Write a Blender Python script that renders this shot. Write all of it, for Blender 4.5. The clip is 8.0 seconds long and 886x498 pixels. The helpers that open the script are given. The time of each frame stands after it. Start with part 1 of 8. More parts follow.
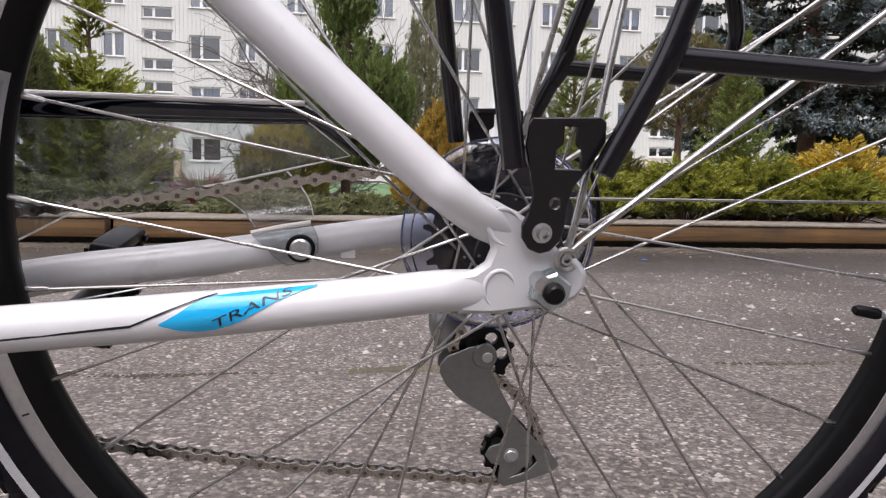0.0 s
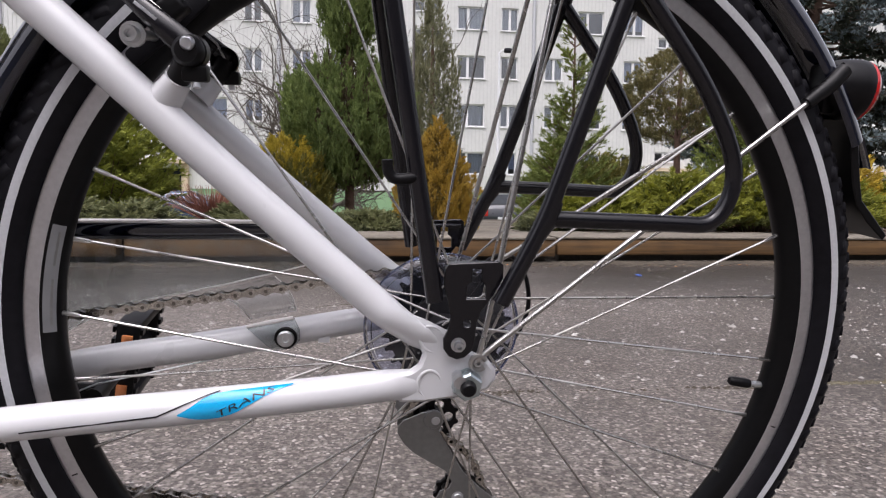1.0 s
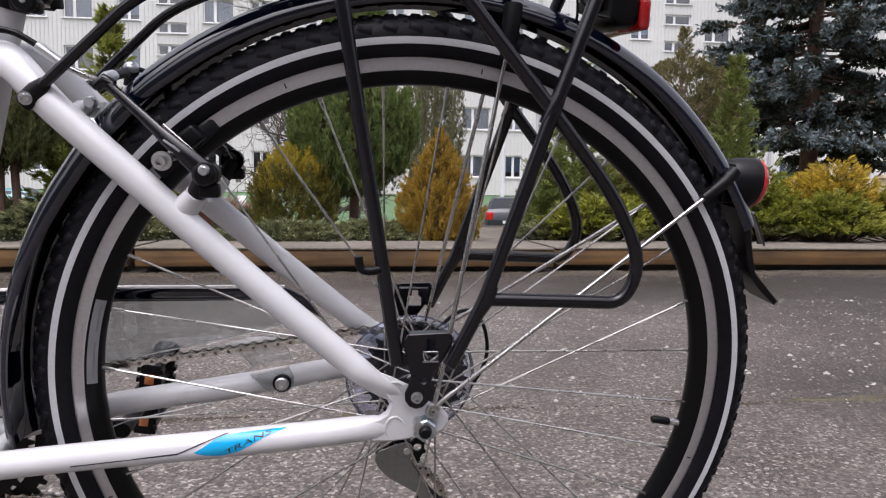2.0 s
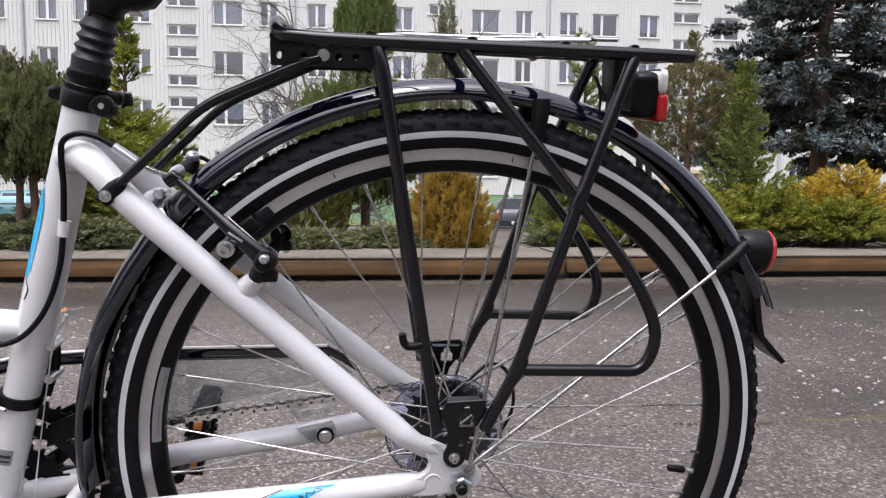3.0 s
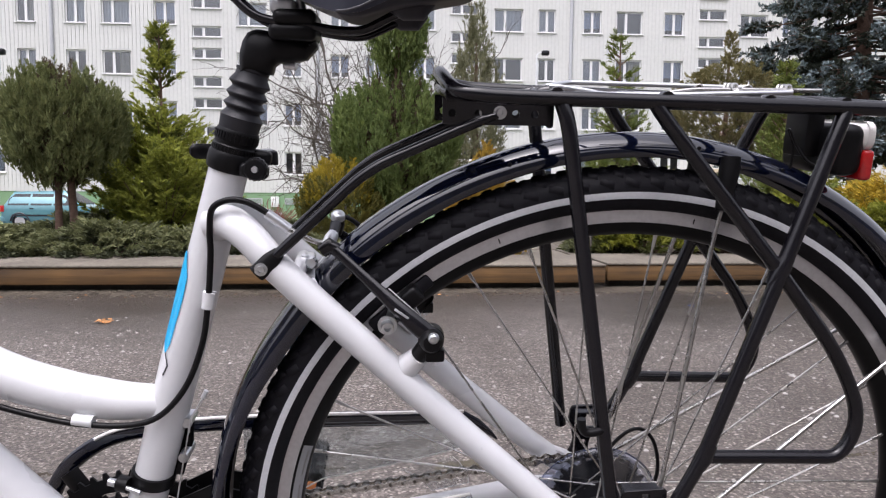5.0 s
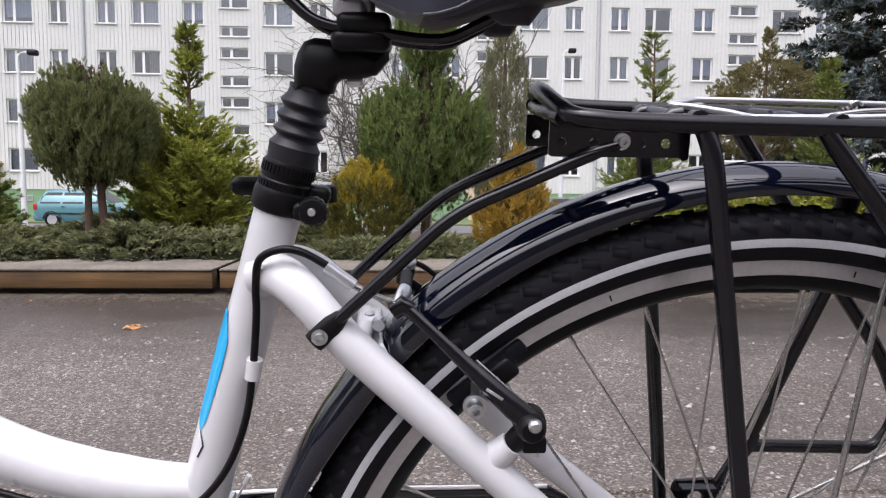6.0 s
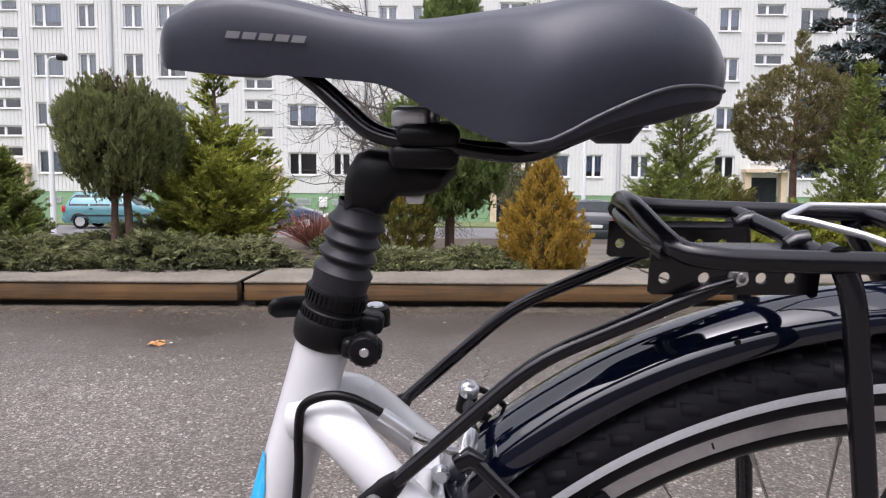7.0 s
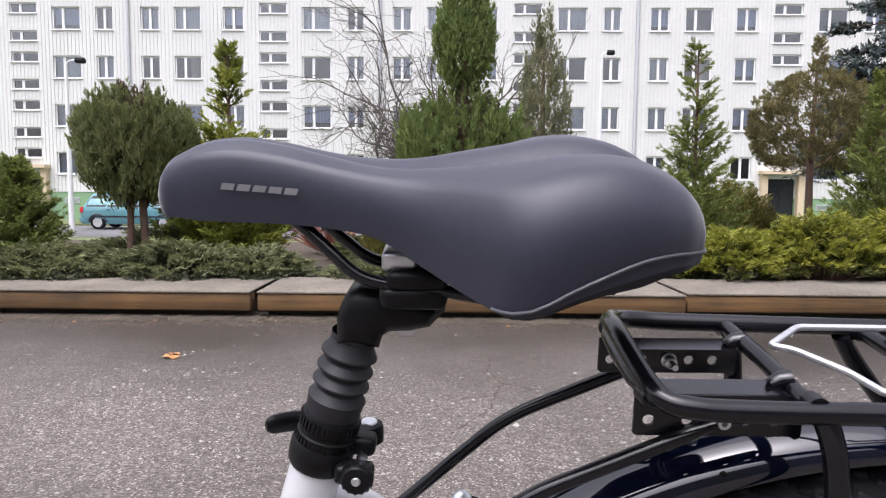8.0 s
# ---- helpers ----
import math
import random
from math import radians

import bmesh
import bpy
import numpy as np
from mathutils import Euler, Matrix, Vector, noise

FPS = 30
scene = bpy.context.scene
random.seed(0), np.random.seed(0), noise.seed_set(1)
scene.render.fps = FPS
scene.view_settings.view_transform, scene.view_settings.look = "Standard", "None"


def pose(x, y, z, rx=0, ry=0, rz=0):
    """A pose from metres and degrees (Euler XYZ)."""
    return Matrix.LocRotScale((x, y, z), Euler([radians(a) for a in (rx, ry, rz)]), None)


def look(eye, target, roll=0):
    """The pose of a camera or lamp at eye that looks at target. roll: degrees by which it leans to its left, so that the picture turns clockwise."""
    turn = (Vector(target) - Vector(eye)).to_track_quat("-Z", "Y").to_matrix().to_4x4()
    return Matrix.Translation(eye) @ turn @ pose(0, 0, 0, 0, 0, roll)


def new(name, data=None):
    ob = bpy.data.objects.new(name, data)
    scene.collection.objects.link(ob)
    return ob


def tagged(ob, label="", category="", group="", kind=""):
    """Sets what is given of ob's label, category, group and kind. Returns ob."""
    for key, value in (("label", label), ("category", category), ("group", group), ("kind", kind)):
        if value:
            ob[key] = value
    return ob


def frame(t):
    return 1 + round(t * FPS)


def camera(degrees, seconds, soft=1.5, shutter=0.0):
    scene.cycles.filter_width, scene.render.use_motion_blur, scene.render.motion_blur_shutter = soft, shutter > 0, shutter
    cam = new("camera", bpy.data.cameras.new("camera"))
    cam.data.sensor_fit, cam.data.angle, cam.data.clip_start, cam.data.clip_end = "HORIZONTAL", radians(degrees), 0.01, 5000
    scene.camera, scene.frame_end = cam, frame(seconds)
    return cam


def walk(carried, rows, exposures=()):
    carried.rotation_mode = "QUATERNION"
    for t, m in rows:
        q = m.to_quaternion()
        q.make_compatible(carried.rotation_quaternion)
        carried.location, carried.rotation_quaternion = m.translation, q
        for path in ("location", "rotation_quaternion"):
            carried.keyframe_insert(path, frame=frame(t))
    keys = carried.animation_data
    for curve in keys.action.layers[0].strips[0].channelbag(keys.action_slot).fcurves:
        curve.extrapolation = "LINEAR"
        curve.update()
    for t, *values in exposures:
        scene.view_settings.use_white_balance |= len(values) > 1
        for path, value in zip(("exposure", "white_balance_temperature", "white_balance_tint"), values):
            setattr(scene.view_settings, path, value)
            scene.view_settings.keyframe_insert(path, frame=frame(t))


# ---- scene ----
cam = camera(67.0, 8.0, 1.2)
PATH = [
    (0, (-0.1117, -0.4754, 0.3904), (0.1885, 1.4942, 0.2156), 1.23),
    (0.5, (-0.1081, -0.5344, 0.4276), (0.1920, 1.4363, 0.2658), 0.82),
    (1, (-0.0851, -0.5986, 0.4746), (0.1945, 1.3754, 0.3151), 0.70),
    (1.5, (-0.0650, -0.6657, 0.5049), (0.2164, 1.3078, 0.3431), 0.73),
    (1.7, (-0.0584, -0.6882, 0.5210), (0.2146, 1.2870, 0.3664), 0.73),
    (2.8, (-0.0914, -0.7686, 0.6134), (0.1520, 1.2101, 0.4540), 0.58),
    (3, (-0.0960, -0.7676, 0.6251), (0.1402, 1.2120, 0.4651), 0.51),
    (3.5, (-0.1268, -0.7646, 0.6524), (0.0977, 1.2162, 0.4909), 0.59),
    (4, (-0.1719, -0.7564, 0.6703), (0.0415, 1.2254, 0.5063), 0.57),
    (4.5, (-0.2069, -0.7334, 0.6767), (-0.0061, 1.2497, 0.5124), 0.58),
    (4.7, (-0.2145, -0.7189, 0.6787), (-0.0216, 1.2649, 0.5143), 0.42),
    (5.8, (-0.2552, -0.5941, 0.7060), (-0.1349, 1.3954, 0.5410), 0.67),
    (6, (-0.2661, -0.5722, 0.7158), (-0.1600, 1.4178, 0.5462), 0.49),
    (6.5, (-0.2890, -0.5159, 0.7638), (-0.2145, 1.4754, 0.5924), 0.48),
    (7, (-0.2933, -0.4974, 0.7916), (-0.2508, 1.4949, 0.6224), 0.47),
    (7.5, (-0.2920, -0.4966, 0.8341), (-0.2683, 1.4962, 0.6662), 0.46),
    (8, (-0.2805, -0.5002, 0.8682), (-0.2792, 1.4926, 0.6983), 0.55),
]
walk(cam, [(t, look(eye, target, roll)) for t, eye, target, roll in PATH], [(0, 0.93, 6420, 19), (1.5, 0.75, 6270, 19), (3.5, 0.96, 6230, 19), (6.5, 0.96, 6230, 19), (7.5, 1.18, 6200, 19), (8, 1.2, 6190, 19)])
# ---- world and light: a bright overcast day ----
world = bpy.data.worlds.new("overcast_sky")
scene.world = world
world.use_nodes = True
wn, wl = world.node_tree.nodes, world.node_tree.links
sky = wn.new("ShaderNodeTexSky")
sky.sky_type = "NISHITA"
sky.sun_disc = False
sky.sun_elevation, sky.sun_rotation = radians(70), radians(208)
sky.air_density, sky.dust_density, sky.ozone_density = 1.0, 7.0, 1.0
grey = wn.new("ShaderNodeHueSaturation")
grey.inputs["Saturation"].default_value = 0.22
wl.new(sky.outputs[0], grey.inputs["Color"])
wl.new(grey.outputs[0], wn["Background"].inputs["Color"])
wn["Background"].inputs["Strength"].default_value = 0.15
sun_data = bpy.data.lights.new("sun", "SUN")
sun_data.energy, sun_data.angle, sun_data.color = 0.55, radians(75), (1.0, 0.97, 0.93)
sun = new("sun", sun_data)
sun.matrix_world = look((0, 0, 0), (0.2, 0.38, -1.0))


# ---- mesh helpers ----
def link_mesh(name, verts, faces, mat, parent=None, label="", smooth=True, angle=38):
    me = bpy.data.meshes.new(name)
    me.from_pydata([tuple(v) for v in verts], [], [tuple(f) for f in faces])
    if smooth:
        me.polygons.foreach_set("use_smooth", [True] * len(me.polygons))
        me.set_sharp_from_angle(angle=radians(angle))
    if mat:
        me.materials.append(mat)
    ob = new(name, me)
    if parent:
        ob.parent = parent
    if label:
        ob["label"] = label
    return ob


def geo(name, g, mat, parent=None, label="", smooth=True, angle=38):
    """One mesh object from a (vertices, faces) pair."""
    return link_mesh(name, g[0], g[1], mat, parent, label, smooth, angle)


def part(name, bm, mat, parent=None, label="", smooth=True, angle=38):
    """One mesh object from a bmesh."""
    me = bpy.data.meshes.new(name)
    bm.to_mesh(me)
    bm.free()
    if smooth:
        me.polygons.foreach_set("use_smooth", [True] * len(me.polygons))
        me.set_sharp_from_angle(angle=radians(angle))
    me.materials.append(mat)
    ob = new(name, me)
    ob.parent = parent
    if label:
        ob["label"] = label
    return ob


def again(ob, m, parent=None):
    """Another object on the same mesh at pose m."""
    o = new(ob.name.split(".")[0], ob.data)
    o.parent = parent if parent else ob.parent
    o.matrix_basis = m
    return o


def root(name, label, category, m=None, group="", kind=""):
    ob = new(name)
    ob.empty_display_size = 0.1
    if m is not None:
        ob.matrix_basis = m
    return tagged(ob, label, category, group, kind)


def join(*gs):
    vs, fs = [], []
    for v, f in gs:
        k = len(vs)
        vs.extend([tuple(p) for p in v])
        fs.extend([tuple(i + k for i in q) for q in f])
    return vs, fs


def moved(g, m):
    return [tuple(m @ Vector(p)) for p in g[0]], g[1]


def curve_points(pts, steps=6):
    """A smooth line through points (Catmull-Rom)."""
    p = [Vector(q) for q in pts]
    if steps < 2 or len(p) < 3:
        return p
    out = []
    for i in range(len(p) - 1):
        a, b, c, d = p[max(i - 1, 0)], p[i], p[i + 1], p[min(i + 2, len(p) - 1)]
        for k in range(steps):
            t = k / steps
            out.append(0.5 * ((2 * b) + (c - a) * t + (2 * a - 5 * b + 4 * c - d) * t * t + (3 * b - a - 3 * c + d) * t ** 3))
    out.append(p[-1])
    return out


def rounded(pts, r, steps=5):
    """A polyline with its corners rounded by about r."""
    p = [Vector(q) for q in pts]
    out = [p[0]]
    for i in range(1, len(p) - 1):
        a, b, c = p[i - 1], p[i], p[i + 1]
        ra = min(r, (b - a).length * 0.48)
        rc = min(r, (c - b).length * 0.48)
        s, e = b + (a - b).normalized() * ra, b + (c - b).normalized() * rc
        for k in range(steps + 1):
            t = k / steps
            out.append(s * (1 - t) ** 2 + b * 2 * t * (1 - t) + e * t * t)
    out.append(p[-1])
    return out


def tube(pts, r, n=12, closed=False, flat=1.0):
    """A swept round tube; r and flat are one number or one for each point; flat squeezes it sideways."""
    p = [Vector(q) for q in pts]
    m = len(p)
    rr = list(r) if hasattr(r, "__len__") else [r] * m
    if len(rr) != m:
        xs = np.linspace(0, 1, len(rr))
        rr = list(np.interp(np.linspace(0, 1, m), xs, rr))
    ff = list(np.interp(np.linspace(0, 1, m), np.linspace(0, 1, len(flat)), flat)) if hasattr(flat, "__len__") else [flat] * m
    tang = []
    for i in range(m):
        a = p[(i - 1) % m] if closed else p[max(i - 1, 0)]
        b = p[(i + 1) % m] if closed else p[min(i + 1, m - 1)]
        tang.append((b - a).normalized())
    ref = Vector((0, 1, 0)) if abs(tang[0].y) < 0.9 else Vector((1, 0, 0))
    u = (ref - tang[0] * ref.dot(tang[0])).normalized()
    vs, fs = [], []
    for i in range(m):
        u = (u - tang[i] * u.dot(tang[i])).normalized()
        w = tang[i].cross(u)
        for k in range(n):
            a = 2 * math.pi * k / n
            vs.append(p[i] + (u * math.cos(a) * ff[i] + w * math.sin(a)) * rr[i])
    for i in range(m if closed else m - 1):
        j = (i + 1) % m
        for k in range(n):
            fs.append((i * n + k, i * n + (k + 1) % n, j * n + (k + 1) % n, j * n + k))
    if not closed:
        fs.append(tuple(reversed(range(n))))
        fs.append(tuple(range((m - 1) * n, m * n)))
    return vs, fs


def lathe(profile, n=32, axis="y", centre=(0, 0, 0), close=False):
    """Profile rows (radius, along) turned round an axis through centre."""
    vs, fs = [], []
    m = len(profile)
    for k in range(n):
        a = 2 * math.pi * k / n
        c, s = math.cos(a), math.sin(a)
        for r, h in profile:
            if axis == "y":
                q = (r * c, h, r * s)
            elif axis == "z":
                q = (r * c, r * s, h)
            else:
                q = (h, r * c, r * s)
            vs.append((q[0] + centre[0], q[1] + centre[1], q[2] + centre[2]))
    for k in range(n):
        j = (k + 1) % n
        for i in range(m if close else m - 1):
            b = (i + 1) % m
            fs.append((k * m + i, j * m + i, j * m + b, k * m + b))
    return vs, fs


def arc_sweep(profile, a0, a1, n, centre):
    """Profile rows (radius, v) swept round the y axis from angle a0 to a1 (degrees), closed at both ends."""
    vs, fs = [], []
    m = len(profile)
    for k in range(n + 1):
        a = radians(a0 + (a1 - a0) * k / n)
        for r, v in profile:
            vs.append((centre[0] + r * math.cos(a), v, centre[1] + r * math.sin(a)))
    for k in range(n):
        for i in range(m):
            b = (i + 1) % m
            fs.append((k * m + i, k * m + b, (k + 1) * m + b, (k + 1) * m + i))
    fs.append(tuple(range(m)))
    fs.append(tuple(reversed(range(n * m, n * m + m))))
    return vs, fs


def box(x0, x1, y0, y1, z0, z1):
    v = [(x, y, z) for x in (x0, x1) for y in (y0, y1) for z in (z0, z1)]
    return v, [(0, 1, 3, 2), (4, 6, 7, 5), (0, 4, 5, 1), (2, 3, 7, 6), (0, 2, 6, 4), (1, 5, 7, 3)]


def soft_box(x0, x1, y0, y1, z0, z1, bevel=0.01, seg=2):
    bm = bmesh.new()
    bmesh.ops.create_cube(bm, size=1)
    for v in bm.verts:
        v.co = Vector(((x0 + x1) / 2 + v.co.x * (x1 - x0), (y0 + y1) / 2 + v.co.y * (y1 - y0), (z0 + z1) / 2 + v.co.z * (z1 - z0)))
    bmesh.ops.bevel(bm, geom=bm.edges[:], offset=bevel, segments=seg, profile=0.5, affect="EDGES")
    return bm


def bm_geo(bm):
    bm.verts.index_update()
    g = [tuple(v.co) for v in bm.verts], [tuple(v.index for v in f.verts) for f in bm.faces]
    bm.free()
    return g


def plate(outline, v0, v1, holes=(), bevel=0.0):
    """A flat plate from an outline of (u, w), between v0 and v1, with holes through it."""
    bm = bmesh.new()
    edges = []
    for loop in (outline, *holes):
        vs = [bm.verts.new((u, v0, w)) for u, w in loop]
        edges += [bm.edges.new((vs[i], vs[(i + 1) % len(vs)])) for i in range(len(vs))]
    bmesh.ops.triangle_fill(bm, use_beauty=True, use_dissolve=False, edges=edges)
    faces = bm.faces[:]
    ext = bmesh.ops.extrude_face_region(bm, geom=faces)
    for e in ext["geom"]:
        if isinstance(e, bmesh.types.BMVert):
            e.co.y = v1
    bmesh.ops.recalc_face_normals(bm, faces=bm.faces[:])
    if bevel:
        sharp = [e for e in bm.edges if len(e.link_faces) == 2 and e.calc_face_angle() > 1.0 and abs(e.verts[0].co.y - e.verts[1].co.y) < 1e-6]
        bmesh.ops.bevel(bm, geom=sharp, offset=bevel, segments=1, affect="EDGES")
    return bm


def ring_loop(u, w, r, n=16, squash=1.0):
    return [(u + r * math.cos(2 * math.pi * k / n), w + r * squash * math.sin(2 * math.pi * k / n)) for k in range(n)]


def bolt_geo(u, v, w, r=0.0055, h=0.005, n=16):
    """A socket-head bolt that looks towards -v."""
    prof = [(0.0, v - h * 0.35), (r * 0.48, v - h * 0.35), (r * 0.5, v - h), (r * 0.92, v - h), (r, v - h * 0.85), (r, v - h * 0.1), (r * 1.5, v - h * 0.1), (r * 1.5, v + h * 0.2)]
    return lathe(prof, n, "y", (u, 0, w))


def blades(P, D, L, B, up=None, fold=0.25):
    """Many small pointed leaves: places, directions, lengths, breadths."""
    n = len(P)
    D = D / np.maximum(np.linalg.norm(D, axis=1, keepdims=True), 1e-9)
    R = np.random.normal(size=(n, 3)) if up is None else up + 0.25 * np.random.normal(size=(n, 3))
    S = np.cross(D, R)
    S /= np.maximum(np.linalg.norm(S, axis=1, keepdims=True), 1e-9)
    N = np.cross(S, D)
    L, B = L[:, None], B[:, None]
    mid = P + D * L * 0.45
    V = np.stack([P, mid + S * B + N * B * fold, P + D * L, mid - S * B + N * B * fold], 1).reshape(-1, 3)
    i = np.arange(n)[:, None] * 4
    F = np.concatenate([i + [0, 1, 2], i + [0, 2, 3]])
    return V, F


def sprays(P, D, L, m=5, width=0.11, spread=0.7, up=None):
    """Flat twigs: a main blade and side blades along it."""
    out = [blades(P, D, L, L * width, up)]
    D = D / np.maximum(np.linalg.norm(D, axis=1, keepdims=True), 1e-9)
    R = np.random.normal(size=P.shape) if up is None else up + 0.3 * np.random.normal(size=P.shape)
    S = np.cross(D, R)
    S /= np.maximum(np.linalg.norm(S, axis=1, keepdims=True), 1e-9)
    for k in range(m):
        t = (k + 0.6) / (m + 0.6)
        side = 1 if k % 2 else -1
        base = P + D * (L * t * 0.8)[:, None]
        d = D + S * (side * spread) + 0.18 * np.random.normal(size=P.shape)
        l = L * (0.62 - 0.32 * t) * np.random.uniform(0.75, 1.2, len(P))
        out.append(blades(base, d, l, l * width * 1.3, up))
    vs, fs, k = [], [], 0
    for v, f in out:
        vs.append(v)
        fs.append(f + k)
        k += len(v)
    return np.concatenate(vs), np.concatenate(fs)


def stack(*gs):
    vs, fs, k = [], [], 0
    for v, f in gs:
        vs.append(np.asarray(v, float))
        fs.append(np.asarray(f) + k)
        k += len(v)
    return np.concatenate(vs), np.concatenate(fs)


def leaf_mesh(name, g, mat, parent=None, label=""):
    v, f = g
    me = bpy.data.meshes.new(name)
    me.vertices.add(len(v))
    me.vertices.foreach_set("co", np.asarray(v, np.float32).ravel())
    me.loops.add(len(f) * 3)
    me.loops.foreach_set("vertex_index", np.asarray(f, np.int32).ravel())
    me.polygons.add(len(f))
    me.polygons.foreach_set("loop_start", np.arange(0, len(f) * 3, 3, dtype=np.int32))
    me.update(calc_edges=True)
    me.materials.append(mat)
    ob = new(name, me)
    if parent:
        ob.parent = parent
    if label:
        ob["label"] = label
    return ob


# ---- materials ----
def material(name, colour, rough=0.5, metal=0.0, second=None, scale=(6.0, 60.0), mix=0.5, bump=0.0, bump_scale=120.0, coat=0.0,
             rough_var=0.08, spec=0.5, island=0.0, trans=0.0):
    """A surface with its colour varied at two scales, varied gloss and fine relief."""
    m = bpy.data.materials.new(name)
    m.use_nodes = True
    n, l = m.node_tree.nodes, m.node_tree.links
    b = n["Principled BSDF"]
    tc = n.new("ShaderNodeTexCoord")
    big, small = n.new("ShaderNodeTexNoise"), n.new("ShaderNodeTexNoise")
    for t, s in ((big, scale[0]), (small, scale[1])):
        t.inputs["Scale"].default_value = s
        t.inputs["Detail"].default_value = 5
        l.new(tc.outputs["Object"], t.inputs["Vector"])
    add = n.new("ShaderNodeMath")
    add.operation = "ADD"
    l.new(big.outputs[0], add.inputs[0])
    l.new(small.outputs[0], add.inputs[1])
    ramp = n.new("ShaderNodeMapRange")
    ramp.inputs["From Min"].default_value, ramp.inputs["From Max"].default_value = 0.7, 1.3
    l.new(add.outputs[0], ramp.inputs["Value"])
    fac = ramp.outputs[0]
    if island:
        g = n.new("ShaderNodeNewGeometry")
        a2 = n.new("ShaderNodeMix")
        a2.inputs[0].default_value = island
        l.new(fac, a2.inputs[2])
        l.new(g.outputs["Random Per Island"], a2.inputs[3])
        fac = a2.outputs[0]
    cm = n.new("ShaderNodeMix")
    cm.data_type = "RGBA"
    second = second or tuple(min(1, c * (1 + 0.35 * mix)) for c in colour)
    first = tuple(c for c in colour)
    cm.inputs[6].default_value, cm.inputs[7].default_value = (*first, 1), (*second, 1)
    l.new(fac, cm.inputs[0])
    l.new(cm.outputs[2], b.inputs["Base Color"])
    rr = n.new("ShaderNodeMapRange")
    rr.inputs["To Min"].default_value, rr.inputs["To Max"].default_value = max(rough - rough_var, 0.02), min(rough + rough_var, 1)
    l.new(big.outputs[0], rr.inputs["Value"])
    l.new(rr.outputs[0], b.inputs["Roughness"])
    b.inputs["Metallic"].default_value = metal
    b.inputs["Specular IOR Level"].default_value = spec
    b.inputs["Coat Weight"].default_value = coat
    b.inputs["Coat Roughness"].default_value = 0.06
    if bump:
        bt = n.new("ShaderNodeTexNoise")
        bt.inputs["Scale"].default_value, bt.inputs["Detail"].default_value = bump_scale, 3
        l.new(tc.outputs["Object"], bt.inputs["Vector"])
        bp = n.new("ShaderNodeBump")
        bp.inputs["Strength"].default_value = bump
        bp.inputs["Distance"].default_value = 0.4 / bump_scale
        l.new(bt.outputs[0], bp.inputs["Height"])
        l.new(bp.outputs[0], b.inputs["Normal"])
    if trans:
        tr = n.new("ShaderNodeBsdfTranslucent")
        l.new(cm.outputs[2], tr.inputs["Color"])
        ms = n.new("ShaderNodeMixShader")
        ms.inputs[0].default_value = trans
        l.new(b.outputs[0], ms.inputs[1])
        l.new(tr.outputs[0], ms.inputs[2])
        l.new(ms.outputs[0], n["Material Output"].inputs["Surface"])
    return m


def clear_material(name, colour, gloss=0.12, rough=0.05, scratch=0.0, haze=0.0):
    """A thin clear sheet: mostly see-through, with a glossy face."""
    m = bpy.data.materials.new(name)
    m.use_nodes = True
    n, l = m.node_tree.nodes, m.node_tree.links
    n.remove(n["Principled BSDF"])
    t, g, ms = n.new("ShaderNodeBsdfTransparent"), n.new("ShaderNodeBsdfGlossy"), n.new("ShaderNodeMixShader")
    t.inputs["Color"].default_value = (*colour, 1)
    g.inputs["Roughness"].default_value = rough
    fr = n.new("ShaderNodeFresnel")
    fr.inputs["IOR"].default_value = 1.45
    ad = n.new("ShaderNodeMath")
    ad.operation = "ADD"
    ad.inputs[1].default_value = gloss
    l.new(fr.outputs[0], ad.inputs[0])
    l.new(ad.outputs[0], ms.inputs[0])
    l.new(t.outputs[0], ms.inputs[1])
    l.new(g.outputs[0], ms.inputs[2])
    if scratch:
        tc, no, bp = n.new("ShaderNodeTexCoord"), n.new("ShaderNodeTexNoise"), n.new("ShaderNodeBump")
        no.inputs["Scale"].default_value = 60
        bp.inputs["Strength"].default_value = scratch
        bp.inputs["Distance"].default_value = 0.004
        l.new(tc.outputs["Object"], no.inputs["Vector"])
        l.new(no.outputs[0], bp.inputs["Height"])
        l.new(bp.outputs[0], g.inputs["Normal"])
    last = ms
    if haze:
        # pale patches painted into the clear plastic as haze
        tc2, fn = n.new("ShaderNodeTexCoord"), n.new("ShaderNodeTexNoise")
        fn.inputs["Scale"].default_value, fn.inputs["Detail"].default_value, fn.inputs["Distortion"].default_value = 38, 7, 2.5
        mr = n.new("ShaderNodeMapRange")
        mr.inputs["From Min"].default_value, mr.inputs["From Max"].default_value = 0.42, 0.75
        mr.inputs["To Min"].default_value, mr.inputs["To Max"].default_value = haze * 0.3, haze * 3.2
        df = n.new("ShaderNodeBsdfDiffuse")
        df.inputs["Color"].default_value = (0.55, 0.58, 0.58, 1)
        last = n.new("ShaderNodeMixShader")
        l.new(tc2.outputs["Object"], fn.inputs["Vector"])
        l.new(fn.outputs[0], mr.inputs["Value"])
        l.new(mr.outputs[0], last.inputs[0])
        l.new(ms.outputs[0], last.inputs[1])
        l.new(df.outputs[0], last.inputs[2])
    l.new(last.outputs[0], n["Material Output"].inputs["Surface"])
    return m


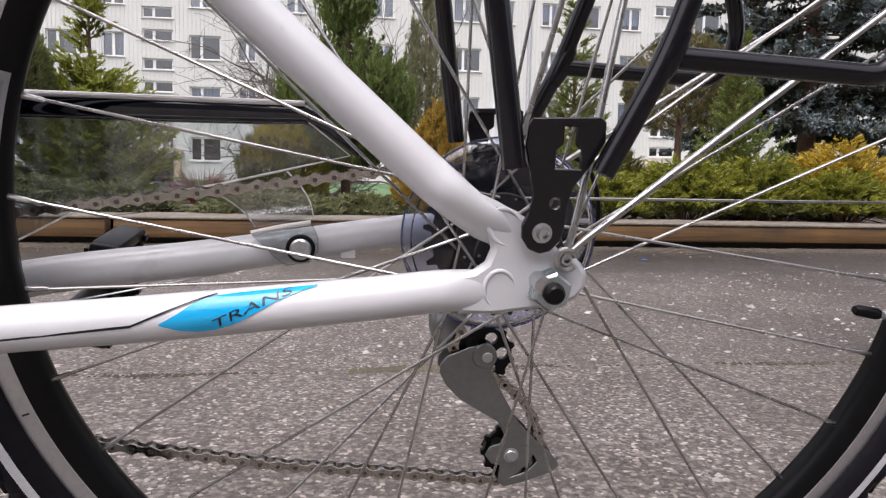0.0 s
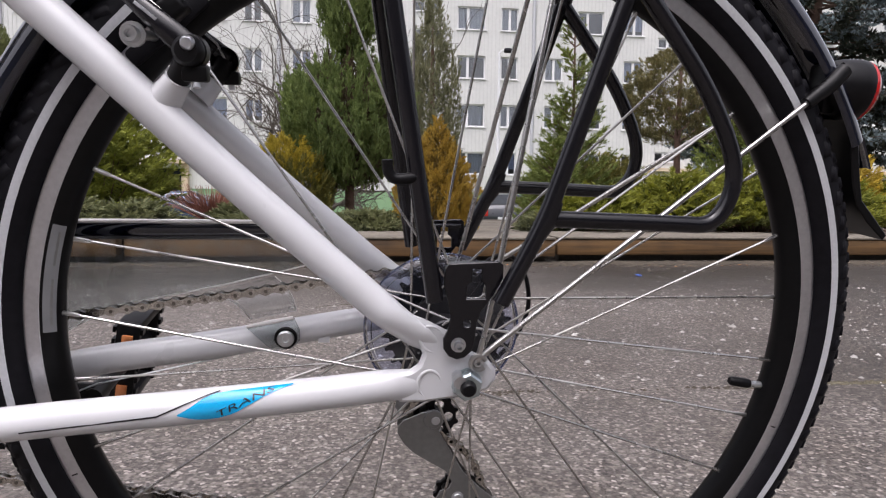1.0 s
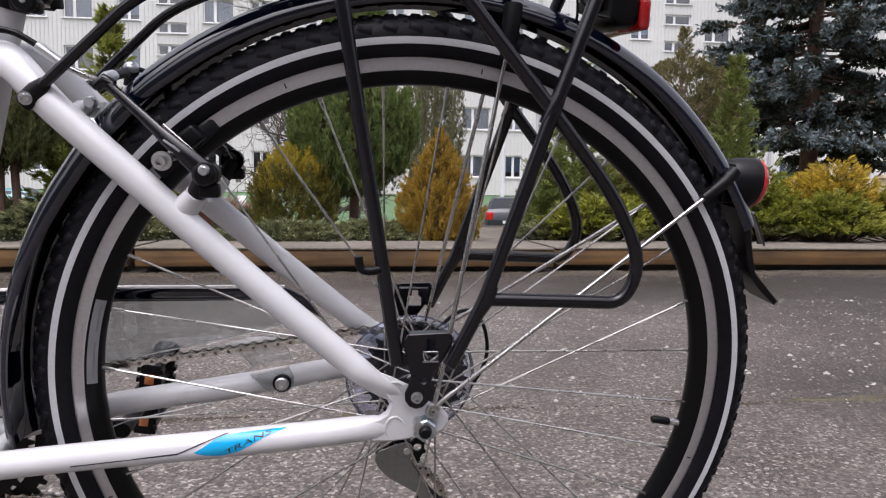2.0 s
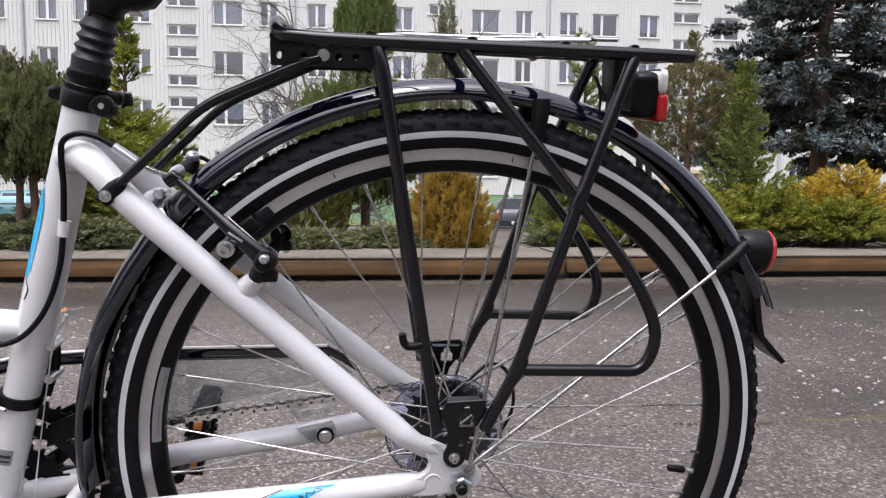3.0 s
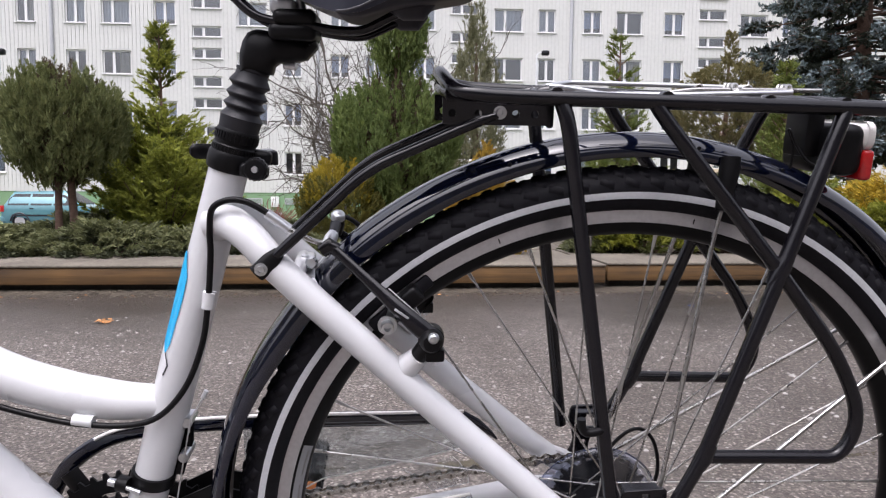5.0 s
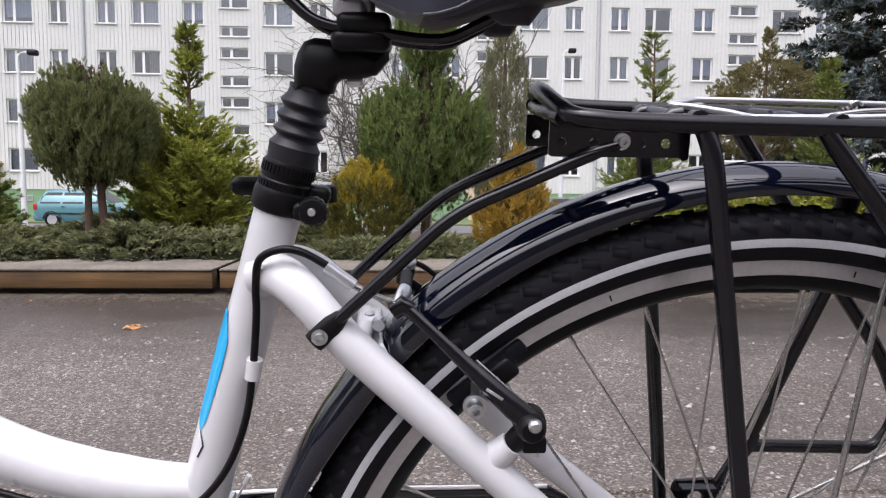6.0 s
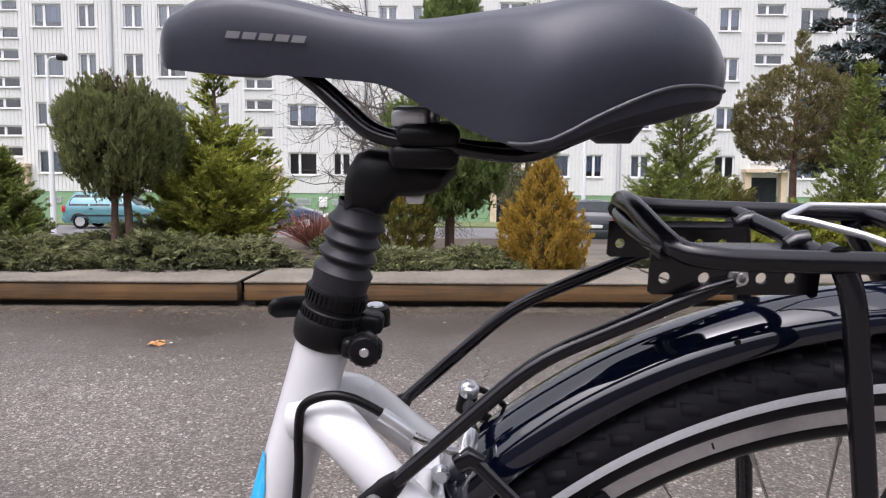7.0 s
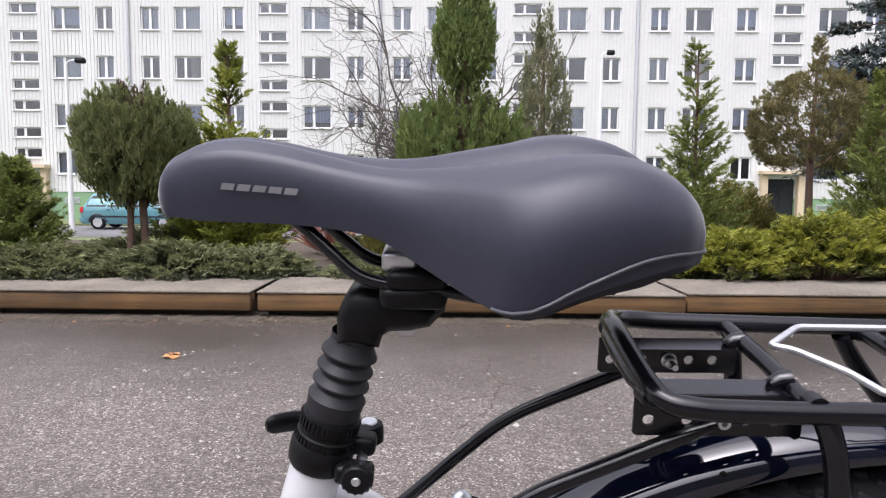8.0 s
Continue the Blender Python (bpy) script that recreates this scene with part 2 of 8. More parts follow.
def asphalt_material(name):
    """Old asphalt: brown-grey binder with fine aggregate, a few pale stones, worn and damp stretches."""
    m = bpy.data.materials.new(name)
    m.use_nodes = True
    n, l = m.node_tree.nodes, m.node_tree.links
    b = n["Principled BSDF"]
    tc = n.new("ShaderNodeTexCoord")

    def noise(scale, detail, rough=0.55):
        t = n.new("ShaderNodeTexNoise")
        t.inputs["Scale"].default_value, t.inputs["Detail"].default_value, t.inputs["Roughness"].default_value = scale, detail, rough
        l.new(tc.outputs["Object"], t.inputs["Vector"])
        return t.outputs[0]

    def stones(scale, low, high):
        v = n.new("ShaderNodeTexVoronoi")
        v.inputs["Scale"].default_value = scale
        l.new(tc.outputs["Object"], v.inputs["Vector"])
        sep = n.new("ShaderNodeSeparateColor")
        l.new(v.outputs["Color"], sep.inputs[0])
        mr = n.new("ShaderNodeMapRange")
        mr.inputs["From Min"].default_value, mr.inputs["From Max"].default_value = low, high
        l.new(sep.outputs[0], mr.inputs["Value"])
        return v, mr.outputs[0]

    def blend(fac, a, c, mode="MIX"):
        x = n.new("ShaderNodeMix")
        x.data_type, x.blend_type = "RGBA", mode
        for k, q in ((0, fac), (6, a), (7, c)):
            if isinstance(q, (int, float)):
                x.inputs[k].default_value = q
            elif isinstance(q, tuple):
                x.inputs[k].default_value = (*q, 1)
            else:
                l.new(q, x.inputs[k])
        return x.outputs[2]

    def stretch(v, a, c, lo=0.0, hi=1.0):
        mr = n.new("ShaderNodeMapRange")
        for k, q in (("From Min", a), ("From Max", c), ("To Min", lo), ("To Max", hi)):
            mr.inputs[k].default_value = q
        l.new(v, mr.inputs["Value"])
        return mr.outputs[0]

    big, mid, fine = noise(0.7, 7, 0.6), noise(11, 7, 0.65), noise(260, 4, 0.7)
    v1, pale = stones(165, 0.905, 0.97)
    v2, speck = stones(330, 0.0, 1.0)
    v3, dark = stones(150, 0.78, 0.94)
    v4, lump = stones(125, 0.0, 1.0)
    c = blend(stretch(fine, 0.36, 0.64), (0.070, 0.061, 0.054), (0.205, 0.187, 0.172))
    c = blend(0.40, c, blend(speck, (0.035, 0.030, 0.026), (0.310, 0.285, 0.265)))
    c = blend(0.50, c, blend(stretch(lump, 0.25, 1.0), (0.070, 0.061, 0.054), (0.400, 0.370, 0.345)))
    gap = stretch(v4.outputs["Distance"], 0.35, 0.75)
    c = blend(gap, c, blend(1.0, c, (0.62, 0.60, 0.58), "MULTIPLY"))
    c = blend(dark, c, (0.055, 0.049, 0.045))
    c = blend(pale, c, (0.47, 0.44, 0.41))
    c = blend(stretch(mid, 0.35, 0.75), c, blend(1.0, c, (0.76, 0.73, 0.70), "MULTIPLY"))
    c = blend(stretch(big, 0.40, 0.68), blend(1.0, c, (0.90, 0.88, 0.865), "MULTIPLY"), blend(1.0, c, (0.63, 0.605, 0.58), "MULTIPLY"))
    c = blend(stretch(noise(2.6, 6, 0.6), 0.42, 0.72), c, blend(1.0, c, (0.80, 0.775, 0.745), "MULTIPLY"))
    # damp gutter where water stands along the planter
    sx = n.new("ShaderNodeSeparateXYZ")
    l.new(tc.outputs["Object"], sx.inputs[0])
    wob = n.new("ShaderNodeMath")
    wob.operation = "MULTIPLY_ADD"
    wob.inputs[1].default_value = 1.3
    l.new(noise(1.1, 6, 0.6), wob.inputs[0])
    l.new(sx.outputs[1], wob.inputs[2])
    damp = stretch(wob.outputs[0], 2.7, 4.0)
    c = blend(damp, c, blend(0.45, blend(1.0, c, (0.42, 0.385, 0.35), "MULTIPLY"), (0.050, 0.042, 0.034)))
    # a broad damp patch that has not dried
    wet = n.new("ShaderNodeMath")
    wet.operation = "MULTIPLY_ADD"
    wet.inputs[1].default_value = 3.6
    l.new(noise(0.75, 7, 0.62), wet.inputs[0])
    l.new(sx.outputs[0], wet.inputs[2])
    c = blend(stretch(wet.outputs[0], 2.2, 3.5), c, blend(1.0, c, (0.50, 0.47, 0.44), "MULTIPLY"))
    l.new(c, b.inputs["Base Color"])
    rg = n.new("ShaderNodeMath")
    rg.operation, rg.use_clamp = "MULTIPLY_ADD", True
    rg.inputs[1].default_value = -0.2
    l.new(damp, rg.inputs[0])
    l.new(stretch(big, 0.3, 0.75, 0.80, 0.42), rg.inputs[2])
    l.new(rg.outputs[0], b.inputs["Roughness"])
    bp = n.new("ShaderNodeBump")
    bp.inputs["Strength"].default_value, bp.inputs["Distance"].default_value = 0.8, 0.004
    l.new(fine, bp.inputs["Height"])
    l.new(bp.outputs[0], b.inputs["Normal"])
    return m


def wood_material(name, dark, light, along="X"):
    m = bpy.data.materials.new(name)
    m.use_nodes = True
    n, l = m.node_tree.nodes, m.node_tree.links
    b = n["Principled BSDF"]
    tc, mp = n.new("ShaderNodeTexCoord"), n.new("ShaderNodeMapping")
    mp.inputs["Scale"].default_value = (0.6, 9, 22)
    l.new(tc.outputs["Object"], mp.inputs["Vector"])
    no, st = n.new("ShaderNodeTexNoise"), n.new("ShaderNodeTexNoise")
    no.inputs["Scale"].default_value, no.inputs["Detail"].default_value = 2.2, 8
    st.inputs["Scale"].default_value, st.inputs["Detail"].default_value = 2.6, 4
    l.new(mp.outputs[0], no.inputs["Vector"])
    l.new(tc.outputs["Object"], st.inputs["Vector"])
    r = n.new("ShaderNodeValToRGB")
    r.color_ramp.elements[0].position, r.color_ramp.elements[1].position = 0.3, 0.72
    r.color_ramp.elements[0].color, r.color_ramp.elements[1].color = (*dark, 1), (*light, 1)
    av = n.new("ShaderNodeMath")
    av.operation = "MULTIPLY_ADD"
    av.inputs[1].default_value = 0.55
    l.new(no.outputs[0], av.inputs[0])
    sc = n.new("ShaderNodeMath")
    sc.operation = "MULTIPLY"
    sc.inputs[1].default_value = 0.45
    l.new(st.outputs[0], sc.inputs[0])
    l.new(sc.outputs[0], av.inputs[2])
    l.new(av.outputs[0], r.inputs[0])
    l.new(r.outputs[0], b.inputs["Base Color"])
    b.inputs["Roughness"].default_value = 0.75
    bp = n.new("ShaderNodeBump")
    bp.inputs["Strength"].default_value, bp.inputs["Distance"].default_value = 0.5, 0.006
    l.new(no.outputs[0], bp.inputs["Height"])
    l.new(bp.outputs[0], b.inputs["Normal"])
    return m


M_white = material("white_gloss_paint", (0.600, 0.606, 0.622), 0.28, 0, (0.645, 0.648, 0.660), (5, 40), coat=0.6, rough_var=0.05, bump=0.03, bump_scale=60)
M_blue = material("blue_decal", (0.0, 0.36, 0.70), 0.25, 0, (0.0, 0.40, 0.75), coat=0.5)
M_line = material("black_decal", (0.008, 0.008, 0.01), 0.3)
M_black = material("black_powder_coat", (0.0030, 0.0028, 0.0042), 0.21, 0, (0.0050, 0.0046, 0.0068), (9, 300), bump=0.05, bump_scale=900, rough_var=0.05, spec=0.48, coat=0.0)
M_plastic = material("black_plastic", (0.0027, 0.0026, 0.0030), 0.40, 0, (0.0060, 0.0057, 0.0066), (15, 200), bump=0.05, bump_scale=700, spec=0.20)
M_guard = material("black_gloss_mudguard", (0.0015, 0.0025, 0.009), 0.045, 0, (0.0025, 0.004, 0.013), (4, 30), coat=0.8, rough_var=0.02, spec=0.5)
M_rubber = material("tyre_rubber", (0.0034, 0.0032, 0.0048), 0.60, 0, (0.0078, 0.0073, 0.0100), (12, 150), bump=0.12, bump_scale=500, spec=0.18)
M_boot = material("boot_rubber", (0.010, 0.010, 0.013), 0.5, 0, (0.016, 0.016, 0.020), (12, 150), spec=0.4)
M_strip = material("reflective_strip", (0.4960, 0.5040, 0.5280), 0.45, 0, (0.5920, 0.6000, 0.6160), (20, 400))
M_track = material("brake_track_aluminium", (0.5270, 0.5270, 0.5440), 0.34, 0.9, (0.6290, 0.6290, 0.6460), (7, 260), bump=0.05, bump_scale=1500)
M_rim = material("black_anodised_rim", (0.0025, 0.0025, 0.0030), 0.36, 0.0, (0.0045, 0.0045, 0.0050), (10, 200), spec=0.18)
M_spoke = material("stainless_spoke", (0.43, 0.42, 0.405), 0.27, 1.0, (0.55, 0.54, 0.52), (30, 300))
M_steel = material("zinc_plated_steel", (0.58, 0.60, 0.62), 0.3, 1.0, (0.72, 0.73, 0.74), (40, 300), bump=0.05, bump_scale=900)
M_zinc = material("blue_zinc_steel", (0.42, 0.50, 0.52), 0.28, 1.0, (0.55, 0.62, 0.64), (40, 300), bump=0.05, bump_scale=900)
M_alloy = material("silver_alloy", (0.60, 0.61, 0.63), 0.35, 0.85, (0.70, 0.71, 0.73), (20, 300))
M_grey = material("grey_painted_cage", (0.205, 0.205, 0.200), 0.34, 0.55, (0.250, 0.250, 0.245), (12, 200))
M_chain = material("oiled_chain_steel", (0.40, 0.365, 0.32), 0.24, 1.0, (0.56, 0.53, 0.48), (60, 300))
M_pin = material("chain_pin_steel", (0.13, 0.118, 0.105), 0.35, 0.9, (0.20, 0.18, 0.16), (60, 300))
M_cog = material("dark_sprocket_steel", (0.0110, 0.0110, 0.0130), 0.35, 0.7, (0.0240, 0.0240, 0.0270), (30, 200))
M_hub = material("dark_anodised_hub", (0.018, 0.018, 0.021), 0.35, 0.5, (0.030, 0.030, 0.034), (20, 200))
M_saddle = material("dark_grey_saddle_vinyl", (0.0135, 0.0155, 0.028), 0.50, 0, (0.0185, 0.0210, 0.036), (8, 300), bump=0.10, bump_scale=1400, rough_var=0.04, spec=0.5)
for key_, value_ in (("Sheen Weight", 0.28), ("Sheen Roughness", 0.35)):
    M_saddle.node_tree.nodes["Principled BSDF"].inputs[key_].default_value = value_
M_flank = material("dark_saddle_flank", (0.014, 0.013, 0.018), 0.5, 0, (0.020, 0.019, 0.026), (8, 300), bump=0.08, bump_scale=1400, spec=0.4)
M_piping = material("grey_piping", (0.055, 0.055, 0.062), 0.5)
M_mark = material("grey_print", (0.15, 0.15, 0.155), 0.5)
M_red = material("red_lens", (0.34, 0.008, 0.010), 0.12, 0, (0.46, 0.016, 0.014), (60, 200), coat=0.5)
M_clearlens = material("pale_lens", (0.72, 0.70, 0.68), 0.15, 0, (0.8, 0.78, 0.76), coat=0.5)
M_orange = material("orange_reflector", (0.60, 0.19, 0.06), 0.25, 0, (0.70, 0.27, 0.10), (80, 300), coat=0.4)
M_sheet = clear_material("clear_plastic_sheet", (0.84, 0.87, 0.88), 0.04, 0.08, 0.25, 0.06)
M_disc = clear_material("clear_spoke_disc", (0.60, 0.65, 0.84), 0.04, 0.06, 0.1, 0.015)
M_sticker = material("silver_sticker", (0.20, 0.205, 0.215), 0.4, 0.2, (0.27, 0.275, 0.285))
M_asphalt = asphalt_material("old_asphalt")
M_road = material("street_asphalt", (0.085, 0.084, 0.086), 0.85, 0, (0.135, 0.133, 0.135), (0.6, 30), bump=0.2, bump_scale=90)
M_soil = material("planter_soil", (0.035, 0.026, 0.018), 0.95, 0, (0.075, 0.055, 0.038), (3, 60), bump=0.6, bump_scale=60)
M_lawn = material("lawn", (0.072, 0.111, 0.033), 0.9, 0, (0.143, 0.156, 0.065), (0.7, 25), bump=0.6, bump_scale=40)
M_timber = wood_material("weathered_timber_face", (0.016, 0.010, 0.006), (0.190, 0.100, 0.030))
M_slab = material("worn_slab_top", (0.080, 0.069, 0.053), 0.85, 0, (0.175, 0.154, 0.122), (2.5, 40), bump=0.35, bump_scale=70)
M_base = material("dark_concrete_base", (0.05, 0.043, 0.036), 0.8, 0, (0.10, 0.088, 0.072), (3, 40), bump=0.4, bump_scale=50)
M_dirt = material("kerb_dirt", (0.0301, 0.0234, 0.0159), 0.95, 0, (0.0710, 0.0572, 0.0384), (5, 80), bump=0.7, bump_scale=90)
M_moss = material("moss_and_grit", (0.045, 0.038, 0.024), 0.9, 0, (0.10, 0.088, 0.055), (9, 90), bump=0.7, bump_scale=120)
M_stone = material("pale_grit", (0.17, 0.16, 0.145), 0.8, 0, (0.40, 0.385, 0.36), (40, 200), island=0.8)
M_wall = material("pale_cladding", (0.555, 0.563, 0.545), 0.6, 0, (0.63, 0.633, 0.61), (0.35, 6), bump=0.05, bump_scale=30)
M_backwall = material("dull_render", (0.1870, 0.1815, 0.1705), 0.9, 0, (0.2310, 0.2255, 0.2145), (0.5, 8), bump=0.2, bump_scale=40)
M_rib = material("cladding_ribs", (0.512, 0.520, 0.502), 0.6, 0, (0.585, 0.588, 0.567), (0.35, 6))
M_plinth = material("green_plinth_render", (0.17, 0.30, 0.16), 0.85, 0, (0.22, 0.35, 0.20), (0.8, 20), bump=0.2, bump_scale=40)
M_pvc = material("white_window_frame", (0.66, 0.67, 0.67), 0.4, 0, (0.71, 0.71, 0.71))
M_room = material("dark_room_backing", (0.10, 0.095, 0.09), 0.9, 0, (0.16, 0.15, 0.14), (0.5, 3))
M_curtain = material("net_curtain", (0.62, 0.62, 0.70), 0.9, 0, (0.78, 0.77, 0.84), (3, 30), bump=0.3, bump_scale=20)
M_curtain_blue = material("blue_curtain", (0.42, 0.50, 0.76), 0.9, 0, (0.54, 0.60, 0.84), (3, 30))
M_curtain_beige = material("beige_curtain", (0.50, 0.44, 0.36), 0.9, 0, (0.60, 0.54, 0.46), (3, 30))
M_window = clear_material("window_glass", (0.80, 0.84, 0.86), 0.10, 0.02)
M_arm = clear_material("clear_plastic_arm", (0.94, 0.95, 0.96), 0.10, 0.02)
M_pipe = material("grey_downpipe", (0.42, 0.43, 0.45), 0.5, 0.2, (0.48, 0.49, 0.51))
M_portal = material("beige_portal", (0.50, 0.40, 0.27), 0.8, 0, (0.58, 0.48, 0.34))
M_bark = material("brown_bark", (0.085, 0.050, 0.036), 0.9, 0, (0.175, 0.108, 0.078), (6, 50), bump=0.8, bump_scale=60)
M_bare = material("grey_brown_twigs", (0.0650, 0.0525, 0.0450), 0.9, 0, (0.1050, 0.0900, 0.0775), (2, 20))
M_thuja = material("dark_green_thuja", (0.094, 0.121, 0.045), 0.75, 0, (0.240, 0.255, 0.094), (3, 11), island=0.5, trans=0.3)
M_thuja2 = material("thuja_green", (0.078, 0.120, 0.034), 0.75, 0, (0.212, 0.268, 0.072), (3, 11), island=0.5, trans=0.3)
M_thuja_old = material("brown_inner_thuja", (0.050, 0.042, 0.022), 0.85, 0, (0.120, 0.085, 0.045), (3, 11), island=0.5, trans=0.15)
M_column = material("grey_green_thuja", (0.105, 0.112, 0.060), 0.8, 0, (0.255, 0.250, 0.135), (3, 11), island=0.5, trans=0.3)
M_cypress = material("yellow_green_cypress", (0.100, 0.130, 0.020), 0.75, 0, (0.380, 0.400, 0.062), (3, 12), island=0.6, trans=0.32)
M_cypress2 = material("feathery_cypress", (0.065, 0.100, 0.022), 0.75, 0, (0.240, 0.280, 0.065), (3, 12), island=0.6, trans=0.3)
# Darker cypress green: the crown's inner shade painted as colour.
M_cypress_shade = material("shaded_cypress_twigs", (0.060, 0.083, 0.015), 0.8, 0, (0.205, 0.228, 0.040), (3, 12), island=0.6, trans=0.25)
M_orangebush = material("ochre_thuja", (0.225, 0.140, 0.018), 0.8, 0, (0.500, 0.335, 0.045), (4, 16), island=0.6, trans=0.25)
# Darker, duller copy of the ochre for the inner foliage.
M_orange_inner = material("dull_orange_thuja", (0.110, 0.075, 0.015), 0.85, 0, (0.260, 0.170, 0.030), (4, 16), island=0.6, trans=0.2)
M_hedge = material("lime_juniper", (0.080, 0.102, 0.010), 0.75, 0, (0.350, 0.352, 0.042), (2.2, 9), island=0.5, trans=0.3)
# Dark copy of the lime green: shade among the boughs put into the colour.
M_hedge_shade = material("shaded_juniper_twigs", (0.025, 0.036, 0.007), 0.8, 0, (0.130, 0.135, 0.022), (2.2, 9), island=0.5, trans=0.2)
M_gold = material("golden_juniper", (0.200, 0.150, 0.012), 0.75, 0, (0.640, 0.450, 0.045), (2.2, 9), island=0.5, trans=0.3)
M_goldtip = material("golden_evergreen_tips", (0.210, 0.170, 0.014), 0.75, 0, (0.560, 0.440, 0.045), (3, 12), island=0.6, trans=0.3)
M_juniper = material("creeping_juniper", (0.056, 0.068, 0.029), 0.8, 0, (0.235, 0.245, 0.108), (2.2, 10), island=0.5, trans=0.3)
# Grey-green darkened for the gaps low in the mat, shade held in the colour.
M_juniper_shade = material("shaded_creeping_juniper", (0.022, 0.030, 0.014), 0.85, 0, (0.095, 0.104, 0.050), (2.2, 10), island=0.5, trans=0.2)
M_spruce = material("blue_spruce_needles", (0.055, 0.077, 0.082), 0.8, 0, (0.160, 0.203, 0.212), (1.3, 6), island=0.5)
# Older, greener needles, darkened further for the shade inside the tree.
M_spruce_old_shade = material("old_shaded_spruce_needles", (0.014, 0.019, 0.012), 0.85, 0, (0.052, 0.064, 0.044), (1.3, 6), island=0.5)
M_brown = material("brown_green_cypress", (0.088, 0.088, 0.036), 0.8, 0, (0.290, 0.250, 0.105), (1.6, 7), island=0.5, trans=0.25)
M_oliveshrub = material("olive_shrub", (0.060, 0.070, 0.014), 0.8, 0, (0.250, 0.220, 0.042), (3, 12), island=0.6, trans=0.25)
M_dead = material("reddish_bare_shrub", (0.15, 0.055, 0.038), 0.9, 0, (0.26, 0.11, 0.075))
M_leaf = material("fallen_leaf", (0.30, 0.13, 0.04), 0.8, 0, (0.45, 0.22, 0.08), (40, 200))
M_bluebit = material("blue_wrapper", (0.02, 0.09, 0.40), 0.5)
M_teal = material("teal_car_paint", (0.085, 0.215, 0.245), 0.2, 0.15, (0.10, 0.245, 0.275), coat=0.6)
M_navy = material("dark_blue_car_paint", (0.045, 0.070, 0.125), 0.2, 0.2, (0.055, 0.082, 0.142), coat=0.8)
M_dark = material("charcoal_car_paint", (0.018, 0.021, 0.028), 0.30, 0.1, (0.025, 0.028, 0.035), coat=0.2, spec=0.35)
M_carglass = material("car_glass", (0.016, 0.019, 0.022), 0.10, 0, (0.028, 0.032, 0.036), coat=0.0, spec=0.25)
M_hubcap = material("wheel_trim", (0.45, 0.45, 0.46), 0.35, 0.6, (0.55, 0.55, 0.56))
M_post = material("pale_post", (0.62, 0.63, 0.64), 0.5, 0.1, (0.70, 0.71, 0.72))


# ---- ground: the asphalt yard, falling to the street behind ----
def ground_height(y):
    return float(np.interp(y, [-2000, 4.6, 9.0, 14, 22, 27, 2000], [0, 0, 0.0, -0.45, -0.85, -0.95, -0.95]))


ys = sorted(set([-2000, -300, -60, -20, -8, -4, -2, -1, 0, 1, 2, 3, 4, 4.6, 6, 7.5, 9, 10, 12, 14, 16, 19, 22, 24, 27, 31, 36, 42, 60, 300, 2000]))
xs = [-2000, -300, -80, -30, -15, -8, -4, -2, 0, 2, 4, 8, 15, 30, 80, 300, 2000]
gv = [(x, y, ground_height(y)) for y in ys for x in xs]
gf = [(j * len(xs) + i, j * len(xs) + i + 1, (j + 1) * len(xs) + i + 1, (j + 1) * len(xs) + i) for j in range(len(ys) - 1) for i in range(len(xs) - 1)]
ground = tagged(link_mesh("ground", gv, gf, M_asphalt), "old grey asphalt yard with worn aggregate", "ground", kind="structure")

# lawn between the planter and the street, and the street itself
lv, lf = [], []
for k, y in enumerate(np.linspace(9.2, 23.0, 12)):
    for x in (-60, 60):
        lv.append((x, y, ground_height(y) + 0.02))
    if k:
        lf.append((2 * k - 2, 2 * k - 1, 2 * k + 1, 2 * k))
tagged(link_mesh("lawn", lv, lf, M_lawn), "rough green lawn sloping to the street", "lawn", kind="structure")
tagged(geo("road", box(-70, 70, 23.2, 31.5, -0.97, -0.90), M_road, smooth=False), "grey asphalt street with parked cars", "road", kind="structure")
tagged(geo("verge", box(-70, 70, 31.7, 36.6, -0.98, -0.84), M_lawn, smooth=False), "narrow green verge before the flats", "lawn", kind="structure")
tagged(geo("planter_bed", box(-14, 14, 4.75, 9.1, -0.2, 0.13), M_soil, smooth=False), "dark soil bed of the raised planter", "soil", kind="structure")

# dirt that has gathered along the planter, and a mossy seam in the asphalt
def ragged_strip(x0, x1, y0, y1, z, n, rag0, rag1, seed, bumpy=0.0):
    rnd = np.random.RandomState(seed)
    vs, fs = [], []
    a = np.convolve(rnd.normal(size=n + 8), np.ones(4) / 4, "same")[4:-3]
    b = np.convolve(rnd.normal(size=n + 8), np.ones(4) / 4, "same")[4:-3]
    for k in range(n + 1):
        x = x0 + (x1 - x0) * k / n
        ya, yb = y0 + rag0 * a[k], y1 + rag1 * b[k]
        vs += [(x, ya, z * 0.2), (x, (ya * 2 + yb) / 3, z + bumpy * rnd.rand()), (x, (ya + 2 * yb) / 3, z + bumpy * rnd.rand()), (x, yb, z * 0.2)]
        if k:
            for i in range(3):
                fs.append((4 * k - 4 + i, 4 * k + i, 4 * k + 1 + i, 4 * k - 3 + i))
    return vs, fs


dirt = tagged(geo("dirt_strip", ragged_strip(-9, 9, 3.90, 4.16, 0.005, 1400, 0.07, 0.0, 3, 0.010), M_dirt), "dark grit and leaf litter along the planter", "dirt", kind="stuff")
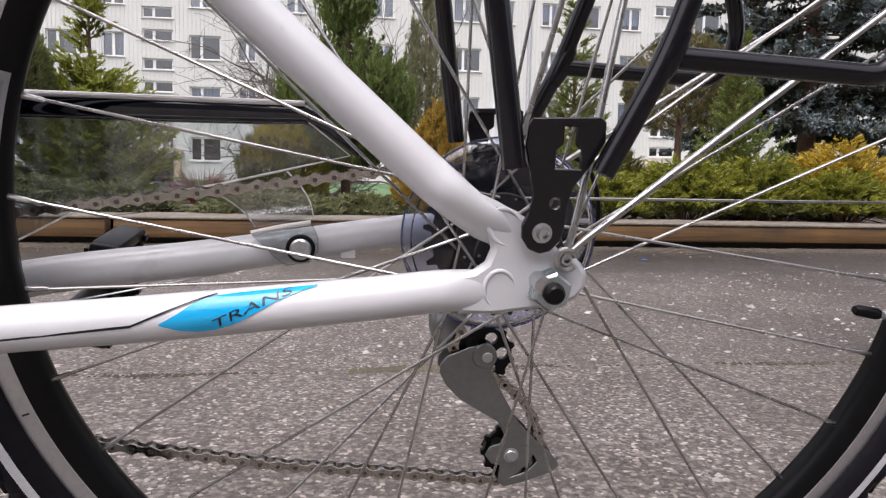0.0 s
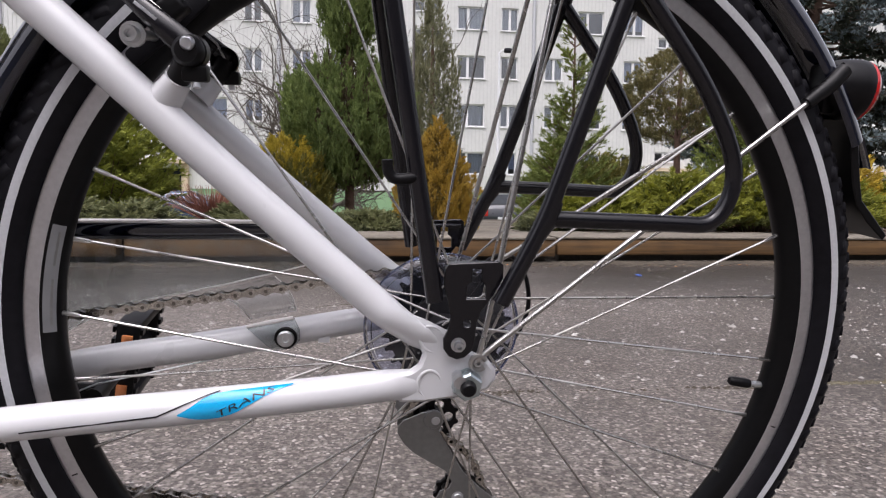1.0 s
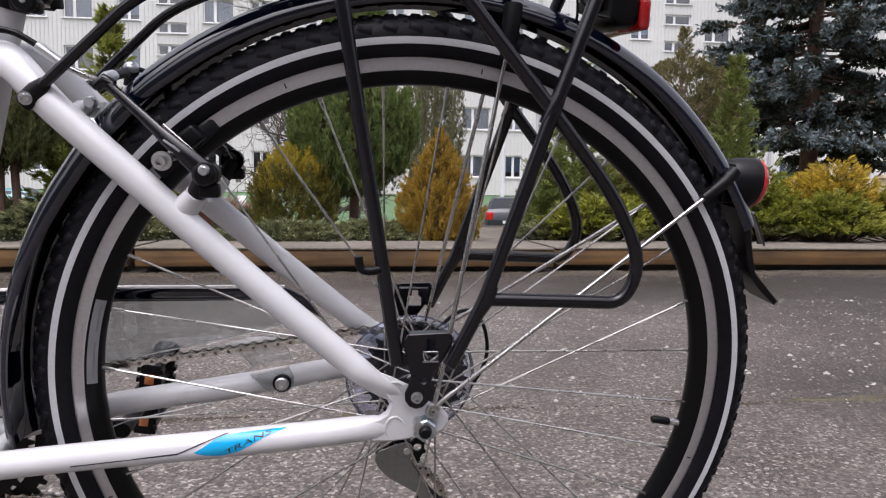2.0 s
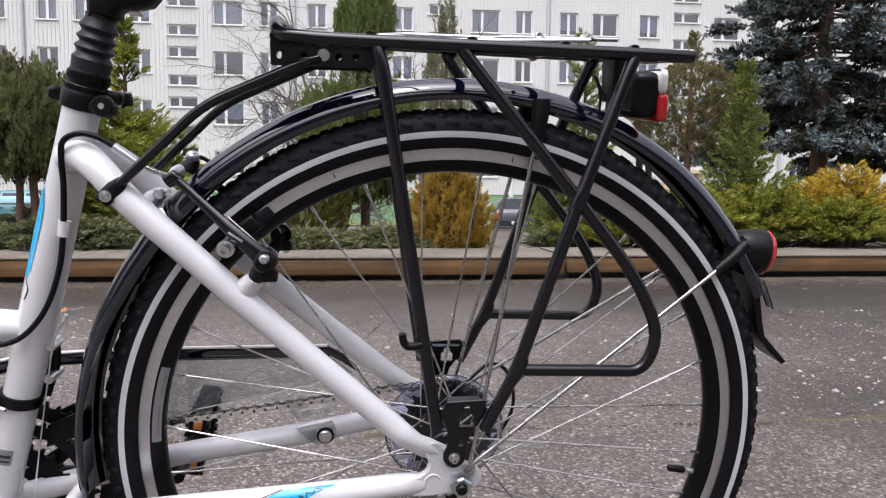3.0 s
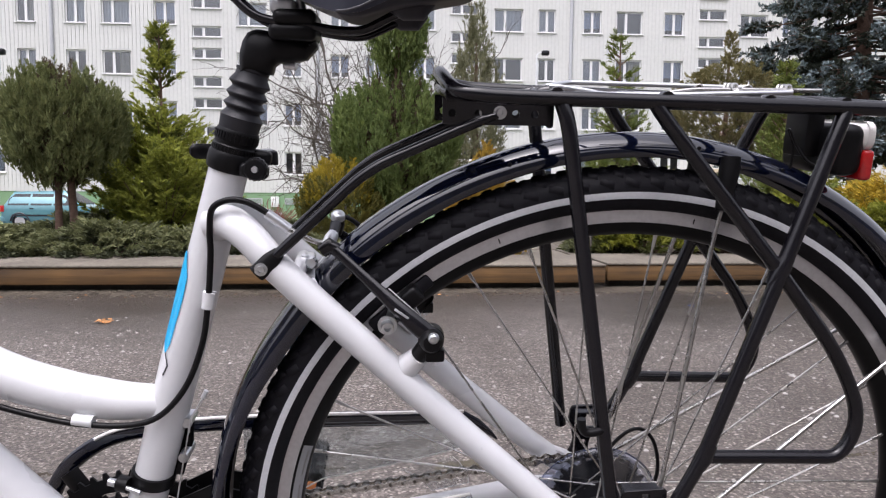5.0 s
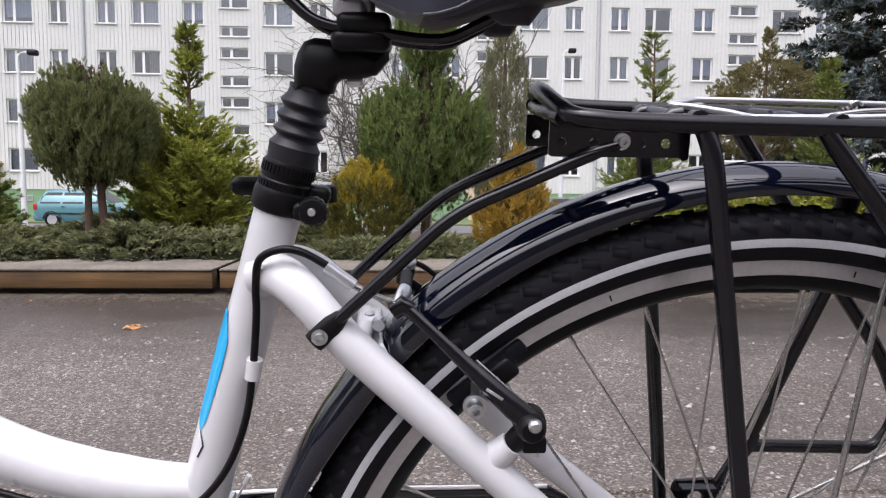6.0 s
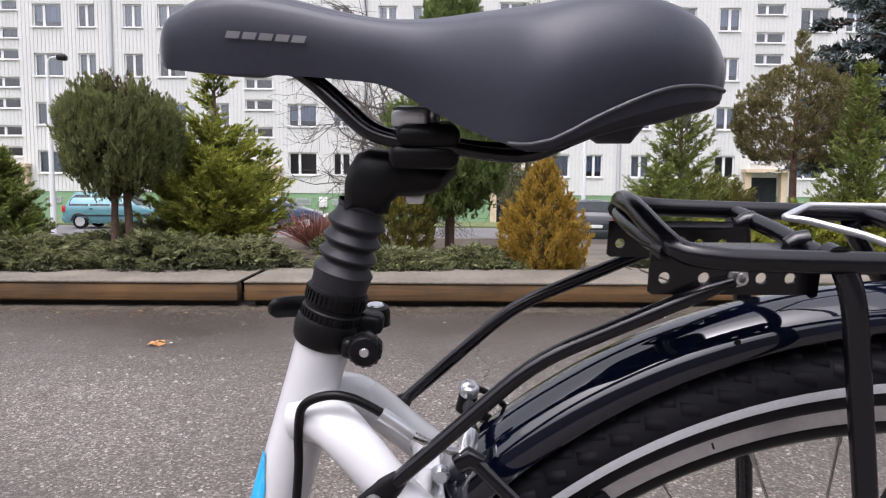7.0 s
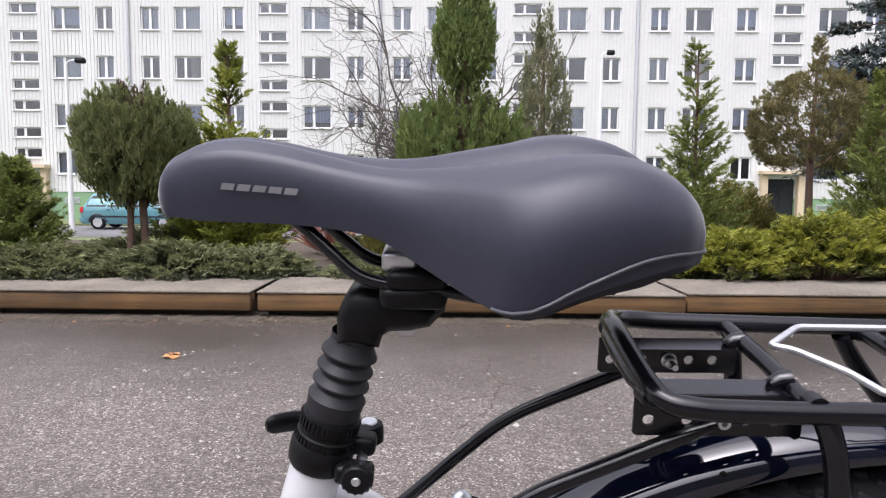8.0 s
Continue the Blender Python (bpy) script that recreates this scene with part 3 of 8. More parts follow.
def crack_line(points, seed, wander, r):
    """A fine ragged crack that wanders about a line of places."""
    rs = np.random.RandomState(seed)
    pts = [Vector((x, y, 0.0)) for x, y in points]
    out = []
    for a, b in zip(pts[:-1], pts[1:]):
        for k in range(9):
            out.append(a.lerp(b, k / 9) + Vector((rs.normal(0, wander), rs.normal(0, wander * 0.6), 0)))
    out.append(pts[-1])
    return tube(out, [r * rs.uniform(0.3, 1.3) for q in out], 5)


tagged(geo("asphalt_crack", join(crack_line([(-0.03, 2.95), (-0.06, 2.7), (0.0, 2.5), (-0.05, 2.3), (-0.10, 2.1), (-0.24, 1.85)], 1, 0.008, 0.0024), crack_line([(0.0, 2.5), (0.10, 2.42), (0.16, 2.3)], 2, 0.006, 0.0016),
                                 crack_line([(-0.05, 2.3), (-0.16, 2.28), (-0.22, 2.22)], 3, 0.006, 0.0014)), M_soil), "fine dark branching crack in the asphalt", "crack", kind="stuff")

# loose grit and worn-out aggregate on the yard


def grit(n, x0, x1, y0, y1, s0, s1, seed):
    rnd = np.random.RandomState(seed)
    base = np.array([(1, 0, 0), (0.3, 0.9, 0), (-0.8, 0.5, 0), (-0.7, -0.6, 0), (0.4, -0.9, 0), (0.1, 0.05, 0.55)])
    tri = np.array([(0, 1, 5), (1, 2, 5), (2, 3, 5), (3, 4, 5), (4, 0, 5)])
    P = np.stack([rnd.uniform(x0, x1, n), rnd.uniform(y0, y1, n), np.full(n, 0.0002)], 1)
    S = rnd.uniform(s0, s1, n) * np.exp(rnd.normal(0, 0.35, n))
    A = rnd.uniform(0, 6.28, n)
    V = np.empty((n, 6, 3))
    for i in range(6):
        bx, by, bz = base[i] * (0.8 + 0.4 * rnd.rand(3))
        V[:, i, 0] = P[:, 0] + S * (bx * np.cos(A) - by * np.sin(A))
        V[:, i, 1] = P[:, 1] + S * (bx * np.sin(A) + by * np.cos(A))
        V[:, i, 2] = P[:, 2] + S * bz
    F = (np.arange(n)[:, None, None] * 6 + tri[None]).reshape(-1, 3)
    return V.reshape(-1, 3), F


tagged(leaf_mesh("loose_grit", stack(grit(4200, -3.2, 4.2, 0.15, 3.2, 0.0022, 0.0048, 1), grit(2200, -3.2, 4.2, 1.0, 2.7, 0.0035, 0.0068, 5), grit(160, -3.2, 5.0, 3.45, 4.0, 0.003, 0.006, 2)), M_stone),
       "pale grit scattered on the asphalt", "grit", kind="stuff")


def crumbs(n, x0, x1, seed, width, size, sparse):
    """Crumbs of moss and dirt caught in the seam across the yard."""
    rs = np.random.RandomState(seed)
    v, f = grit(n, x0, x1, 0.0, 1.0, size * 0.6, size * 1.3, seed)
    P = v.reshape(-1, 6, 3)
    cx = P[:, :, 0].mean(1)
    old = P[:, :, 1].mean(1)
    line = 0.945 + 0.010 * np.sin(cx * 5.1) + 0.006 * np.sin(cx * 17 + 1)
    thick = width * (0.35 + 0.65 * np.clip(np.sin(cx * 7.3 + seed) + 0.55 * np.sin(cx * 23), 0, 1))
    P[:, :, 1] += (line + rs.normal(0, 1, n) * thick - old)[:, None]
    keep = rs.rand(n) < np.clip(0.25 + 0.75 * np.sin(cx * 9.1 + 2 * seed) + sparse, 0.08, 1)
    return P[keep].reshape(-1, 3), (np.arange(keep.sum())[:, None, None] * 6 + np.array([(0, 1, 5), (1, 2, 5), (2, 3, 5), (3, 4, 5), (4, 0, 5)])[None]).reshape(-1, 3)


tagged(leaf_mesh("moss", stack(crumbs(3600, -0.09, 0.13, 3, 0.016, 0.0046, 1.2), crumbs(1200, 0.9, 1.6, 4, 0.012, 0.005, 0.3)), M_moss), "olive-brown moss in an asphalt seam", "moss", kind="stuff")
tagged(leaf_mesh("seam_dirt", crumbs(6500, -3.0, 6.0, 6, 0.011, 0.0034, -0.1), M_dirt), "dark dirt caught along an asphalt seam", "dirt", kind="stuff")


tagged(leaf_mesh("leaf_litter", stack(grit(2600, -6.0, 7.0, 3.45, 4.05, 0.003, 0.007, 12), grit(5200, -6.0, 7.0, 3.74, 4.08, 0.004, 0.011, 13)), M_dirt), "dark crumbs and leaf litter before the planter", "litter", kind="stuff")
tagged(leaf_mesh("dry_needles", grit(320, -6.0, 7.0, 3.75, 4.08, 0.003, 0.007, 14), M_leaf), "dry brown leaf scraps along the planter", "litter", kind="stuff")


def fallen_leaf(x, y, size, turn, mat, label):
    out = [(0, 0), (0.25, 0.32), (0.5, 0.22), (0.55, 0.45), (0.85, 0.25), (1.1, 0.05), (0.85, -0.2), (0.6, -0.42), (0.5, -0.2), (0.22, -0.3)]
    vs = [(0.5, 0, 0.16)] + [(a, b, 0.05 + 0.22 * abs(b) + 0.08 * math.sin(7 * a)) for a, b in out]
    fs = [(0, i + 1, (i + 1) % len(out) + 1) for i in range(len(out))]
    m = pose(x, y, 0.003, 4, 3, turn) @ Matrix.Scale(size, 4)
    ob = tagged(geo("fallen_leaf", moved((vs, fs), m), mat), label, "leaf")
    return ob


fallen_leaf(-1.72, 2.88, 0.085, 20, M_leaf, "dry orange leaf lying on the asphalt")
fallen_leaf(-1.66, 2.95, 0.06, 150, M_leaf, "small dry orange leaf on the asphalt")
fallen_leaf(1.65, 3.22, 0.05, 60, M_bluebit, "scrap of blue wrapper on the asphalt")


# ---- planter edge: long timber-faced slabs on a dark base ----
def planter_slab(x0, x1, y0, depth, z0, z1, seed):
    r = random.Random(seed)
    ob = root("planter_slab", "long weathered timber-faced slab edging the planter", "planter edge", pose((x0 + x1) / 2, y0, 0, 0, 0, r.uniform(-0.25, 0.25)), group="slabs of the planter edge")
    h = (x1 - x0) / 2
    part("face_beam", soft_box(-h, h, 0, 0.12, z0, z1 - 0.018, 0.012), M_timber, ob, "brown stained timber face")
    part("top_board", soft_box(-h, h, -0.008, depth, z1 - 0.016, z1, 0.006), M_slab, ob, "grey worn top")
    geo("base_course", box(-h + 0.05, h - 0.05, 0.10, depth - 0.06, -0.02, z0 + 0.01), M_base, ob, "dark recessed base", smooth=False)
    return ob


joints = [-13.25, -10.33, -7.4, -4.48, -1.56, 1.40, 4.35, 7.3, 10.2, 13.2]
for k in range(len(joints) - 1):
    back = 0.10 if joints[k] > 1 else 0.0
    planter_slab(joints[k] + 0.022, joints[k + 1] - 0.022, 4.0 + back, 0.78, 0.05, 0.185, k)
tagged(geo("planter_base", box(-13.3, 13.3, 4.30, 4.70, -0.1, 0.05), M_base, smooth=False), "dark concrete footing under the planter slabs", "footing", kind="structure")

# paving that leads back through the planting
pave = root("paved_path", "pale concrete slabs leading back between the shrubs", "path", kind="structure")
for j in range(4):
    for i in range(2):
        xa, ya = 0.78 + 0.62 * i + 0.17 * j, 4.80 + 0.72 * j
        part("paving_slab", soft_box(xa, xa + 0.60, ya, ya + 0.70, 0.02, 0.165 + 0.003 * ((i + j) % 2), 0.008), M_slab, pave)


# ---- block of flats across the street ----
flats = root("apartment_building", "long pale block of flats with white windows and a green plinth", "building", pose(0, 36.85, 0, 0, 0, -1.6))
PERIOD, FIRST, BOX_X = 13.95, -17.75, -6.18
ROW_TOPS = [2.92, 5.57, 8.22, 10.87, 13.52]
COLS = [(1.2, 1.05), (3.3, 1.5), (5.85, 1.15), (10.45, 1.6), (12.6, 0.98)]
STAIR = (8.05, 1.55)
X0, X1, TOP, PLINTH, BOTTOM = FIRST - 2 * PERIOD, FIRST + 4 * PERIOD, 15.6, 0.68, -1.0
openings = []  # x0, x1, z0, z1, kind
for s in range(6):
    j = X0 + s * PERIOD
    for off, w in COLS:
        for zt in ROW_TOPS:
            openings.append((j + off - w / 2, j + off + w / 2, zt - 1.25, zt, "flat"))
    for zt in ROW_TOPS:
        for dz in (0.22, -1.28):
            if zt + dz - 0.58 > 2.2:
                openings.append((j + STAIR[0] - STAIR[1] / 2, j + STAIR[0] + STAIR[1] / 2, zt + dz - 0.58, zt + dz, "stair"))
    openings.append((j + STAIR[0] - 0.8, j + STAIR[0] + 0.8, -0.85, 1.75, "entrance"))
cuts = sorted({round(o[i], 4) for o in openings for i in (0, 1)} | {X0, X1})
wall_g, rib_g = [], []
for a, b in zip(cuts[:-1], cuts[1:]):
    mid = (a + b) / 2
    holes = sorted((o[2], o[3]) for o in openings if o[0] < mid < o[1])
    z = BOTTOM
    for h0, h1 in holes + [(TOP, TOP)]:
        if h0 > z:
            lo, hi = z, h0
            if hi > PLINTH:
                wall_g.append(box(a, b, 0, 0.34, max(lo, PLINTH), hi))
        z = max(z, h1)
for x in np.arange(X0 + 0.1, X1, 0.21):
    holes = sorted((o[2] - 0.08, o[3] + 0.05) for o in openings if o[0] - 0.05 < x < o[1] + 0.05)
    z = PLINTH
    for h0, h1 in holes + [(TOP, TOP)]:
        if h0 > z + 0.1:
            rib_g.append(box(x - 0.022, x + 0.022, -0.022, 0.004, z, h0))
        z = max(z, h1)
geo("wall", join(*wall_g), M_wall, flats, "pale ribbed cladding", smooth=False)
tagged(geo("cladding_rib", join(*rib_g), M_rib, flats, "vertical ribs of the cladding", smooth=False), kind="stuff")
gaps = sorted((o[0], o[1]) for o in openings if o[4] == "entrance")
for a, b in zip([X0] + [g[1] for g in gaps], [g[0] for g in gaps] + [X1]):
    geo("plinth", box(a, b, 0.03, 0.34, BOTTOM, PLINTH), M_plinth, flats, "green rendered plinth", smooth=False)
geo("roof", box(X0 - 0.2, X1 + 0.2, -0.25, 11, TOP, TOP + 0.35), M_pipe, flats, smooth=False)
geo("back_wall", join(box(X0, X1, 10.5, 10.8, BOTTOM, TOP), box(X0 - 0.01, X0 + 0.3, 0.35, 10.5, BOTTOM, TOP), box(X1 - 0.3, X1 + 0.01, 0.35, 10.5, BOTTOM, TOP)), M_wall, flats, smooth=False)
# Back sheet and floors in a dark colour that stands for unlit rooms.
geo("room", join(box(X0 + 0.3, X1 - 0.3, 1.6, 1.7, BOTTOM, TOP), *[box(X0 + 0.3, X1 - 0.3, 0.34, 1.6, z - 0.09, z) for z in (1.2, 3.85, 6.5, 9.15, 11.8)]), M_room, flats, "dark sheets standing in for unlit rooms behind the windows", smooth=False)
for s in range(7):
    j = X0 + s * PERIOD
    if 0 < s < 6:
        geo("downpipe", tube([(j, -0.06, BOTTOM), (j, -0.06, TOP)], 0.10, 10), M_pipe, flats)


part("utility_box", soft_box(BOX_X - 0.22, BOX_X + 0.22, -0.14, 0.03, -0.10, 0.47, 0.02), M_pvc, flats, "pale meter box on the plinth")
vent = geo("basement_vent", join(box(-0.42, 0.42, -0.012, 0.03, 0.0, 0.05), box(-0.42, 0.42, -0.012, 0.03, 0.28, 0.33), box(-0.42, -0.37, -0.012, 0.03, 0.05, 0.28), box(0.37, 0.42, -0.012, 0.03, 0.05, 0.28), *[box(-0.37, 0.37, 0.0, 0.03, 0.07 + 0.055 * k, 0.095 + 0.055 * k) for k in range(4)]), M_pipe, flats, "grey basement vent grille", smooth=False)
vent.matrix_basis = pose(BOX_X - 1.12, 0, 0.04)
for k in range(-2, 4):
    if k:
        again(vent, pose(BOX_X - 1.12 + PERIOD * k, 0, 0.04), flats)
    again(vent, pose(BOX_X + 0.93 + PERIOD * k, 0, 0.04), flats)


def window_meshes(w, h, split):
    """A white casement: frame, sill and panes on shared meshes."""
    f = 0.075
    bars = [box(-w / 2, w / 2, 0.10, 0.17, 0, f), box(-w / 2, w / 2, 0.10, 0.17, h - f, h),
            box(-w / 2, -w / 2 + f, 0.10, 0.17, f, h - f), box(w / 2 - f, w / 2, 0.10, 0.17, f, h - f)]
    xm = -w / 2 + w * split
    bars.append(box(xm - 0.07, xm + 0.07, 0.09, 0.17, f, h - f))
    sill = box(-w / 2 - 0.05, w / 2 + 0.05, -0.08, 0.10, -0.04, -0.003)
    pane_a = box(-w / 2 + f, xm - 0.07, 0.13, 0.137, f, h - f)
    pane_b = box(xm + 0.07, w / 2 - f, 0.13, 0.137, f, h - f)
    return join(*bars), sill, pane_a, pane_b


def curtain_geo(w, h, fold):
    n = 26
    vs = [(-w / 2 + w * k / n, 0.30 + 0.02 * math.sin(k * fold), z) for z in (0.02, h) for k in range(n + 1)]
    return vs, [(k, k + 1, n + 2 + k, n + 1 + k) for k in range(n)]


kinds = {}
rw = random.Random(4)
for x0, x1, z0, z1, kind in openings:
    w, h = round(x1 - x0, 3), round(z1 - z0, 3)
    m = pose((x0 + x1) / 2, 0, z0)
    if kind == "entrance":
        portal = geo("portal", join(box(x0 - 0.35, x0 - 0.02, -0.35, 0.02, BOTTOM, 2.0), box(x1 + 0.02, x1 + 0.35, -0.35, 0.02, BOTTOM, 2.0), box(x0 - 0.45, x1 + 0.45, -0.6, 0.0, 2.0, 2.18)), M_portal, flats, "beige entrance portal", smooth=False)
        geo("entrance_door", join(box(x0 + 0.02, (x0 + x1) / 2 - 0.01, 0.14, 0.20, -0.85, 1.72), box((x0 + x1) / 2 + 0.01, x1 - 0.02, 0.14, 0.20, -0.85, 1.72)), M_carglass, flats, "dark glazed entrance door", smooth=False)
        continue
    split = 0.38 if w > 1.3 else 0.5
    key = (w, h, split)
    if key not in kinds:
        g = window_meshes(w, h, split)
        fr = geo("window", g[0], M_pvc, flats, smooth=False)
        fr.matrix_basis = m
        kids = [geo("window_sill", g[1], M_pvc, fr, smooth=False), geo("pane", g[2], M_window, fr, smooth=False), geo("pane", g[3], M_window, fr, smooth=False)]
        cur = geo("curtain", curtain_geo(w - 0.1, h, 2.2), M_curtain, fr)
        half = geo("curtain", moved(curtain_geo(w * 0.42, h, 2.6), Matrix.Translation((w * 0.25, 0, 0))), M_curtain_beige, fr)
        blue = geo("curtain", moved(curtain_geo(w - 0.1, h * 0.75, 1.9), Matrix.Translation((0, 0.02, h * 0.25))), M_curtain_blue, fr)
        kinds[key] = (fr, kids, cur, half, blue)
        continue
    fr, kids, cur, half, blue = kinds[key]
    o = again(fr, m, flats)
    for k in kids:
        again(k, Matrix.Identity(4), o)
    c = rw.random()
    if kind == "flat":
        if c < 0.52:
            again(cur, Matrix.Identity(4), o)
        elif c < 0.64:
            again(half, Matrix.Identity(4), o)
        elif c < 0.88:
            again(blue, Matrix.Identity(4), o)


# added wall, never in view: closes the place and blocks sky behind the camera
tagged(geo("sky_block_wall", join(box(-40, 40, -10.9, -10.5, -0.5, 6.0), box(-40, 40, -18, -10.9, 5.6, 5.9)), M_backwall, smooth=False), "unseen plain wall added behind the yard to block low sky", "wall", kind="structure")


# ---- street lamps ----
def street_lamp(x, y, h, arm):
    z = ground_height(y) if not 23.2 < y < 31.5 else -0.9
    ob = root("street_lamp", "pale tapered street lamp post with a small head", "street lamp", pose(x, y, z), group="street lamps")
    geo("post", tube([(0, 0, 0), (0, 0, h * 0.5), (0, 0, h)], [0.10, 0.085, 0.05], 12), M_post, ob)
    geo("arm", tube(curve_points([(0, 0, h - 0.02), (arm * 0.3, 0, h + 0.12), (arm, 0, h + 0.15)], 5), 0.035, 8), M_post, ob)
    part("lamp_head", soft_box(arm - 0.14, arm + 0.22, -0.13, 0.13, h + 0.02, h + 0.24, 0.07, 3), M_cog, ob, "small dark lamp head")
    return ob


street_lamp(-14.42, 25.0, 6.4, 0.5)
street_lamp(6.75, 30.0, 7.9, 0.35)


# ---- parked cars ----
def parked_car(x, y, paint, name_label, heading, spec):
    """A parked car lofted along its length; spec holds length, height, bonnet, screen, roof and tail places (front towards +x)."""
    L, H, hood, screen, roof_a, roof_b, tail = spec
    Wd, belt0 = 1.74, 0.92
    ob = root("parked_car", name_label, "car", pose(x, y, -0.90, 0, 0, heading), group="cars parked in the street")
    px = [-L / 2, -L / 2 + 0.10, tail, roof_b, roof_a, screen, hood, L / 2 - 0.12, L / 2]
    pz = [0.74, 0.96, 1.08, H - 0.05, H, 0.99, 0.84, 0.68, 0.56]

    def top(u):
        return float(np.interp(u, px, pz))

    def half(u, z):
        plan = Wd / 2 * (1 - 0.10 * abs(2 * u / L) ** 5 - 0.13 * max(0.0, abs(2 * u / L) - 0.9) * 10 * 0.4)
        low = 0.05 * max(0.0, (0.45 - z) / 0.2)
        return plan - low - 0.30 * max(0.0, z - belt0) ** 1.1 - 0.02 * ((z - 0.65) / 0.3) ** 2

    us = np.unique(np.concatenate([np.linspace(-L / 2, L / 2, 45), px]))
    rows = []
    for u in us:
        t = top(u)
        zs = [0.24, 0.34, 0.5, 0.66, 0.80, 0.92, 1.0, 1.1, 1.2, 1.32]
        side = [(half(u, min(z, t - 0.03)), min(z, t - 0.03)) for z in zs] + [(half(u, t) - 0.05, t - 0.008), (half(u, t) * 0.55, t + 0.012), (0.0, t + 0.02)]
        rows.append([(u, -w, z) for w, z in side] + [(u, w, z) for w, z in reversed(side[:-1])])
    n = len(rows[0])
    vs = [p for r in rows for p in r]
    fs = [(i * n + k, i * n + k + 1, (i + 1) * n + k + 1, (i + 1) * n + k) for i in range(len(rows) - 1) for k in range(n - 1)]
    fs += [tuple(range(n - 1, -1, -1)), tuple(range((len(rows) - 1) * n, len(rows) * n))]
    geo("body", (vs, fs), paint, ob, angle=42)
    cuts = np.linspace(tail + 0.08, screen - 0.22, 4)
    for sd in (-1, 1):
        for k in range(3):
            quads = []
            uu = np.linspace(cuts[k] + 0.04, cuts[k + 1] - 0.04, 5)
            for u in uu:
                for z in (0.99, max(1.0, min(H - 0.14, top(u) - 0.09))):
                    quads.append((u, sd * (half(u, z) + 0.008), z))
            geo("side_window", (quads, [(2 * i, 2 * i + 2, 2 * i + 3, 2 * i + 1) for i in range(4)]), M_carglass, ob)
        part("door_handle", soft_box(cuts[1] + 0.02, cuts[1] + 0.18, min(sd * (half(0, 0.86)), sd * (half(0, 0.86) + 0.03)), max(sd * half(0, 0.86), sd * (half(0, 0.86) + 0.03)), 0.85, 0.88, 0.006), M_plastic, ob)
        part("door_mirror", soft_box(screen - 0.42, screen - 0.28, min(sd * 0.84, sd * 1.0), max(sd * 0.84, sd * 1.0), 0.98, 1.12, 0.03), paint, ob)
        geo("side_strip", box(-L / 2 + 0.5, L / 2 - 0.6, min(sd * (half(0, 0.58) - 0.01), sd * (half(0, 0.58) + 0.015)), max(sd * (half(0, 0.58) - 0.01), sd * (half(0, 0.58) + 0.015)), 0.54, 0.61), M_dark, ob, smooth=False)
        for wx in (-L / 2 + 0.78, L / 2 - 0.86):
            o = sd * (Wd / 2 - 0.02)
            wheel = geo("wheel", lathe([(0.19, o - sd * 0.2), (0.30, o - sd * 0.2), (0.315, o - sd * 0.02), (0.30, o), (0.20, o)], 24, "y", (wx, 0, 0.315)), M_rubber, ob)
            geo("wheel_trim", lathe([(0.0, o - sd * 0.005), (0.10, o + sd * 0.006), (0.205, o + sd * 0.002)], 20, "y", (wx, 0, 0.315)), M_hubcap, wheel)
            geo("wheel_arch", tube([(wx + 0.37 * math.cos(q), o + sd * 0.004, 0.30 + 0.37 * math.sin(q)) for q in np.linspace(0.1, 3.04, 14)], 0.035, 6), M_dark, ob)
        part("tail_light", soft_box(-L / 2 - 0.01, -L / 2 + 0.14, min(sd * 0.56, sd * 0.80), max(sd * 0.56, sd * 0.80), 0.72, 0.98, 0.02), M_red, ob, "red tail light")
        part("headlight", soft_box(L / 2 - 0.32, L / 2 - 0.03, min(sd * 0.48, sd * 0.78), max(sd * 0.48, sd * 0.78), 0.56, 0.70, 0.03), M_clearlens, ob, "pale headlight")
    for name, ua, ub in (("windscreen", screen - 0.06, roof_a + 0.06), ("rear_window", tail - 0.0, roof_b - 0.02)):
        g = []
        for u in np.linspace(ua, ub, 5):
            t = top(u)
            g += [(u, -half(u, t) + 0.09, t + 0.022), (u, 0, t + 0.034), (u, half(u, t) - 0.09, t + 0.022)]
        geo(name, (g, [(3 * i + k, 3 * i + k + 1, 3 * i + 4 + k, 3 * i + 3 + k) for i in range(4) for k in range(2)]), M_carglass, ob)
    part("bumper", soft_box(-L / 2 - 0.05, -L / 2 + 0.2, -Wd / 2 + 0.10, Wd / 2 - 0.10, 0.30, 0.54, 0.05), paint, ob)
    part("number_plate", soft_box(-L / 2 - 0.056, -L / 2 - 0.045, -0.25, 0.25, 0.60, 0.70, 0.003), M_strip, ob, "pale blank plate")
    return ob


parked_car(-13.75, 29.3, M_teal, "teal people carrier parked by the flats", 0, (4.5, 1.60, 1.55, 0.98, 0.15, -1.85, -2.08))
parked_car(-6.75, 29.3, M_navy, "dark blue hatchback parked by the flats", 0, (4.0, 1.43, 1.45, 0.85, 0.05, -1.25, -1.70))
parked_car(5.3, 22.6, M_dark, "charcoal car seen from behind in the street", 80, (4.1, 1.46, 1.45, 0.85, 0.05, -1.30, -1.85))


# ---- planting ----
def unit(n, rs):
    d = rs.normal(size=(n, 3))
    return d / np.linalg.norm(d, axis=1, keepdims=True)


def lumpy(d, seed, amp):
    """An uneven outline for a crown, by direction."""
    rs = np.random.RandomState(seed)
    k = rs.normal(size=(9, 3)) * 3.2
    ph = rs.uniform(0, 6.28, 9)
    return 1 + amp * np.mean(np.sin(d @ k.T + ph), axis=1) * 2.0


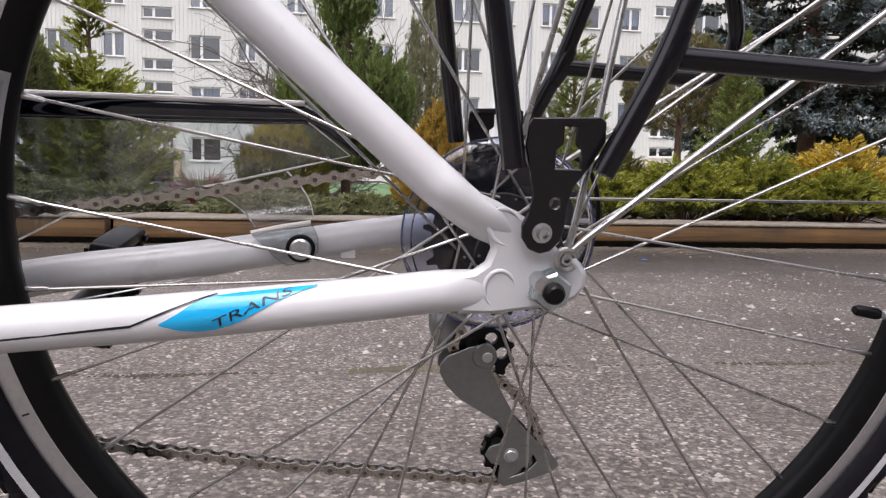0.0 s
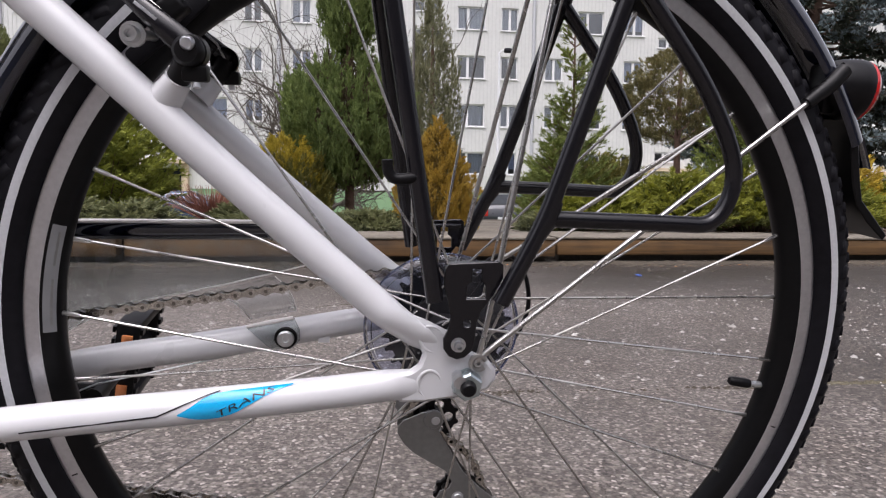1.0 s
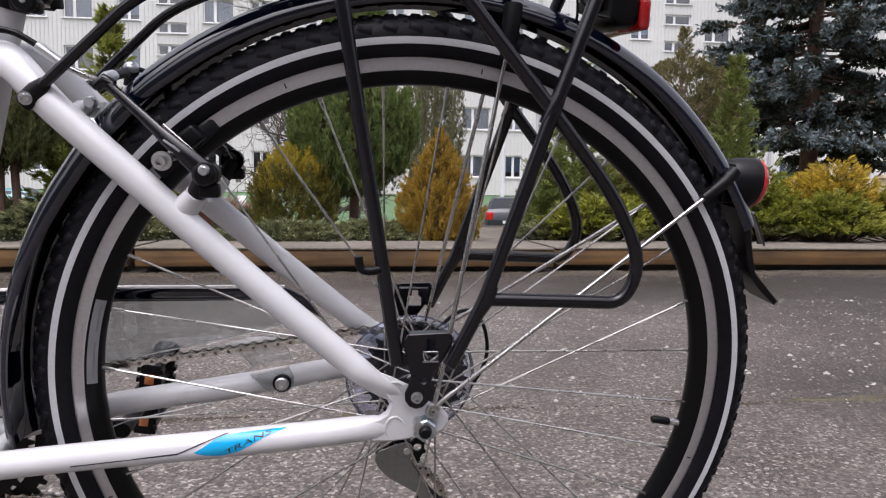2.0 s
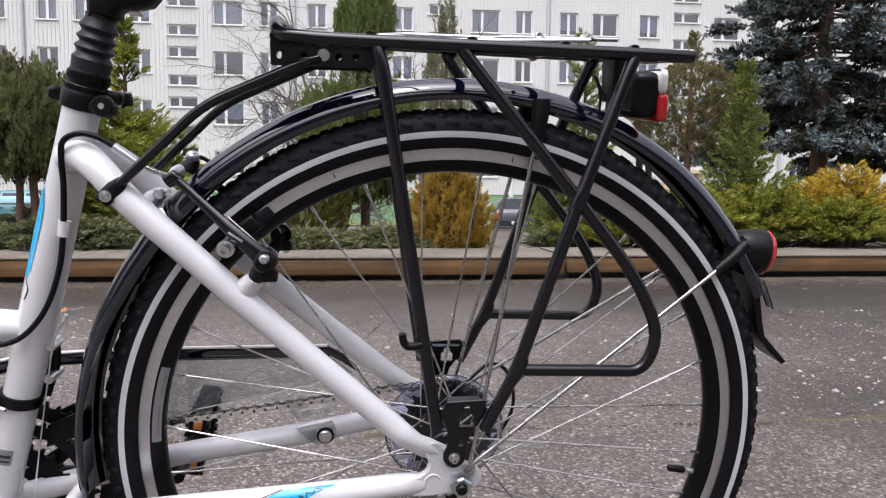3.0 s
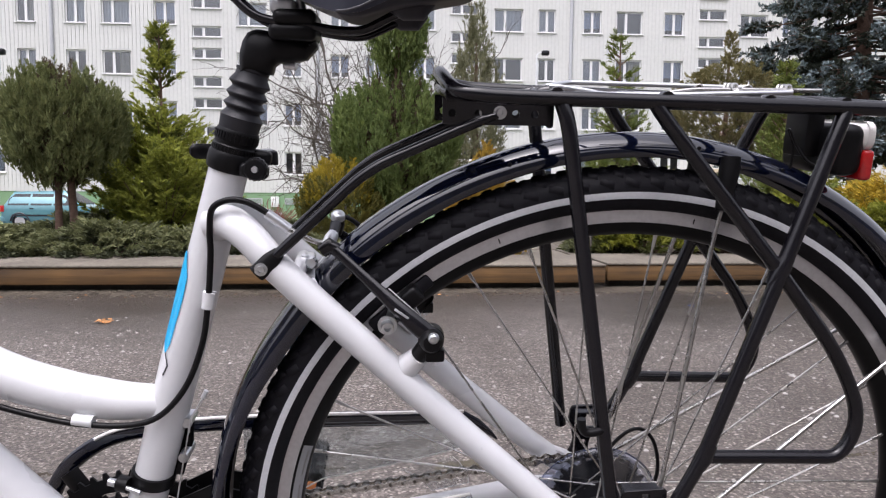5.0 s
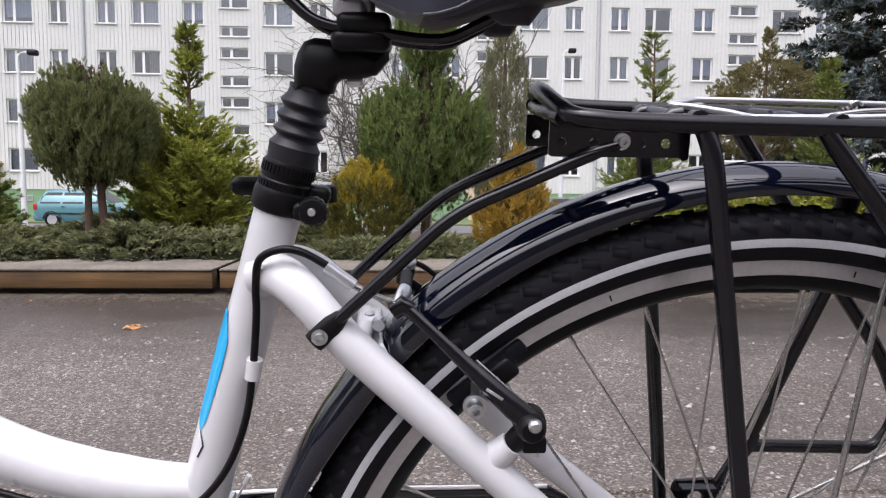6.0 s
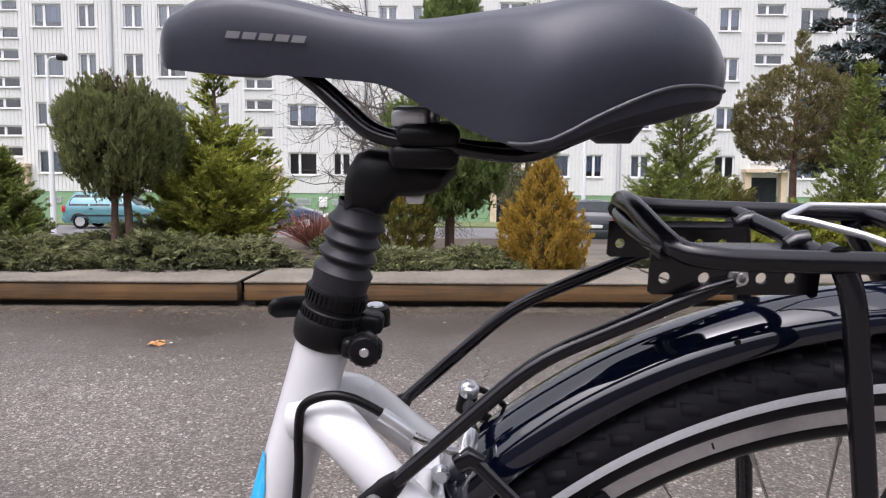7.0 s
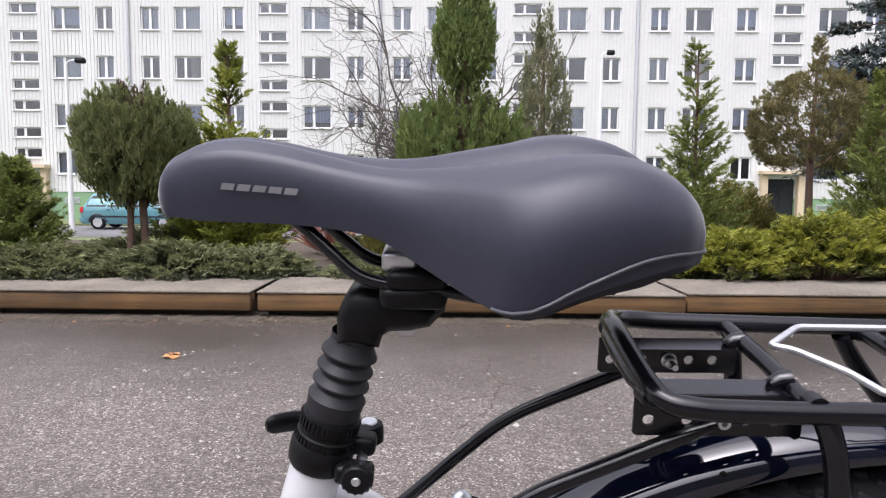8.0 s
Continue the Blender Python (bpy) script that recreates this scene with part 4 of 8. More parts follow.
def tufts(B, A, H, R, per, size, seed, lean=0.45, m=4, width=0.11):
    """Pointed tufts: each is a bundle of small twigs round its own axis A, of height H and breadth R, on its base B."""
    rs = np.random.RandomState(seed)
    np.random.seed(seed)
    n = len(B)
    A = A / np.linalg.norm(A, axis=1, keepdims=True)
    i = np.repeat(np.arange(n), per)
    t = rs.rand(n * per) ** 0.8
    d = unit(n * per, rs)
    d -= A[i] * np.sum(d * A[i], axis=1, keepdims=True) * 0.85
    thick = (R[i] * (1 - t) ** 0.75 * np.sqrt(0.25 + 0.75 * rs.rand(n * per)))[:, None]
    P = B[i] + A[i] * (H[i] * t)[:, None] + d * thick
    D = A[i] + d * (lean * (1.15 - 0.6 * t))[:, None] + rs.normal(0, 0.12, P.shape)
    L = size * rs.uniform(0.6, 1.3, n * per) * (1.1 - 0.35 * t)
    return sprays(P, D, L, m, width, 0.55)


def profile_points(prof, n, rs, shell=0.45, amp=0.12, seed=1):
    """Places in a crown whose radius by height is given; returns places and their outward way."""
    z = np.array([p[0] for p in prof])
    r = np.array([p[1] for p in prof])
    zz = np.linspace(z[0], z[-1], 200)
    w = np.interp(zz, z, r) + 0.02
    q = rs.choice(zz, n, p=w / w.sum()) + rs.uniform(-0.5, 0.5, n) * (zz[1] - zz[0])
    a = rs.uniform(0, 6.2832, n)
    out = np.stack([np.cos(a), np.sin(a), np.zeros(n)], 1)
    d = out + np.array([0, 0, 1.0]) * ((q - z.mean()) / (z[-1] - z[0]) * 1.4)[:, None]
    f = lumpy(d, seed, amp) * (1 - shell * rs.rand(n) ** 1.8)
    return out * (np.interp(q, z, r) * f)[:, None] + np.array([0, 0, 1.0]) * q[:, None], out, (q - z[0]) / (z[-1] - z[0])


def plume_crown(name, prof, n, per, seed, mat, parent, size=0.055, height=0.22, breadth=0.035, flare=0.35, amp=0.12, shell=0.45, m=4, width=0.11, centre=(0, 0, 0), label=""):
    """A crown of upright plumes, as on clipped thuja and cypress."""
    rs = np.random.RandomState(seed)
    P, out, q = profile_points(prof, n, rs, shell, amp, seed)
    A = out * (flare * rs.uniform(0.2, 1.4, n))[:, None] + np.array([0, 0, 1.0]) + rs.normal(0, 0.13, (n, 3))
    H = height * rs.uniform(0.55, 1.25, n)
    P = P - A * (H * 0.55)[:, None] + np.array(centre)
    return leaf_mesh(name, tufts(P, A, H, breadth * rs.uniform(0.7, 1.3, n), per, size, seed + 500, 0.45, m, width), mat, parent, label)


def trunk_geo(pts, radii):
    return tube(curve_points(pts, 4), radii, 10)


def tree(label, category, x, y, z=0.12):
    return root("tree" if category == "tree" else "shrub", label, category, pose(x, y, z))


def stick_limbs(t, z0, z1, reach, n, r, seed):
    """Bare ascending limbs inside a clipped crown."""
    rs = np.random.RandomState(seed)
    for k in range(n):
        a = k * 2.399 + rs.normal(0, 0.3)
        zz = z0 + (z1 - z0) * k / n
        l = reach * rs.uniform(0.6, 1.0)
        geo("limb", tube(curve_points([(0, 0, zz), (0.5 * l * math.cos(a), 0.5 * l * math.sin(a), zz + 0.30 * l), (l * math.cos(a), l * math.sin(a), zz + 0.85 * l)], 3), [r, r * 0.7, r * 0.35], 6), M_bark, t)


# round clipped thuja on two stems
t = tree("dark green round-clipped thuja on two bare stems", "tree", -2.97, 5.4)
geo("trunk", trunk_geo([(-0.075, 0, -0.1), (-0.065, 0, 0.3), (-0.06, 0, 0.75), (-0.10, 0, 1.1)], [0.034, 0.029, 0.028, 0.015]), M_bark, t)
geo("trunk", trunk_geo([(0.045, 0.03, -0.1), (0.050, 0.03, 0.3), (0.05, 0, 0.75), (0.12, 0, 1.15)], [0.040, 0.034, 0.031, 0.015]), M_bark, t)
stick_limbs(t, 0.66, 0.95, 0.36, 9, 0.012, 5)
ROUND = [(0.68, 0.10), (0.75, 0.28), (0.88, 0.41), (1.05, 0.49), (1.22, 0.495), (1.36, 0.43), (1.46, 0.31), (1.53, 0.13)]
plume_crown("crown", ROUND, 620, 34, 21, M_thuja, t, size=0.060, height=0.26, breadth=0.040, flare=0.30, amp=0.07, shell=0.30)
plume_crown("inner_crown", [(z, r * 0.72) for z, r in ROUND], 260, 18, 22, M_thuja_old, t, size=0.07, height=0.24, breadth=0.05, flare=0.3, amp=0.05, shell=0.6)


def frond_tree(label, x, y, prof, seed, mat, boughs, rise=0.75, size=0.10, gap=0.0, z=0.12, m=6, width=0.085, step=0.30, trunk=0.03, old=None):
    """A feathery conifer: upswept boughs set all round, each a flat frond of small twigs. prof: reach by height."""
    rs = np.random.RandomState(seed)
    np.random.seed(seed)
    t = tree(label, "tree", x, y, z)
    pz, pr = [p[0] for p in prof], [p[1] for p in prof]
    h = pz[-1]
    geo("trunk", trunk_geo([(0, 0, -0.1), (0.01, 0, h * 0.5), (0, 0, h * 0.97)], [trunk, trunk * 0.6, 0.005]), M_bark, t)
    Ps, Ds, Ls, limb, inner = [], [], [], [], []
    for k in range(boughs):
        q = (k + rs.rand()) / boughs
        tipz = pz[0] + (h - pz[0]) * q
        reach = float(np.interp(tipz, pz, pr)) * rs.uniform(0.62, 1.12) + 0.03
        if rs.rand() < gap * float(np.interp(q, [0.48, 0.66, 0.95], [0, 1, 0.80])):
            continue
        a = k * 2.399 + rs.normal(0, 0.4)
        out = np.array([math.cos(a), math.sin(a), 0])
        side = np.array([-math.sin(a), math.cos(a), 0])
        up = rise * rs.uniform(0.75, 1.25)
        z0 = max(0.03, tipz - reach * up)
        sag = rs.uniform(0.0, 0.22)
        n = max(4, int(reach / (size * step)))
        for s in range(n):
            u = (s + rs.rand()) / n
            if u < 0.12:
                continue
            p = np.array([0, 0, z0]) + out * reach * u + np.array([0, 0, 1]) * ((tipz - z0) * u + sag * reach * (u - u * u))
            slope = (tipz - z0) / max(reach, 1e-6) + sag * (1 - 2 * u)
            along = out + np.array([0, 0, slope])
            along /= np.linalg.norm(along)
            for e in (-1, 1, 0):
                d = along * (0.75 if e else 1.0) + side * e * 0.8 + rs.normal(0, 0.16, 3)
                Ps.append(p + rs.normal(0, size * 0.10, 3))
                Ds.append(d)
                Ls.append(size * rs.uniform(0.65, 1.25) * (1.15 - 0.45 * u))
                # The inner part of each bough gets the colour with shade in it.
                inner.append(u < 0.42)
        if k % 3 == 0:
            limb.append(tube([(0, 0, z0), tuple(np.array([0, 0, z0]) + out * reach * 0.85 + np.array([0, 0, (tipz - z0) * 0.85]))], [0.010, 0.003], 5))
    tagged(geo("limb", join(*limb), M_bark, t), kind="stuff")
    Ps, Ds, Ls, inner = np.array(Ps), np.array(Ds), np.array(Ls), np.array(inner)
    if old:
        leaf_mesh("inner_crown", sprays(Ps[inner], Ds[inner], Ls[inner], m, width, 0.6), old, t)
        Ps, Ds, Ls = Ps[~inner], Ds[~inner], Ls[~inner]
    leaf_mesh("crown", sprays(Ps, Ds, Ls, m, width, 0.6), mat, t)
    return t


frond_tree("yellow-green feathery cypress with a thin leader", -2.36, 6.05, [(0.12, 0.48), (0.32, 0.62), (0.58, 0.66), (0.84, 0.62), (1.02, 0.54), (1.16, 0.42), (1.30, 0.28), (1.48, 0.20), (1.75, 0.14), (2.12, 0.03)], 31, M_cypress, 500, 0.95, 0.120, 0.90, m=6, width=0.10, old=M_cypress_shade)
frond_tree("small dark green conical cypress", -3.92, 5.2, [(0.03, 0.34), (0.25, 0.40), (0.50, 0.34), (0.78, 0.20), (1.00, 0.03)], 32, M_cypress2, 300, 0.9, 0.085, width=0.10, old=M_cypress_shade)
frond_tree("feathery green cypress with an open leader", 2.36, 6.6, [(0.05, 0.42), (0.40, 0.56), (0.80, 0.50), (1.10, 0.36), (1.40, 0.30), (1.80, 0.22), (2.15, 0.12), (2.36, 0.03)], 33, M_cypress2, 190, 0.85, 0.105, 0.5, width=0.075, old=M_cypress_shade)
frond_tree("green upswept cypress beside the blue spruce", 3.98, 6.1, [(0.05, 0.36), (0.40, 0.46), (0.80, 0.44), (1.05, 0.32), (1.25, 0.20), (1.60, 0.14), (1.95, 0.03)], 34, M_cypress2, 190, 1.2, 0.11, 0.35, old=M_cypress_shade)
frond_tree("low dark green conifer by the paving", 2.02, 6.2, [(0.04, 0.36), (0.35, 0.40), (0.65, 0.26), (0.95, 0.04)], 35, M_cypress2, 90, 0.7, 0.10, old=M_cypress_shade)

# two-tiered clipped thuja on one trunk
t = tree("tall two-tiered clipped thuja on a bare trunk", "tree", -0.08, 6.5)
geo("trunk", trunk_geo([(0, 0, -0.1), (0.01, 0, 0.8), (0, 0, 2.5)], [0.055, 0.048, 0.03]), M_bark, t)
stick_limbs(t, 0.50, 1.0, 0.52, 12, 0.016, 6)
LOWER = [(0.52, 0.12), (0.60, 0.36), (0.76, 0.54), (1.00, 0.64), (1.25, 0.65), (1.45, 0.53), (1.60, 0.34), (1.70, 0.14)]
plume_crown("lower_crown", LOWER, 640, 36, 41, M_thuja2, t, size=0.072, height=0.34, breadth=0.048, flare=0.28, amp=0.08, shell=0.32)
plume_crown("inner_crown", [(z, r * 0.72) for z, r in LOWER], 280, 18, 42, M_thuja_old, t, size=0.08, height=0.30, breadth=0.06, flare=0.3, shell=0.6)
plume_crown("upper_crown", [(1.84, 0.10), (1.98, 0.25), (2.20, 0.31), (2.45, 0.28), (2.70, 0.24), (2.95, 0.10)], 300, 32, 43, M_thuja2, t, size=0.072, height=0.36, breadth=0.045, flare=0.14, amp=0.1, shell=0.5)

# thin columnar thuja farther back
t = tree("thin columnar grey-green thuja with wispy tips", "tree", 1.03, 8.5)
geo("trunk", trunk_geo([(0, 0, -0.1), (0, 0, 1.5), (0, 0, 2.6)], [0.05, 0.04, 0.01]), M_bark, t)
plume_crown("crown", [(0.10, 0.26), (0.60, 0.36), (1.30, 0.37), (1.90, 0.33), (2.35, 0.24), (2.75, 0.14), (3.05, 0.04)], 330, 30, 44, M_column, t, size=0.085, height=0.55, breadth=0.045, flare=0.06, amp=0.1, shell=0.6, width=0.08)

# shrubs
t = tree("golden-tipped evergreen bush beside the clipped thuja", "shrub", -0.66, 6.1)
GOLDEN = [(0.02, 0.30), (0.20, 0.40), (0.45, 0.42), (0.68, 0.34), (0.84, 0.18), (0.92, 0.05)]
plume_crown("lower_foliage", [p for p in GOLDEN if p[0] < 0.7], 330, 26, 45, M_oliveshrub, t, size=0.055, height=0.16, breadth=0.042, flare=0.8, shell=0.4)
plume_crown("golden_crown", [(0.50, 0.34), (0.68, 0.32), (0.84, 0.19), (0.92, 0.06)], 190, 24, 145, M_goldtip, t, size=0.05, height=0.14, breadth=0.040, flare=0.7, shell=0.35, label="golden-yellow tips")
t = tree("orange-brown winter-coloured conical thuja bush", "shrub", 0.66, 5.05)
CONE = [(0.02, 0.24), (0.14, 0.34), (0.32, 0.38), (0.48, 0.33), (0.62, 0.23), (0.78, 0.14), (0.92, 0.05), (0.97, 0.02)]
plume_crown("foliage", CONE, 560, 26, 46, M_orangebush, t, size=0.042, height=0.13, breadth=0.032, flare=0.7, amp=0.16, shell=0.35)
plume_crown("inner_foliage", [(z, r * 0.7) for z, r in CONE], 200, 16, 47, M_orange_inner, t, size=0.05, height=0.14, breadth=0.04, flare=0.6, shell=0.6)
t = tree("brown-green cypress clipped to a dome on one trunk", "tree", 3.80, 7.0)
geo("trunk", trunk_geo([(0, 0, -0.1), (0.01, 0, 0.5), (0, 0, 1.1), (0.02, 0, 2.2)], [0.048, 0.042, 0.036, 0.01]), M_bark, t)
stick_limbs(t, 1.02, 1.4, 0.50, 10, 0.014, 8)
DOME = [(1.06, 0.26), (1.12, 0.52), (1.28, 0.62), (1.50, 0.64), (1.74, 0.61), (1.92, 0.50), (2.05, 0.32), (2.12, 0.16)]
plume_crown("crown", DOME, 760, 28, 48, M_brown, t, size=0.050, height=0.11, breadth=0.060, flare=1.4, amp=0.12, shell=0.35)
plume_crown("leader", [(2.05, 0.05), (2.20, 0.10), (2.40, 0.06), (2.50, 0.02)], 34, 24, 49, M_brown, t, size=0.045, height=0.10, breadth=0.035, flare=1.0, centre=(0.03, 0, 0))


def low_shrub(label, x, y, rx, ry, h, seed, mat, n, size=0.10, lift=0.55, old=None, fan=5, power=2.2):
    """A spreading juniper: arching boughs that end in layered fans of twigs, uneven on top."""
    rs = np.random.RandomState(seed)
    np.random.seed(seed)
    t = tree(label, "shrub", x, y)
    P, D, L, inner, twigs = [], [], [], [], []
    for k in range(n):
        a = rs.uniform(0, 6.283)
        q = rs.rand() ** 0.6
        reach = rs.uniform(0.8, 1.08)
        tip = np.array([math.cos(a) * rx * q * reach, math.sin(a) * ry * q * reach, h * (1.0 - 0.75 * q ** power) * rs.uniform(0.66, 1.12)])
        base = np.array([tip[0] * 0.35, tip[1] * 0.35, 0.02])
        out = (tip - base) / np.linalg.norm(tip - base)
        flat = np.array([math.cos(a + rs.normal(0, 0.5)), math.sin(a + rs.normal(0, 0.5)), lift])
        flat /= np.linalg.norm(flat)
        side = np.cross(flat, (0, 0, 1.0))
        for s in range(fan):
            u = 1 - 0.5 * (s / fan) ** 1.2
            p = base + (tip - base) * u + np.array([0, 0, 0.06 * h * math.sin(u * 3.1)])
            for e in (-1, 0, 1):
                P.append(p + flat * size * 0.5 * rs.rand() + rs.normal(0, size * 0.12, 3))
                D.append(flat + side * e * 0.75 + out * 0.2 + rs.normal(0, 0.14, 3))
                L.append(size * rs.uniform(0.6, 1.3))
                # Inner and low twigs take the dark copy that carries their shade.
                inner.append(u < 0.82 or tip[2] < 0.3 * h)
        if k % 5 == 0:
            twigs.append(tube([tuple(base), tuple(tip * 0.95)], [0.008, 0.003], 4))
    tagged(geo("twig", join(*twigs), M_bark, t), kind="stuff")
    P, D, L, inner = np.array(P), np.array(D), np.array(L), np.array(inner)
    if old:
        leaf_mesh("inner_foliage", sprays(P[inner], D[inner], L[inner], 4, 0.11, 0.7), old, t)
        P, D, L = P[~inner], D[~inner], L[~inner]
    leaf_mesh("foliage", sprays(P, D, L, 5, 0.10, 0.7), mat, t)
    return t


low_shrub("lime-green spreading juniper behind the planter edge", 2.15, 5.15, 0.62, 0.45, 0.40, 51, M_hedge, 330, 0.085, 0.35, M_hedge_shade)
low_shrub("lime-green spreading juniper, arching boughs", 2.95, 5.2, 0.70, 0.5, 0.54, 52, M_hedge, 380, 0.085, 0.4, M_hedge_shade)
low_shrub("lime-green spreading juniper beside a cypress", 3.70, 5.25, 0.62, 0.5, 0.56, 53, M_hedge, 360, 0.085, 0.4, M_hedge_shade)
low_shrub("golden spreading juniper beside lime-green ones", 4.70, 5.45, 0.66, 0.5, 0.74, 54, M_gold, 380, 0.085, 0.45, M_hedge_shade)
low_shrub("lime-green juniper before the golden one", 4.35, 4.98, 0.55, 0.34, 0.46, 155, M_hedge, 280, 0.085, 0.4, M_hedge_shade)
low_shrub("lime-green juniper along the planter edge", 5.4, 5.2, 0.7, 0.5, 0.58, 55, M_hedge, 360, 0.085, 0.4, M_hedge_shade)
low_shrub("golden juniper at the far planter end", 6.3, 5.4, 0.7, 0.5, 0.66, 56, M_gold, 300, 0.09, 0.45, M_hedge_shade)
low_shrub("lime-green juniper under the blue spruce", 4.9, 6.4, 0.8, 0.5, 0.66, 57, M_hedge, 300, 0.09, 0.45, M_hedge_shade)
low_shrub("yellow-green low juniper before the thuja", -1.15, 6.6, 0.35, 0.3, 0.24, 58, M_juniper, 120, 0.085, 0.3)
low_shrub("brownish olive bush behind the junipers", 3.42, 7.9, 0.55, 0.4, 0.78, 59, M_oliveshrub, 340, 0.075, 0.9)
low_shrub("dark green bush behind the feathery cypress", 2.55, 7.8, 0.50, 0.4, 0.80, 60, M_cypress2, 320, 0.085, 0.9, M_cypress_shade)
low_shrub("olive bush beside the brown cypress", 3.0, 7.6, 0.55, 0.4, 0.80, 69, M_oliveshrub, 340, 0.08, 0.9)


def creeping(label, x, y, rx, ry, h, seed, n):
    return low_shrub(label, x, y, rx, ry, h, seed, M_juniper, n, 0.095, 0.16, M_juniper_shade, 5, 1.6)


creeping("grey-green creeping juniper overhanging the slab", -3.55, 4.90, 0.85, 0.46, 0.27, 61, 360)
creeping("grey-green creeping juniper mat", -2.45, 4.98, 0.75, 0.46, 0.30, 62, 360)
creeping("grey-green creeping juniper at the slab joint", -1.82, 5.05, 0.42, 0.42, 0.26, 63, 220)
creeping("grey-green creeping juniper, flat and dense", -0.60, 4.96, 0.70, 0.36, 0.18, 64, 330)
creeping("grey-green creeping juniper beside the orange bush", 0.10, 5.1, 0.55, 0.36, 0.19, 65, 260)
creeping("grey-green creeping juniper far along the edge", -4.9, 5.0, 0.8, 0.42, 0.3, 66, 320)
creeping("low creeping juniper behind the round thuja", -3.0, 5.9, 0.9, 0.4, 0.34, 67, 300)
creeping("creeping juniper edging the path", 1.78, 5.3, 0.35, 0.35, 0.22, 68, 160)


def spruce(label, x, y, h, r, seed, n, clear=1.25):
    """A blue spruce: open tiers of sagging boughs, hung with dense needled twigs whose young tips are blue."""
    rs = np.random.RandomState(seed)
    np.random.seed(seed)
    t = tree(label, "tree", x, y, 0.0)
    geo("trunk", trunk_geo([(0, 0, -0.3), (0.02, 0, h * 0.5), (0, 0, h)], [0.15, 0.11, 0.02]), M_bark, t)
    P, D, L, limb, tip = [], [], [], [], []
    for k in range(n):
        q = (k + rs.rand()) / n
        zz = clear + 0.35 + (h - clear - 0.35) * q ** 1.25
        reach = (r * (1 - q) ** 0.8 + 0.1) * rs.uniform(0.55, 1.12)
        a = k * 2.399 + rs.normal(0, 0.35)
        out = np.array([math.cos(a), math.sin(a), 0])
        side = np.array([-out[1], out[0], 0])
        dip = -0.30 + 0.40 * q + rs.normal(0, 0.08)
        bend = rs.uniform(0.12, 0.26)

        def at(u):
            return np.array([0, 0, zz]) + out * reach * u + np.array([0, 0, reach * (dip * u + bend * (u * u * u - 0.25 * u))])

        limb.append(tube([tuple(at(u)) for u in (0, 0.3, 0.6, 0.85, 1.0)], [0.024, 0.018, 0.012, 0.007, 0.003], 5))
        for s in range(int(6 + reach * 11)):
            u = 0.16 + 0.86 * rs.rand() ** 0.7
            e = rs.choice((-1, 1))
            ln = reach * rs.uniform(0.10, 0.26) * (1.25 - 0.55 * u) + 0.05
            way = out * 0.75 + side * e * rs.uniform(0.3, 1.0) + np.array([0, 0, rs.uniform(-0.35, 0.12)])
            way /= np.linalg.norm(way)
            p0 = at(min(u, 1.0))
            limb.append(tube([tuple(p0), tuple(p0 + way * ln)], [0.005, 0.002], 3))
            cnt = int(4 + ln * 36)
            for j in range(cnt):
                v = (j + rs.rand()) / cnt
                P.append(p0 + way * ln * v + rs.normal(0, 0.010, 3))
                D.append(way * 0.55 + rs.normal(0, 0.55, 3) + np.array([0, 0, 0.18]))
                L.append(rs.uniform(0.07, 0.12))
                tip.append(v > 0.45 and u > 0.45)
    tagged(geo("limb", join(*limb), M_bark, t), kind="stuff")
    P, D, L, tip = np.array(P), np.array(D), np.array(L), np.array(tip)
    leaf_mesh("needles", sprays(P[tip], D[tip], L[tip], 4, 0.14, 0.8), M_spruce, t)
    leaf_mesh("inner_needles", sprays(P[~tip], D[~tip], L[~tip] * 1.2, 3, 0.19, 0.9), M_spruce_old_shade, t)
    return t


spruce("large blue spruce with drooping boughs", 7.1, 9.2, 6.4, 2.35, 71, 170)


def bare_tree(label, x, y, z, h, seed, depth=5, spread=0.62, lean=0.0):
    """A leafless tree: wandering branches that part into fine twigs."""
    rs = np.random.RandomState(seed)
    t = tree(label, "tree", x, y, z)
    gs = []

    def grow(p, d, l, r, k):
        pts = [p]
        for s in range(4):
            d = d + rs.normal(0, 0.20, 3) + np.array([0, 0, 0.05 if k > 2 else 0.0])
            d = d / np.linalg.norm(d)
            pts.append(pts[-1] + d * l / 4)
        g = tube([tuple(q) for q in pts], [r, r * 0.88, r * 0.78, r * 0.68, r * 0.58], 6 if k > 2 else 4)
        if k == depth:
            geo("trunk", g, M_bare, t)
        elif k == depth - 1:
            geo("branch", g, M_bare, t)
        else:
            gs.append(g)
        if k:
            for b in range(3 if k > 1 else 4):
                q = pts[1 + (b % 4)]
                nd = d + rs.normal(0, spread, 3)
                grow(q, nd / np.linalg.norm(nd), l * rs.uniform(0.60, 0.9), r * 0.56, k - 1)
            grow(pts[4], d, l * 0.74, r * 0.58, k - 1)

    grow(np.array([0, 0, 0.0]), np.array([lean, 0, 1.0]), h * 0.3, 0.085, depth)
    tagged(geo("twig", join(*gs), M_bare, t), kind="stuff")
    return t


bare_tree("leafless tree with fine spreading branches", -0.7, 15.0, -0.5, 7.6, 82, 5, 0.95, -0.15)
bare_tree("small leafless tree by the street", -1.2, 17.0, -0.65, 5.6, 83, 5, 0.8, -0.3)
t = tree("reddish bare twiggy shrub", "shrub", -1.62, 7.3, 0.12)
rs = np.random.RandomState(9)
tagged(geo("twig", join(*[tube([(0, 0, 0), (0.22 * a, 0.22 * b, 0.18), (0.42 * a, 0.42 * b, 0.33 + 0.11 * c)], [0.008, 0.005, 0.002], 4) for a, b, c in rs.normal(0, 0.6, (240, 3))]), M_dead, t), kind="stuff")


